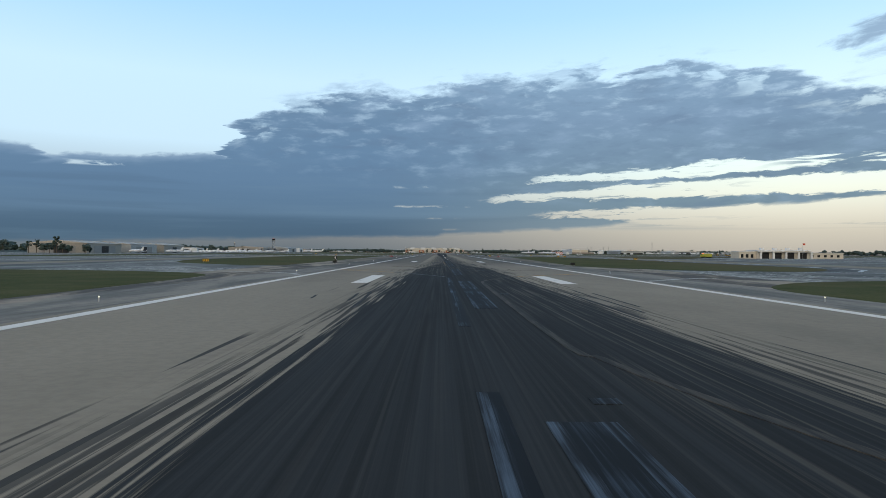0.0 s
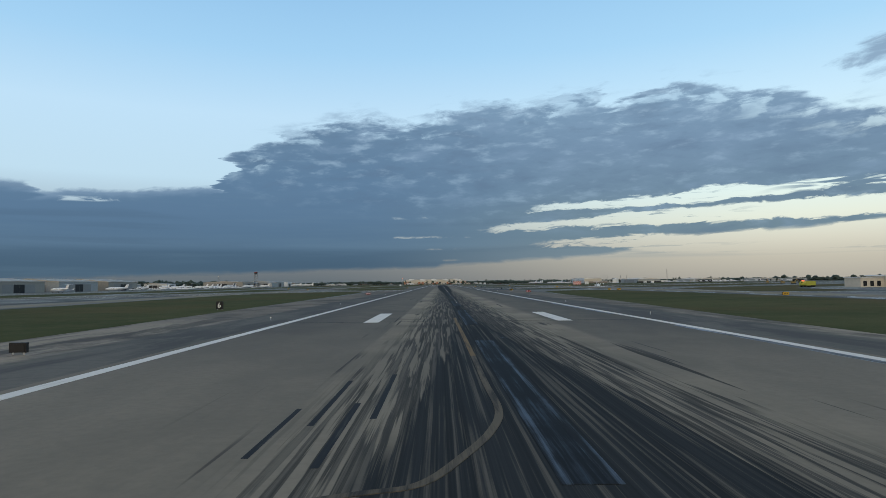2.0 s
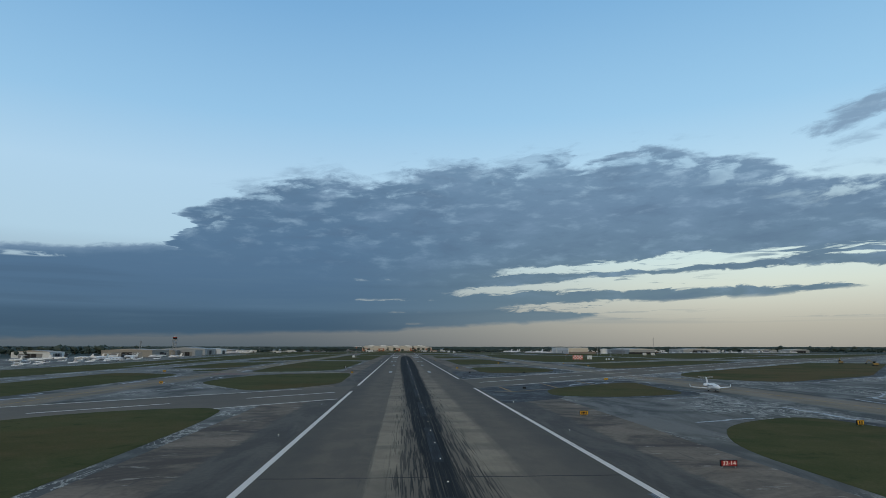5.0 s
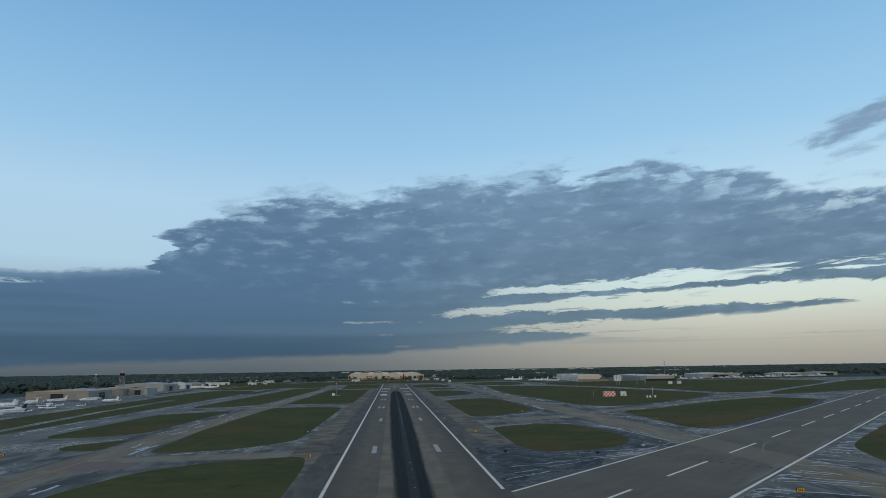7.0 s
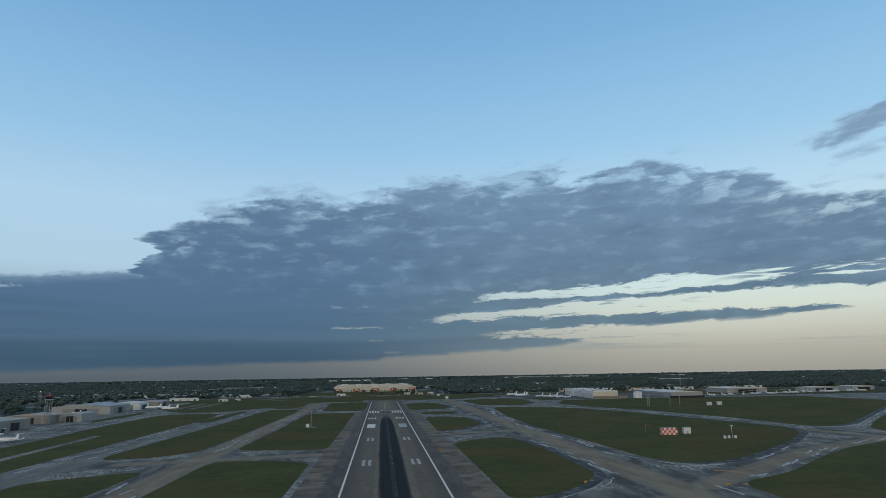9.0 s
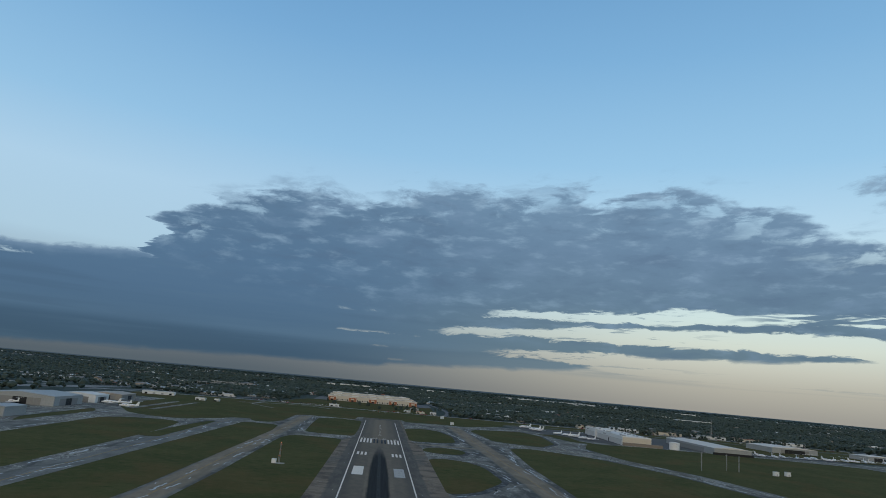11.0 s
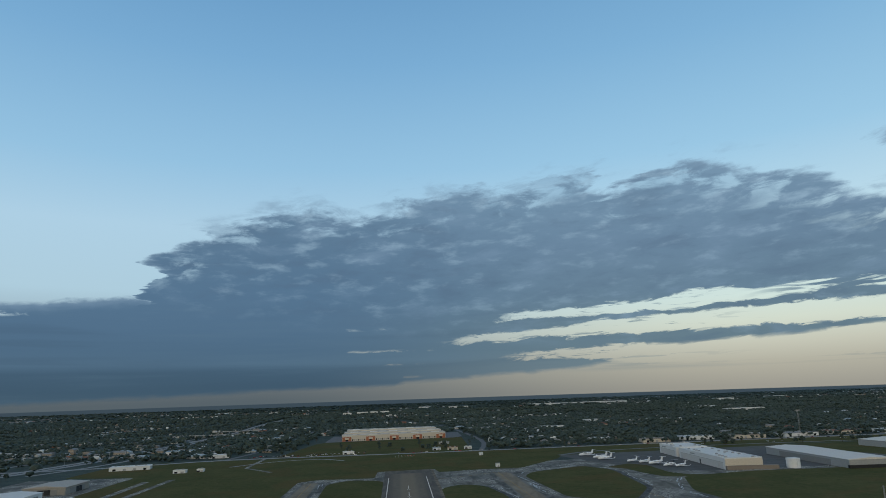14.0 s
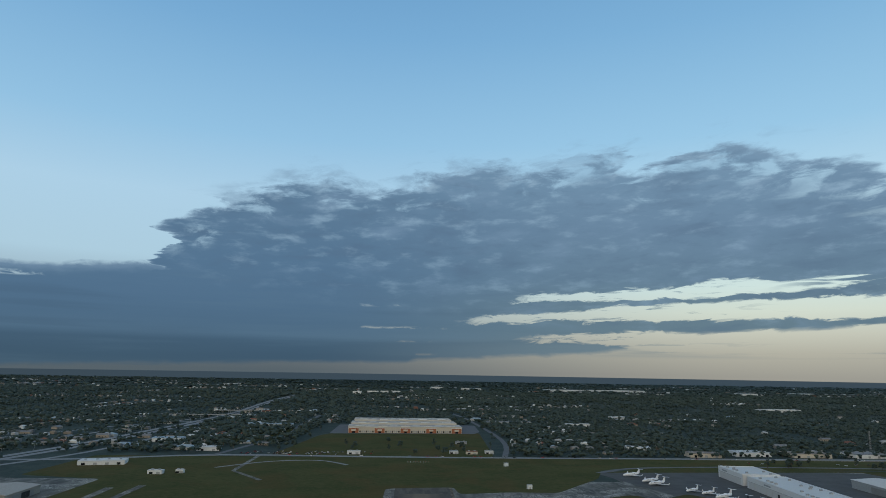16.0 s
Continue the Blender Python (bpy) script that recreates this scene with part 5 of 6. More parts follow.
MAST_GREY = plain("galvanised_steel", (0.3, 0.31, 0.32), 0.5, 0.4)
mast = empty("glide_slope_mast", "tall lattice mast with a white hut on a gravel pad", "mast")
lattice(14, 0.5, MAST_GREY, mast)
for z in (5, 9, 13):
    part("aerial", box(bmesh.new(), -1.0, 1.0, -0.5, -0.3, z - 0.25, z + 0.25), ORANGE, mast)
part("lamp", lathe([(0, 0.2, 0), (0.4, 0.2, 0)], 8), LAMP_RED, mast).matrix_basis = at(0, 0, 14, 0, 90)
part("pad", box(bmesh.new(), -5, 4, -3.5, 3, 0.0, 0.12), WALL_TAN, mast)
part("hut", box(bmesh.new(), -5, -2, -1.5, 1.5, 0.1, 2.8), WALL_WHITE, mast)
place(mast, -71, 1300, 0.06, 0)
for x, y in ((343, 1503), (357, 1531), (386, 1531), (396, 1523)):
    aerial = empty("radio_mast", "slim pale lattice aerial on the grass", "mast", "radio masts")
    lattice(17, 0.34, MAST_GREY, aerial, 0.8)
    for z in (6, 11, 16):
        part("crossbar", box(bmesh.new(), -1.4, 1.4, -0.1, 0.1, z - 0.1, z + 0.1), MAST_GREY, aerial)
    place(aerial, x, y, 0.06)
station = empty("weather_station", "small white weather mast with boxes on the grass", "mast")
part("pole", rod(bmesh.new(), (0, 0, 0), (0, 0, 9), 0.15), WALL_WHITE, station)
part("crossbar", box(bmesh.new(), -1.2, 1.2, -0.1, 0.1, 8.4, 8.7), WALL_WHITE, station)
for x in (-5.5, -2.5, 2.2):
    part("instrument_box", box(bmesh.new(), x - 0.7, x + 0.7, -0.6, 0.6, 0.0, 1.9), WALL_WHITE, station)
place(station, 240, 1112, 0.06)
sock = empty("wind_sock", "orange wind sock on a pole in the grass", "wind sock")
part("pole", rod(bmesh.new(), (0, 0, 0), (0, 0, 6), 0.1), METAL, sock)
part("sleeve", lathe([(0, 0.5, 0), (-3.2, 0.22, -0.7)], 10), ORANGE, sock).matrix_basis = at(0, 0, 5.7, 80)
place(sock, 201, 1170, 0.06)
bar = empty("localizer_array", "low red and white aerial row beyond the runway", "aerial array")
for k in range(14):
    x = -15 + 30 * k / 13
    part("aerial", box(bmesh.new(), x - 0.25, x + 0.25, -0.8, 0.8, 1.6, 2.1), CHECK_RED if k % 2 else WALL_WHITE, bar)
    part("post", box(bmesh.new(), x - 0.08, x + 0.08, -0.08, 0.08, 0.0, 1.6), METAL, bar)
place(bar, -1, 2118, 0.05)

# ---- aircraft ----
jets = [make_jet("white business jet with a T-tail parked on the apron", 21), make_jet("white business jet with a dark blue tail on the apron", 23, PLANE_DARK), make_jet("large white twin-engined jet parked by the hangars", 27)]
place(jets[0], 309, 1898, 0, 118)
place(jets[1], 322, 1850, 0, 122)
place(jets[2], 273, 1972, 0, 115)
for x, y, turn, which in ((265, 2015, 112, 2), (274, 1953, 116, 2), (298, 1913, 120, 0), (315, 1875, 118, 2), (333, 1841, 122, 0),
                          (-355, 1720, 80, 2), (-346, 1742, 78, 0), (-403, 1637, 70, 0), (-402, 1390, 100, 0), (-319, 1685, 80, 2),
                          (-297, 1042, 150, 1), (-318, 1139, 200, 0), (-349, 1130, 160, 0), (-295, 1214, 70, 0), (-332, 1254, 130, 1), (-366, 1252, 140, 0), (-420, 1405, 120, 0), (-419, 1609, 60, 0)):
    copy_thing(jets[which], at(x, y, 0, turn))
rng = random.Random(4)
for k in range(18):  # long row on the far apron
    copy_thing(jets[rng.choice((0, 0, 1, 2))], at(590 + 21 * k + rng.uniform(-3, 3), 1800 + 5.5 * k + rng.uniform(-8, 8), 0, rng.choice((150, 160, 170, 200))))
place(make_jet("white business jet waiting on the taxiway", 14), 104, 584, 0, 172)
props = [make_prop("small white light aircraft tied down on the apron")]
place(props[0], -345, 880, 0, 120)
for k in range(26):
    copy_thing(props[0], at(-296 - 20 * (k % 3) + rng.uniform(-5, 5), 830 + 13 * k + rng.uniform(-4, 4), 0, rng.choice((100, 110, 125, 75))))
for k in range(7):
    copy_thing(jets[rng.choice((0, 0, 1))], at(-378 + rng.uniform(-14, 14), 950 + 44 * k, 0, rng.choice((80, 95, 115, 60))))
for x, y, turn in ((-330, 700, 70), (-326, 790, 115)):
    copy_thing(jets[0], at(x, y, 0, turn))

# ---- hangars and towers ----
LEAN_BROWN = plain("taupe_metal_siding", (0.2, 0.175, 0.15), 0.6, vary=0.06)
DOOR_PALE = plain("pale_grey_door_panel", (0.5, 0.51, 0.51), 0.5, vary=0.05)
BIG_ROOF = plain("white_membrane_roof", (0.6, 0.61, 0.6), 0.7, vary=0.05)
TAN_ROOF = plain("tan_metal_roof", (0.36, 0.33, 0.29), 0.6, vary=0.12)
for x, y, w_, d_, h_, wall, roof, doors, rise in (
        (-388, 690, 60, 70, 10, WALL_TAN, TAN_ROOF, ("e", "s"), 3), (-388, 780, 60, 70, 10, WALL_GREY, TAN_ROOF, ("e", "s"), 3), (-388, 868, 60, 70, 10, WALL_TAN, TAN_ROOF, ("e", "s"), 3),
        (-470, 1010, 40, 40, 7, WALL_TAN, TAN_ROOF, ("e",), 2), (-480, 1105, 44, 40, 7, WALL_GREY, TAN_ROOF, ("e",), 2), (-505, 1290, 50, 40, 8, WALL_WHITE, TAN_ROOF, ("s", "e"), 2),
        (-396, 1345, 72, 60, 10, WALL_TAN, TAN_ROOF, ("s", "e"), 2), (-394, 1456, 44, 40, 9, WALL_TAN, TAN_ROOF, ("s",), 2), (-358, 1475, 26, 36, 9, WALL_GREY, WALL_GREY, ("s",), 1),
        (-415, 1650, 76, 76, 11, WALL_GREY, WALL_GREY, ("s", "e"), 3), (-400, 1745, 46, 44, 10, WALL_WHITE, BIG_ROOF, ("s", "e"), 2), (-404, 1850, 46, 60, 8, WALL_TAN, TAN_ROOF, ("e", "s"), 2)):
    place(make_hangar("hangar", "pale metal aircraft hangar with sliding doors", w_, d_, h_, wall, roof, doors, rise, openings=0.4), x, y, 0, rng.uniform(-2, 2))
# the long white hangar, the grey one behind it and a third by the parked row
white_hangar = empty("hangar", "long white hangar with grey sliding doors by the apron", "hangar")
for y0, y1 in ((-115, 33), (45, 115)):
    part("wall", box(bmesh.new(), -28, 16, y0, y1, 0, 12.2), WALL_WHITE, white_hangar)
    for dims in ((-28.2, -27.6, y0, y1), (15.6, 16.2, y0, y1), (-27.598, 15.598, y0 - 0.1, y0 + 0.5), (-27.598, 15.598, y1 - 0.5, y1 + 0.1)):
        part("parapet", box(bmesh.new(), *dims, 12.2, 13.2), WALL_WHITE, white_hangar)
    part("roof", box(bmesh.new(), -27.59, 15.59, y0 + 0.51, y1 - 0.51, 12.2, 12.45), BIG_ROOF, white_hangar)
    part("ledge", box(bmesh.new(), -28.35, -28.005, y0 + 4, y1 - 4, 7.6, 7.9), WALL_GREY, white_hangar)
    count = int((y1 - y0) / 14)
    for k in range(count):
        a = y0 + 5 + (y1 - y0 - 10) * k / count
        part("door_panel", box(bmesh.new(), -28.25, -28.005, a + 0.25, a + (y1 - y0 - 10) / count - 0.25, 0.1, 7.58), DOOR_PALE, white_hangar)
    for k in range(int((y1 - y0) / 9)):
        a, x = y0 + 6 + 9 * k, rng.choice((-20, -20, -16, 2, 8))
        part("roof_vent", box(bmesh.new(), x - 1.4, x + 1.4, a - 1, a + 1, 12.45, 14.0), WALL_GREY, white_hangar)
    part("wall_panel", box(bmesh.new(), -28.2, -28.005, y0 + (y1 - y0) * 0.62, y0 + (y1 - y0) * 0.62 + 15, 9.2, 10.8), WALL_GREY, white_hangar)
part("link_wall", box(bmesh.new(), -20, 16, 33.02, 44.98, 0, 12.0), WALL_WHITE, white_hangar)
# near-black sheets on the walls, with the gateways' shade as their colour
part("gate_shade", box(bmesh.new(), -20.3, -20.005, 34, 44, 0, 7), DARK, white_hangar)
part("gate_shade", box(bmesh.new(), -28.3, -28.006, -43, -39, 0, 5.4), DARK, white_hangar)
part("end_panel", box(bmesh.new(), -27.6, 15.6, -115.3, -115.11, 4.6, 11.9), WALL_CREAM, white_hangar)
part("lean_to", box(bmesh.new(), -27.9, 32, -120, -115.32, 0, 4.4), LEAN_BROWN, white_hangar)
place(white_hangar, 402, 1909, 0, -3.8)
grey_hangar = make_hangar("hangar", "long low grey hangar with a pale roof", 56, 186, 9.5, WALL_GREY, ROOF_PALE, ("w",), 2.0)
part("wall_base", box(bmesh.new(), -30, 30, -95.5, -93.2, 0, 3.5), DARK, grey_hangar)
place(grey_hangar, 527, 1855, 0, -3)
place(make_hangar("hangar", "grey hangar with a pale curved roof by parked jets", 90, 75, 9, WALL_GREY, ROOF_PALE, ("s",), 2, openings=0.8), 738, 1985, 0, 4)
place(make_hangar("hangar", "pale open shed beyond the parked jets", 70, 40, 8, WALL_GREY, ROOF_PALE, ("s",), 1, openings=0.9), 900, 1960, 0, 10)
place(make_hangar("hangar", "pale open shed beyond the parked jets", 60, 40, 8, WALL_GREY, ROOF_PALE, ("s",), 1, openings=0.9), 1010, 1990, 0, 10)
tank = empty("storage_tank", "white round storage tank beside the hangar", "tank")
part("shell", lathe([(0, 7.5, 0), (10.5, 7.5, 0), (11.5, 0.4, 0)], 24), WALL_WHITE, tank).matrix_basis = at(0, 0, 0, 0, 90)
bm = bmesh.new()
for k in range(20):
    rod(bm, (-0.4, -7.9, 0.5 * k), (0.4, -7.9, 0.5 * k), 0.06, 4)
part("ladder", bm, METAL, tank)
place(tank, 446, 1792)

tower = empty("control_tower", "slim lattice control tower with a cab", "tower")
lattice(26, 3.0, MAST_GREY, tower, 0.8)
part("cab_floor", box(bmesh.new(), -3.6, 3.6, -3.6, 3.6, 26, 26.6), WALL_GREY, tower)
part("cab", lathe([(0, 2.8, 0), (3.2, 3.6, 0)], 8), GLASS_DARK, tower, "dark glazed cab").matrix_basis = at(0, 0, 26.6, 0, 90)
part("cab_roof", lathe([(0, 3.9, 0), (0.5, 3.6, 0)], 8), CHECK_RED, tower).matrix_basis = at(0, 0, 29.8, 0, 90)
part("aerial", rod(bmesh.new(), (0, 0, 30.2), (0, 0, 34), 0.1), METAL, tower)
place(tower, -371, 1432)
beacon = empty("beacon_tower", "dark lattice tower with a rotating beacon lamp", "tower")
lattice(27, 2.2, MAST_GREY, beacon, 0.6)
part("platform", box(bmesh.new(), -2, 2, -2, 2, 27, 27.4), MAST_GREY, beacon)
part("lamp", lathe([(0, 0.5, 0), (0.9, 0.5, 0)], 8), LAMP_WHITE, beacon).matrix_basis = at(0, 0, 27.4, 0, 90)
place(beacon, -598, 1876)
phone = empty("radio_mast", "far slim radio mast above the trees", "mast", "radio masts")
lattice(42, 1.2, MAST_GREY, phone, 0.5)
place(phone, 735, 2235)

# fire station with its truck
fire = empty("fire_station", "low cream fire station with four dark vehicle bays", "building")
part("main_block", box(bmesh.new(), -8, 32, 0, 18, 0, 6.0), WALL_CREAM, fire)
part("office_wing", box(bmesh.new(), -21, -8.02, 3, 17, 0, 5.2), WALL_CREAM, fire)
part("side_wing", box(bmesh.new(), 32.02, 60, 4, 17, 0, 4.4), WALL_CREAM, fire)
part("parapet", box(bmesh.new(), -8.5, 32.5, -0.5, 18.5, 6.0, 6.6), WALL_WHITE, fire)
part("parapet", box(bmesh.new(), -21.5, -8.52, 2.5, 17.5, 5.2, 5.6), WALL_WHITE, fire)
part("parapet", box(bmesh.new(), 32.52, 60.4, 3.5, 17.5, 4.4, 4.8), WALL_WHITE, fire)
part("canopy", box(bmesh.new(), -8.2, 32.2, -4, -0.02, 5.0, 5.5), WALL_WHITE, fire)
for k in range(5):
    part("pier", box(bmesh.new(), -8 + 9.6 * k, -6.6 + 9.6 * k, -3.8, -3.0, 0, 5.0), WALL_WHITE, fire)
for k in range(4):
    part("bay_door", box(bmesh.new(), -6 + 9.6 * k, 0.6 + 9.6 * k, -0.08, -0.005, 0, 4.5), DARK, fire)
for k in range(3):
    part("window", box(bmesh.new(), -19.5 + 3.8 * k, -17.5 + 3.8 * k, 2.92, 2.995, 0.6, 3.4), GLASS_DARK, fire)
for k in range(5):
    part("window", box(bmesh.new(), 35 + 5 * k, 37 + 5 * k, 3.92, 3.995, 1.2, 3.0), GLASS_DARK, fire)
for k in range(4):
    part("roof_unit", box(bmesh.new(), -4 + 10 * k, -1.4 + 10 * k, 4, 6, 6.6, 8.2), WALL_WHITE, fire)
place(fire, 247.5, 494, 0, 0)
flag = empty("flagpole", "flagpole with a small flag by the fire station", "flagpole")
part("pole", rod(bmesh.new(), (0, 0, 0), (0, 0, 12), 0.1), METAL, flag)
part("flag", blade([(0.1, 0, 11.8), (0.1, 0, 10.4), (2.2, 0.4, 10.3), (2.2, 0.4, 11.7)], 0.05), CHECK_RED, flag)
place(flag, 271, 489)
LIME = plain("lime_yellow_paint", (0.36, 0.37, 0.06), 0.4, vary=0.05)
truck = empty("fire_truck", "lime yellow airport fire truck on the apron", "truck")
part("body", box(bmesh.new(), -4.6, 1.6, -1.5, 1.5, 1.0, 3.5), LIME, truck)
part("cab", lathe([(1.6, 1.5, 2.2), (3.6, 1.45, 2.15), (4.6, 1.0, 1.95)], 8), LIME, truck).rotation_euler[2] = -math.pi / 2
part("windscreen", box(bmesh.new(), 3.9, 4.4, -1.1, 1.1, 2.2, 3.1), GLASS_DARK, truck)
part("chassis", box(bmesh.new(), -4.6, 4.6, -1.2, 1.2, 0.6, 1.0), BLACK, truck)
part("light_bar", box(bmesh.new(), 2.4, 2.8, -1.0, 1.0, 3.65, 3.9), LAMP_RED, truck)
part("turret", rod(bmesh.new(), (1.0, 0, 3.5), (3.4, 0, 4.1), 0.12), METAL, truck)
for x in (-3.4, -1.8, 2.6):
    for y in (-1.35, 1.35):
        part("wheel", lathe([(-0.25, 0.62, 0), (0.25, 0.62, 0)], 12), TYRE, truck).matrix_basis = at(x, y, 0.62)
place(truck, 212, 523, 0, 190)
EARTH_YELLOW = plain("dusty_yellow_paint", (0.3, 0.2, 0.06), 0.6)
for x, y, turn in ((360, 806, 20), (388, 880, 160), (404, 945, 70)):
    digger = empty("excavator", "dusty yellow excavator parked on bare ground", "machine", "machines by the apron")
    for side in (-1.2, 1.2):
        part("track", box(bmesh.new(), -2.0, 2.0, side - 0.35, side + 0.35, 0, 0.9), BLACK, digger)
    part("body", box(bmesh.new(), -2.4, 1.2, -1.4, 1.4, 0.95, 2.2), EARTH_YELLOW, digger)
    part("cab", box(bmesh.new(), -0.2, 1.3, 0.2, 1.4, 2.2, 3.6), GLASS_DARK, digger)
    arm = rod(bmesh.new(), (1.0, -0.4, 2.0), (4.2, -0.4, 5.0), 0.28, 6)
    part("boom", rod(arm, (4.2, -0.4, 5.0), (6.4, -0.4, 2.2), 0.22, 6), EARTH_YELLOW, digger)
    part("bucket", box(bmesh.new(), 5.9, 7.0, -1.0, 0.2, 1.2, 2.3), BLACK, digger)
    place(digger, x, y, 0, turn)

# ---- beyond the fence: road, warehouse, town ----
ROAD = plain("grey_road_asphalt", (0.13, 0.135, 0.14), 0.85, vary=0.2, scale=0.1)
LIGHT_ROAD = plain("pale_concrete_road", (0.24, 0.245, 0.25), 0.85, vary=0.15, scale=0.1)
SAND = plain("pale_sandy_ground", (0.3, 0.25, 0.19), 0.95, vary=0.2, scale=0.05)
ROADS = []


def road(label, width, mat, *points):
    ROADS.append((points, width))
    structure(mesh_object("road", ribbon(smooth(points, 4), width, -0.1, 0.12 + 0.004 * len(ROADS)), mat), label, "road")


road("straight grey road along the airport fence", 13, LIGHT_ROAD, (-868, 2095), (-501, 2118), (-288, 2185), (48, 2181), (865, 2205), (1731, 2189))
road("pale divided highway running into the distance", 13, LIGHT_ROAD, (-650, 1888), (-590, 2091), (-552, 2307), (-536, 2551), (-522, 2803), (-522, 3181), (-568, 3768), (-588, 4480))
road("pale divided highway running into the distance", 13, LIGHT_ROAD, (-626, 1888), (-568, 2091), (-530, 2307), (-514, 2551), (-501, 2803), (-502, 3181), (-549, 3768), (-570, 4480))
road("pale highway ramp beside the main lanes", 9, LIGHT_ROAD, (-705, 1934), (-650, 2257), (-606, 2560), (-548, 2900))
road("curving pale highway ramp", 9, LIGHT_ROAD, (-541, 2040), (-492, 2190), (-474, 2400), (-480, 2600), (-506, 2860))
road("curving pale highway ramp", 8, LIGHT_ROAD, (-760, 2300), (-690, 2480), (-640, 2640), (-560, 2770), (-460, 2790))
road("grey side road between the trees", 9, ROAD, (-300, 2184), (-275, 2330), (-246, 2470), (-262, 2700), (-265, 3052))
road("grey side road beside the warehouse", 9, ROAD, (130, 2184), (161, 2444), (140, 2972), (111, 3227))
road("service road behind the hangars", 9, ROAD, (232, 2045), (319, 2095), (579, 2110), (1160, 2078))
road("narrow track winding over the grass", 5, LIGHT_ROAD, (-262, 2060), (-205, 2120), (-140, 2135), (-96, 2094))
structure(mesh_object("field", slab(rounded([(-221, 2179), (-189, 2492), (-160, 2563), (132, 2578), (115, 2190)], 20), -0.1, 0.04), GRASS), "open grass field in front of the warehouse", "grass")
structure(mesh_object("field", slab(rounded([(-410, 2347), (-286, 2347), (-245, 2669), (-377, 2616)], 20), -0.1, 0.03), GRASS), "open grass field in front of the warehouse", "grass")
structure(mesh_object("yard", slab(rounded([(405, 2126), (1014, 2106), (1019, 2198), (413, 2186)], 10), -0.1, 0.03), SAND), "pale sandy yard behind the hangars", "ground")
structure(mesh_object("yard", slab(rounded([(-175, 2533), (121, 2556), (136, 2604), (140, 2770), (-177, 2752)], 10), -0.1, 0.05), ROAD), "grey paved yard round the warehouse", "pavement")
structure(mesh_object("verge", slab([(237, 2047), (319, 2086), (1015, 2073), (1040, 1848), (634, 1848), (600, 2069)], -0.1, 0.02), GRASS), "grass verge behind the hangars", "grass")

GREY_ROOF = plain("pale_membrane_roof", (0.52, 0.49, 0.44), 0.7, vary=0.1, scale=0.05)
warehouse = empty("warehouse", "huge cream warehouse with terracotta corner panels", "warehouse")
W = 234.0
for y0, y1, h_, pull in ((0, 58, 12.0, 0), (58.02, 115, 15.0, 4), (115.02, 175, 17.6, 9)):
    part("block", box(bmesh.new(), -W / 2 + pull, W / 2 - pull, y0, y1, 0, h_), WALL_CREAM, warehouse)
    part("roof", box(bmesh.new(), -W / 2 + pull - 0.5, W / 2 - pull + 0.5, y0 - 0.5, y1, h_, h_ + 0.7), GREY_ROOF, warehouse)
    for k in range(5):
        x = (-W / 2 + pull) + (W - 2 * pull) * (k + 0.5) / 5
        part("parapet", box(bmesh.new(), x - 9, x + 9, y0 - 1.2, y0 + 1.5, h_ + 0.7, h_ + 2.6), WALL_WHITE, warehouse)
        part("skylight", box(bmesh.new(), x - 16, x + 16, y0 + 26, y0 + 30, h_ + 0.7, h_ + 1.6), WALL_GREY, warehouse)
for k in range(5):
    x = -W / 2 + 11 + (W - 22) * k / 4
    part("terracotta_block", box(bmesh.new(), x - 10, x + 10, -1.2, -0.005, 0.0, 9.4), ORANGE, warehouse)
    part("cornice", box(bmesh.new(), x - 11, x + 11, -1.5, -0.01, 9.4, 10.3), WALL_WHITE, warehouse)
    part("pale_inset", box(bmesh.new(), x - 4.5, x + 4.5, -1.35, -1.205, 3.9, 7.4), WALL_CREAM, warehouse)
    part("entrance", box(bmesh.new(), x - 3, x + 3, -1.3, -1.206, 0, 3.4), GLASS_DARK, warehouse)
for k in range(4):
    for j in range(9):
        x = -W / 2 + 24 + (W - 22) * k / 4 + 4.4 * j
        part("loading_door", box(bmesh.new(), x - 1.4, x + 1.4, -0.25, -0.005, 1.0, 4.6), WALL_GREY if j % 3 else DARK, warehouse)
place(warehouse, -22, 2556, 0, 3.2)

LEAF = bpy.data.materials.new("tree_leaves")
LEAF.use_nodes = True
ln = Nodes(LEAF.node_tree)
lb = LEAF.node_tree.nodes["Principled BSDF"]
lp = ln.stretch(ln.add("ShaderNodeTexCoord").outputs["Object"], 1 / S, 1 / S, 1 / S)
lf = ln.math("ADD", ln.math("MULTIPLY", ln.noise(lp, 0.5, 5.0, 0.7), 0.35), ln.math("MULTIPLY", ln.add("ShaderNodeNewGeometry").outputs["Random Per Island"], 0.22))
lf = ln.math("ADD", lf, ln.math("MULTIPLY", ln.noise(lp, 0.012, 4.0, 0.6), 0.43))
ln.put(lb.inputs["Base Color"], ln.ramp(lf, [(0.3, (0.026, 0.041, 0.034)), (0.5, (0.037, 0.055, 0.044)), (0.72, (0.058, 0.077, 0.056))]))
lb.inputs["Roughness"].default_value, lb.inputs["Specular IOR Level"].default_value = 0.6, 0.25
BARK = plain("tree_bark", (0.09, 0.07, 0.05), 0.9)


def ball():
    """Unit low-poly ball: vertices and triangles."""
    bm = bmesh.new()
    bmesh.ops.create_icosphere(bm, subdivisions=1, radius=1.0)
    v = np.array([p.co[:] for p in bm.verts])
    f = np.array([[p.index for p in q.verts] for q in bm.faces])
    bm.free()
    return v, f


BALL_V, BALL_F = ball()
nrng = np.random.default_rng(7)


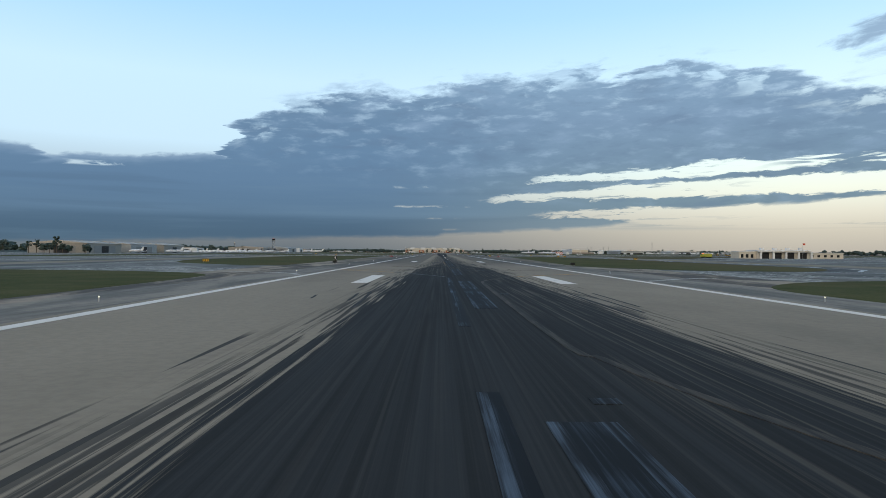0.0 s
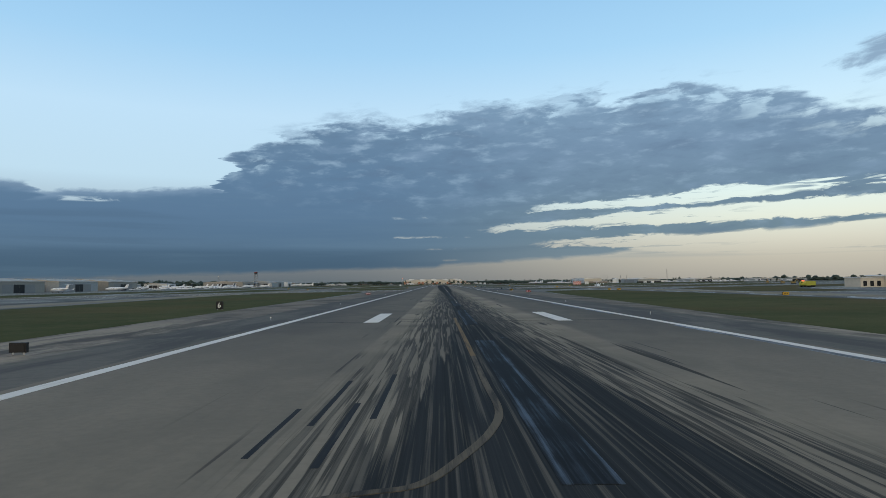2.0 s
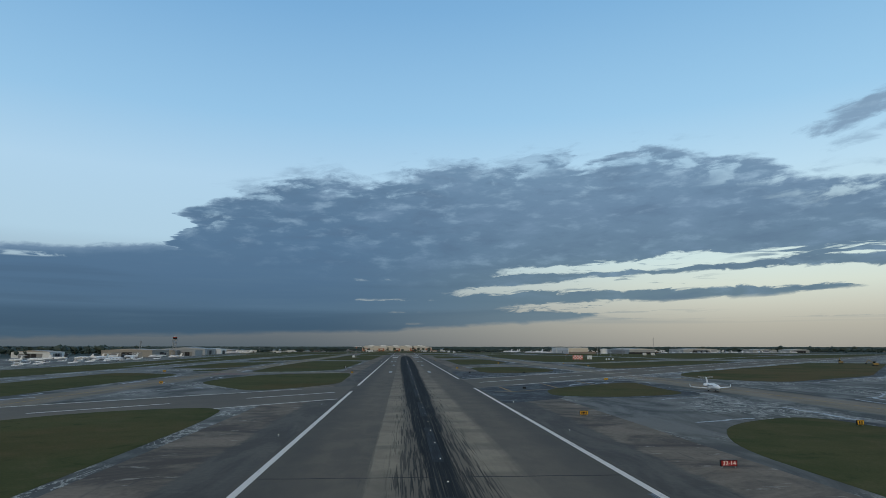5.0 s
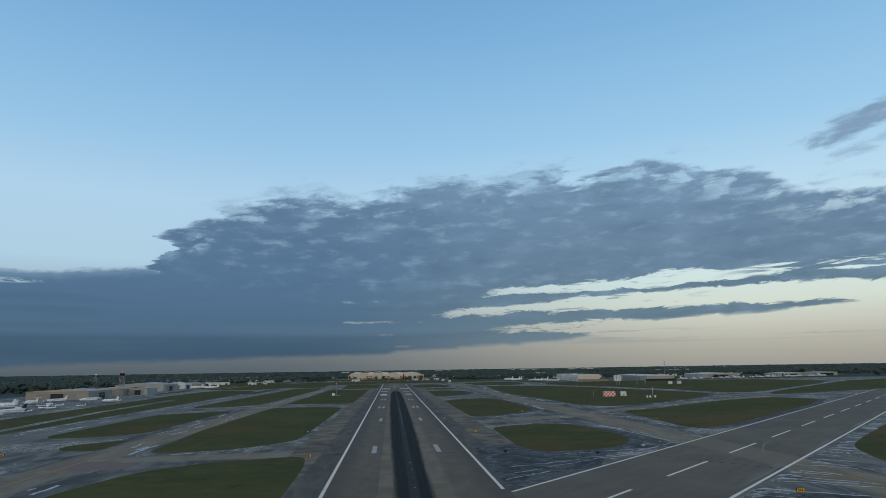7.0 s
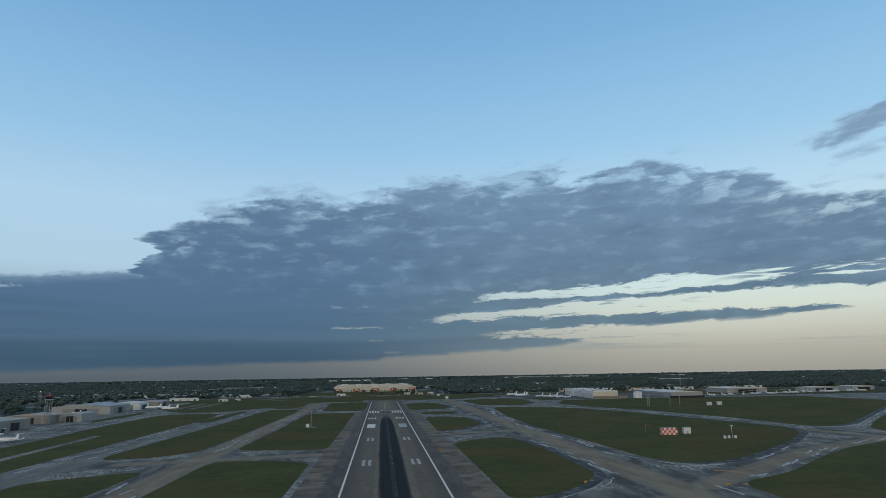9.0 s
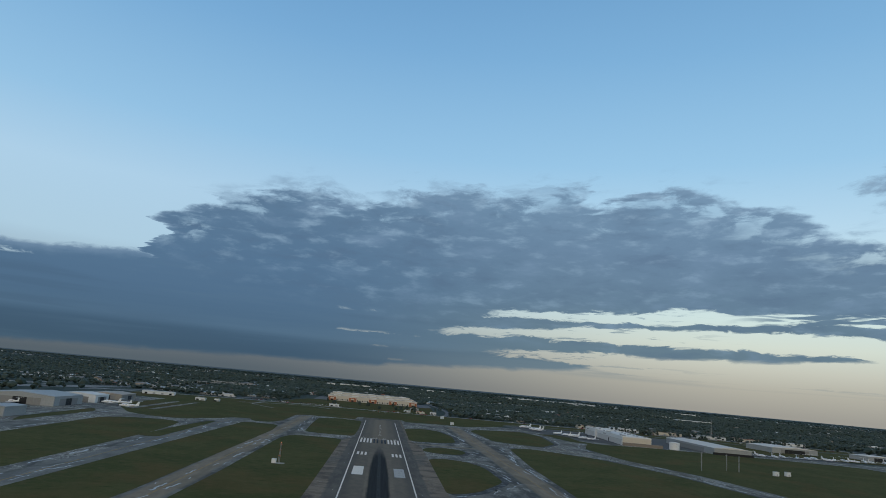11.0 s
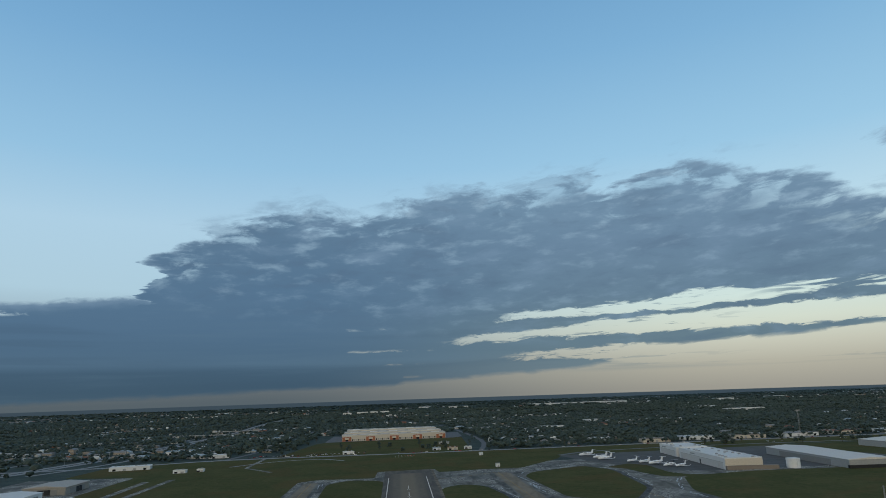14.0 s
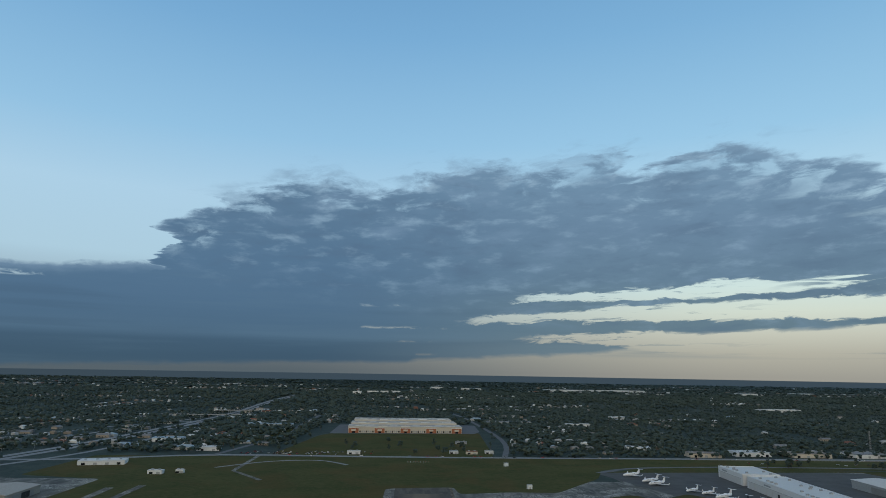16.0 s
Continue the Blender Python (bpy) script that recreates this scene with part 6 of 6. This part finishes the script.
def clumps(centres, sizes, flat=0.8, jitter=0.3):
    """Many uneven leaf clumps as one array of vertices and faces."""
    count = len(centres)
    v = BALL_V[None] * (1 + nrng.uniform(-jitter, jitter, (count, len(BALL_V), 1)))
    v = v * sizes[:, None, None] * np.array([1, 1, flat])[None, None]
    turn = nrng.uniform(0, math.tau, count)
    c, s = np.cos(turn)[:, None], np.sin(turn)[:, None]
    v = np.stack([v[..., 0] * c - v[..., 1] * s, v[..., 0] * s + v[..., 1] * c, v[..., 2]], -1) + centres[:, None]
    f = BALL_F[None] + (np.arange(count) * len(BALL_V))[:, None, None]
    return v.reshape(-1, 3) * S, f.reshape(-1, 3)


def array_object(name, verts, faces, mat, parent=None):
    me = bpy.data.meshes.new(name)
    me.from_pydata(verts.tolist(), [], faces.tolist())
    me.materials.append(mat)
    ob = new(name, me)
    if parent is not None:
        ob.parent = parent
    return ob


def make_tree(label, height, spread, number):
    tree = empty("tree", label, "tree", "trees round the airfield")
    bm = bmesh.new()
    rod(bm, (0, 0, 0), (0.1, 0, height * 0.5), 0.32)
    for k in range(4):
        a = k * 1.7
        rod(bm, (0, 0, height * (0.3 + 0.05 * k)), (spread * 0.45 * math.cos(a), spread * 0.45 * math.sin(a), height * 0.65), 0.14, 5)
    part("trunk", bm, BARK, tree)
    a, r, z = nrng.uniform(0, math.tau, number), spread * np.sqrt(nrng.uniform(0, 1, number)) * 0.75, nrng.uniform(0.42, 0.95, number)
    r = r * np.sqrt(np.clip(1.25 - z, 0.05, 1))
    centres = np.stack([r * np.cos(a), r * np.sin(a), z * height], 1)
    v, f = clumps(centres, nrng.uniform(0.16, 0.34, number) * spread, 0.8)
    array_object("crown", v, f, LEAF, tree)
    return tree


kinds = [make_tree("dark green broadleaf tree with a dense crown", 10, 6.0, 26), make_tree("tall dark tree with a narrow crown", 14, 4.5, 24), make_tree("low spreading dark green tree", 7, 6.0, 22)]
spots = []
for k in range(70):
    spots.append((rng.uniform(-560, 900), rng.uniform(2206, 2300)))
for k in range(60):
    spots.append((rng.uniform(-330, -200) if k % 2 else rng.uniform(140, 420), rng.uniform(2330, 2700)))
for k in range(24):
    spots.append((rng.uniform(-150, 90), rng.uniform(2206, 2380)))
for k in range(60):
    spots.append((rng.uniform(-700, -490), rng.uniform(500, 2100)))
for k in range(11):
    spots.append((rng.uniform(-385, -345), rng.uniform(585, 645)))
for k in range(30):
    spots.append((rng.uniform(480, 1000), rng.uniform(2070, 2140)))
placed = 0
for x, y in spots:
    if -185 < x < 120 and 2205 < y < 2600 and rng.random() < 0.75:
        continue
    kind = placed % 3
    m = at(x, y, 0, rng.uniform(0, 360))
    if placed < 3:
        kinds[kind].matrix_basis = m
    else:
        copy_thing(kinds[kind], m @ Matrix.Scale(rng.uniform(0.75, 1.25), 4))
    placed += 1

# far woods as one mass: small clumps near, larger further off
def keep_out(x, y):
    """Roads, fields, yards and the large roofs stay clear of the woods."""
    clear = (x > -215) & (x < 145) & (y < 2775) | (x > 390) & (x < 1040) & (y < 2200) | (x > -330) & (x < -200) & (y < 2290)
    for points, width in ROADS:
        for (ax, ay), (bx, by) in zip(points, points[1:]):
            dx, dy = bx - ax, by - ay
            k = np.clip(((x - ax) * dx + (y - ay) * dy) / (dx * dx + dy * dy), 0, 1)
            clear = clear | (np.hypot(x - ax - k * dx, y - ay - k * dy) < width / 2 + 7)
    return clear


def groves(x, y):
    """Where the crowns stand close (high) and where streets and lawns open (low)."""
    broad = np.sin(x * 0.0061 + 2.1 * np.sin(y * 0.0023 + 0.4)) * np.sin(y * 0.0049 + 1.7 * np.sin(x * 0.0031))
    street = np.minimum(np.abs(np.sin(y * 0.026 + 0.8 * np.sin(x * 0.002))), np.abs(np.sin(x * 0.0125 + 0.7 * np.sin(y * 0.0017))))
    return 0.55 * broad + 0.9 * np.clip(street, 0, 0.5)


cv, cf, base = [], [], 0
for y0, y1, half, number, size in ((2200, 2700, 1500, 17000, 3.7), (2700, 3600, 2400, 27000, 4.6), (3600, 5200, 3800, 22000, 7.0), (5200, 9300, 6500, 12000, 15), (900, 2200, 2600, 5000, 6.5)):
    x, y = nrng.uniform(-half, half, number), nrng.uniform(y0, y1, number)
    if y0 < 2000:
        x = np.where(x < 0, np.minimum(x, -520) - nrng.uniform(0, 300, number), np.maximum(x, 1050) + nrng.uniform(0, 900, number))
    thick = groves(x, y) + nrng.uniform(-0.25, 0.25, number)
    ok = ~keep_out(x, y) & (thick > -0.08)
    x, y, thick = x[ok], y[ok], thick[ok]
    sizes = size * nrng.uniform(0.5, 1.2, len(x)) * (0.8 + 0.5 * np.clip(thick, 0, 0.8))
    z = np.minimum(sizes * (0.95 if size < 9 else 0.5), 6) * nrng.uniform(0.8, 2.1 if y0 == 2200 or y0 == 900 else 1.4, len(x))
    v, f = clumps(np.stack([x, y, z], 1), sizes, 0.72 if size < 10 else 0.4, 0.4)
    cv.append(v), cf.append(f + base)
    base += len(v)
woods = array_object("woods", np.concatenate(cv), np.concatenate(cf), LEAF)
tagged(woods, "dark green suburban woods stretching to the horizon", "woods", kind="stuff")

# ---- houses and roofs among the trees ----
ROOFS = [plain("roof_white", (0.5, 0.51, 0.51), 0.6, vary=0.06), plain("roof_grey", (0.2, 0.205, 0.21), 0.7), plain("roof_tan", (0.22, 0.19, 0.16), 0.8), plain("roof_red", (0.2, 0.09, 0.06), 0.8), plain("roof_blue", (0.28, 0.35, 0.4), 0.6)]
WALLS = [plain("house_white", (0.46, 0.46, 0.44), 0.8, vary=0.05), plain("house_buff", (0.32, 0.28, 0.23), 0.8, vary=0.08)]


def make_house(label, w_, d_, h_, wall, roof, hip=True):
    house = empty("house", label, "house", "houses among the trees")
    part("wall", box(bmesh.new(), -w_ / 2, w_ / 2, -d_ / 2, d_ / 2, 0, h_), wall, house)
    bm = bmesh.new()
    o, top, run = 0.5, h_ + min(w_, d_) * 0.24, (w_ / 2 - (d_ / 2 if hip else -0.4))
    v = [bm.verts.new(c) for c in ((-w_ / 2 - o, -d_ / 2 - o, h_), (w_ / 2 + o, -d_ / 2 - o, h_), (w_ / 2 + o, d_ / 2 + o, h_), (-w_ / 2 - o, d_ / 2 + o, h_), (-run, 0, top), (run, 0, top))]
    for f in ((0, 1, 5, 4), (1, 2, 5), (2, 3, 4, 5), (3, 0, 4), (3, 2, 1, 0)):
        bm.faces.new([v[i] for i in f])
    part("roof", bm, roof, house)
    for k in range(2):
        x = -w_ / 4 + k * w_ / 2
        part("window", box(bmesh.new(), x - 0.8, x + 0.8, -d_ / 2 - 0.05, -d_ / 2 - 0.005, 1.0, 2.2), GLASS_DARK, house)
    part("door", box(bmesh.new(), -0.5, 0.5, -d_ / 2 - 0.06, -d_ / 2 - 0.005, 0, 2.1), DARK, house)
    return house


house_kinds = []
for i in range(5):
    house_kinds.append(make_house(("white", "grey", "tan", "red", "blue-grey")[i] + "-roofed low house among dark trees", 20 + 2 * i, 11 + i, 4.2, WALLS[i % 2], ROOFS[i], i != 1))
done = 0
while done < 124:
    x, y = (rng.uniform(-620, -215) if done % 3 == 0 else rng.uniform(-1000, 1500)), rng.uniform(2215, 3300)
    if bool(keep_out(np.array(x), np.array(y))) or (-230 < x < 150):
        continue
    kind = done % 5 if done < 5 else rng.choice((0, 0, 0, 1, 1, 2, 2, 3, 4))
    m = at(x, y, 1.5 if done >= 5 else 0, rng.choice((0, 90)) + rng.uniform(-12, 12))
    if done < 5:
        house_kinds[kind].matrix_basis = m
    else:
        copy_thing(house_kinds[kind], at(x, y, 0, rng.choice((0, 90)) + rng.uniform(-12, 12)) @ Matrix.Scale(rng.uniform(0.62, 1.05), 4))
    done += 1


def make_block(label, w_, d_, h_, wall, roof, x, y, turn=0.0, name="commercial_building"):
    """A flat-roofed low building with a parapet, bays and roof units."""
    block = empty(name, label, "building")
    part("wall", box(bmesh.new(), -w_ / 2, w_ / 2, -d_ / 2, d_ / 2, 0, h_), wall, block)
    part("roof", box(bmesh.new(), -w_ / 2 - 0.3, w_ / 2 + 0.3, -d_ / 2 - 0.3, d_ / 2 + 0.3, h_, h_ + 0.5), roof, block)
    bays = min(8, max(2, int(w_ / 14)))
    for k in range(bays):
        a = -w_ / 2 + w_ * (k + 0.5) / bays
        part("bay", box(bmesh.new(), a - 2.2, a + 2.2, -d_ / 2 - 0.08, -d_ / 2 - 0.005, 0.2, h_ * 0.6), GLASS_DARK if k % 3 == 0 else WALL_GREY, block)
        part("roof_unit", box(bmesh.new(), a - 1.4, a + 1.4, -1.2, 1.2, h_ + 0.5, h_ + 1.7), WALL_GREY, block)
    return place(block, x, y, 0, turn)


make_block("white single-storey building by the road", 20, 9, 4.5, WALL_WHITE, BIG_ROOF, -98, 2211, 4)
make_block("white shed by the airport fence", 17, 9, 4, WALL_WHITE, BIG_ROOF, -316, 2006)
make_block("small white shed by the airport fence", 9, 7, 3.5, WALL_WHITE, BIG_ROOF, -290, 2014)
make_block("pale long building by the highway", 56, 24, 5, WALL_WHITE, BIG_ROOF, -413, 2083, 12)
make_block("blue-grey roofed building among trees", 50, 30, 6, WALL_WHITE, ROOFS[4], -430, 2362, 10)
make_block("long building with a blue-grey roof", 100, 30, 8, WALL_GREY, ROOFS[4], -320, 2655, 0)
make_block("white roofed shed beside the highway", 34, 22, 5, WALL_WHITE, BIG_ROOF, -324, 2240, 6)
make_block("red-roofed building by the road", 18, 10, 4, WALL_CREAM, ROOFS[3], 84, 2226)
make_block("white and blue building by the road", 14, 10, 4, WALL_WHITE, ROOFS[4], 56, 2229)
make_block("grey building behind the road", 20, 10, 4, WALL_GREY, ROOFS[1], 78, 2366)
make_block("small white building behind the road", 13, 9, 4, WALL_WHITE, ROOFS[0], 112, 2232)
make_block("white-roofed building among dark trees", 44, 26, 5, WALL_WHITE, BIG_ROOF, 372, 2305, -12)
make_block("tan industrial building behind the hangars", 50, 26, 6, WALL_CREAM, ROOFS[2], 451, 2224)
make_block("white industrial building behind the hangars", 58, 34, 6, WALL_WHITE, ROOFS[0], 537, 2246)
make_block("tan industrial building behind the hangars", 62, 38, 6, WALL_CREAM, ROOFS[2], 628, 2238)
make_block("white industrial building behind the hangars", 66, 36, 6, WALL_WHITE, ROOFS[1], 729, 2240, 5)
make_block("red-roofed industrial building behind the hangars", 60, 34, 6, WALL_CREAM, ROOFS[3], 825, 2253, 5)
make_block("white industrial building behind the hangars", 60, 40, 6, WALL_WHITE, ROOFS[0], 921, 2244)
make_block("long grey building among dark trees", 110, 26, 7, WALL_GREY, ROOFS[1], 230, 2815)
make_block("low white building among dark trees", 60, 20, 6, WALL_WHITE, ROOFS[0], 394, 2783)
make_block("white roofed building in the woods", 150, 40, 9, WALL_WHITE, BIG_ROOF, 1335, 3550)
make_block("white roofed building in the woods", 50, 30, 8, WALL_WHITE, BIG_ROOF, 576, 3033, 20)
for x, y, w_ in ((-298, 4718, 46), (-221, 4840, 60), (-159, 4867, 44), (-97, 4895, 52)):
    make_block("far white office block above the woods", w_, 30, 15, WALL_WHITE, BIG_ROOF, x, y)
for x, y, w_ in ((1085, 5850, 300), (1420, 5930, 330), (1620, 5900, 120), (2260, 5550, 130), (2800, 5800, 160), (420, 5900, 140), (180, 6100, 90)):
    make_block("far long white warehouse roof above the woods", w_, 70, 12, WALL_WHITE, BIG_ROOF, x, y)
# bridges and gantries along the highway
for x, y, w_, turn in ((-530, 2930, 150, 8), (-515, 3120, 130, 4)):
    bridge = empty("bridge", "grey concrete road bridge over the highway", "bridge")
    part("deck", box(bmesh.new(), -w_ / 2, w_ / 2, -5, 5, 5.5, 6.6), LIGHT_ROAD, bridge)
    for side in (-5, 5):
        part("parapet", box(bmesh.new(), -w_ / 2, w_ / 2, side - 0.2, side + 0.2, 6.605, 7.5), WALL_GREY, bridge)
    for k in range(4):
        px = -w_ * 0.36 + w_ * 0.24 * k
        part("pier", box(bmesh.new(), px - 0.7, px + 0.7, -3.5, 3.5, 0, 5.495), WALL_GREY, bridge)
    place(bridge, x, y, 0, turn)
pole = empty("street_lamp", "tall grey highway lamp post with two arms", "lamp post", "lamp posts along the highway")
part("pole", rod(bmesh.new(), (0, 0, 0), (0, 0, 12), 0.14), METAL, pole)
for side in (-1, 1):
    part("arm", rod(bmesh.new(), (0, 0, 11.6), (side * 2.4, 0, 12.2), 0.08), METAL, pole)
    part("lamp_head", box(bmesh.new(), side * 2.6 - 0.5, side * 2.6 + 0.5, -0.2, 0.2, 12.1, 12.35), WALL_WHITE, pole)
for k in range(22):
    y = 2130 + 60 * k
    m = at(float(np.interp(y, [2091, 2307, 2551, 2803, 3181, 3768], [-579, -541, -525, -511.5, -512, -558])), y, 0.0, 0)
    if k == 0:
        pole.matrix_basis = m
    else:
        copy_thing(pole, m)

# pale roofs too far and small to tell apart
bv, bf, base = [], [], 0
xs, ys, ways = [], [], []
for street in range(180):
    y = 2260 + 5600 * nrng.uniform() ** 2.1
    x = nrng.uniform(-0.78, 0.95) * (y - 300)
    heading = nrng.choice((0.0, 0.0, 0.0, 1.57)) + nrng.uniform(-0.15, 0.15)
    for k in range(int(nrng.integers(6, 18))):
        step = 27 * k * (1 + max(0, y - 3000) / 6000)
        xs.append(x + step * math.cos(heading) + nrng.uniform(-8, 8))
        ys.append(y + step * math.sin(heading) + nrng.uniform(-8, 8))
        ways.append(heading)
x, y, ways = np.array(xs), np.array(ys), np.array(ways)
ok = ~keep_out(x, y) & ((x < -240) | (x > 170) | (y > 2790))
x, y, ways = x[ok], y[ok], ways[ok]
unit = np.array([(a, b, c) for c in (0, 1) for a, b in ((-0.5, -0.5), (0.5, -0.5), (0.5, 0.5), (-0.5, 0.5))] + [(-0.3, 0, 1.4), (0.3, 0, 1.4)])
quads = [(0, 1, 5, 4), (1, 2, 6, 5), (2, 3, 7, 6), (3, 0, 4, 7), (4, 5, 9, 8), (6, 7, 8, 9)]
tris = [(5, 6, 9), (7, 4, 8)]
verts, faces = [], []
for i in range(len(x)):
    big = 1 + max(0, (y[i] - 2800)) / 4500
    size = np.array([nrng.uniform(8, 17) * big, nrng.uniform(6, 10) * big, nrng.uniform(3.6, 5.2) + 2.5 * (big - 1)])
    turn = ways[i] + nrng.uniform(-0.2, 0.2)
    p = unit * size
    p = np.stack([p[:, 0] * math.cos(turn) - p[:, 1] * math.sin(turn) + x[i], p[:, 0] * math.sin(turn) + p[:, 1] * math.cos(turn) + y[i], p[:, 2]], 1)
    faces += [[q + len(verts) for q in f] for f in (*quads, *tris)]
    verts += p.tolist()
me = bpy.data.meshes.new("far_roofs")
me.from_pydata([[c * S for c in v] for v in verts], [], faces)


def roofs_look(n, bsdf, p):
    pick = n.add("ShaderNodeNewGeometry").outputs["Random Per Island"]
    n.put(bsdf.inputs["Base Color"], n.ramp(pick, [(0.0, (0.6, 0.62, 0.62)), (0.16, (0.36, 0.37, 0.37)), (0.4, (0.21, 0.21, 0.205)), (0.66, (0.22, 0.19, 0.155)), (0.82, (0.12, 0.13, 0.135)), (0.95, (0.2, 0.1, 0.07))], "CONSTANT"))
    bsdf.inputs["Roughness"].default_value = 0.7


me.materials.append(material("pale_roofs", roofs_look))
far = tagged(new("distant_roofs", me), "scattered pale roofs among far dark woods", "roofs", kind="stuff")

# ---- cars ----
CAR_PAINT = [plain("car_white", (0.7, 0.7, 0.7), 0.3, vary=0.02), plain("car_dark", (0.03, 0.03, 0.035), 0.3), plain("car_silver", (0.4, 0.41, 0.42), 0.3, 0.4), plain("car_red", (0.35, 0.03, 0.03), 0.3)]


def make_car(label, paint):
    car = empty("car", label, "car", "cars along the road")
    part("body", box(bmesh.new(), -2.2, 2.2, -0.9, 0.9, 0.35, 0.95), paint, car)
    bm = bmesh.new()
    v = [bm.verts.new(c) for c in ((-1.5, -0.85, 0.95), (1.2, -0.85, 0.95), (1.2, 0.85, 0.95), (-1.5, 0.85, 0.95), (-1.1, -0.7, 1.5), (0.5, -0.7, 1.5), (0.5, 0.7, 1.5), (-1.1, 0.7, 1.5))]
    for f in ((4, 5, 6, 7), (0, 1, 5, 4), (1, 2, 6, 5), (2, 3, 7, 6), (3, 0, 4, 7)):
        bm.faces.new([v[i] for i in f])
    part("cabin", bm, GLASS_DARK, car)
    for x in (-1.4, 1.4):
        for y in (-0.8, 0.8):
            part("wheel", lathe([(-0.12, 0.33, 0), (0.12, 0.33, 0)], 8), TYRE, car).matrix_basis = at(x, y, 0.33)
    return car


cars = [make_car(colour + " car on the road by the airfield", CAR_PAINT[i]) for i, colour in enumerate(("white", "dark", "silver", "red"))]
for k in range(110):
    if k < 30:
        m = at(rng.uniform(-200, 900), 2184 + rng.choice((0, 5)), 0.13, rng.choice((0, 180)))
    elif k < 46:
        m = at(-190 + rng.uniform(-90, 60), 2200 + rng.uniform(0, 26), 0.06, rng.choice((0, 90)))
    elif k < 60:
        m = at(rng.uniform(430, 1000), rng.uniform(2120, 2165), 0.05, rng.choice((0, 90, 30)))
    else:
        m = at(rng.uniform(-262, -70), 2203 + 6.5 * rng.randrange(6), 0.0, rng.choice((88, 90, 92)))
    if k < 4:
        cars[k].matrix_basis = m
    else:
        copy_thing(cars[rng.choice((0, 0, 1, 2, 3))], m)
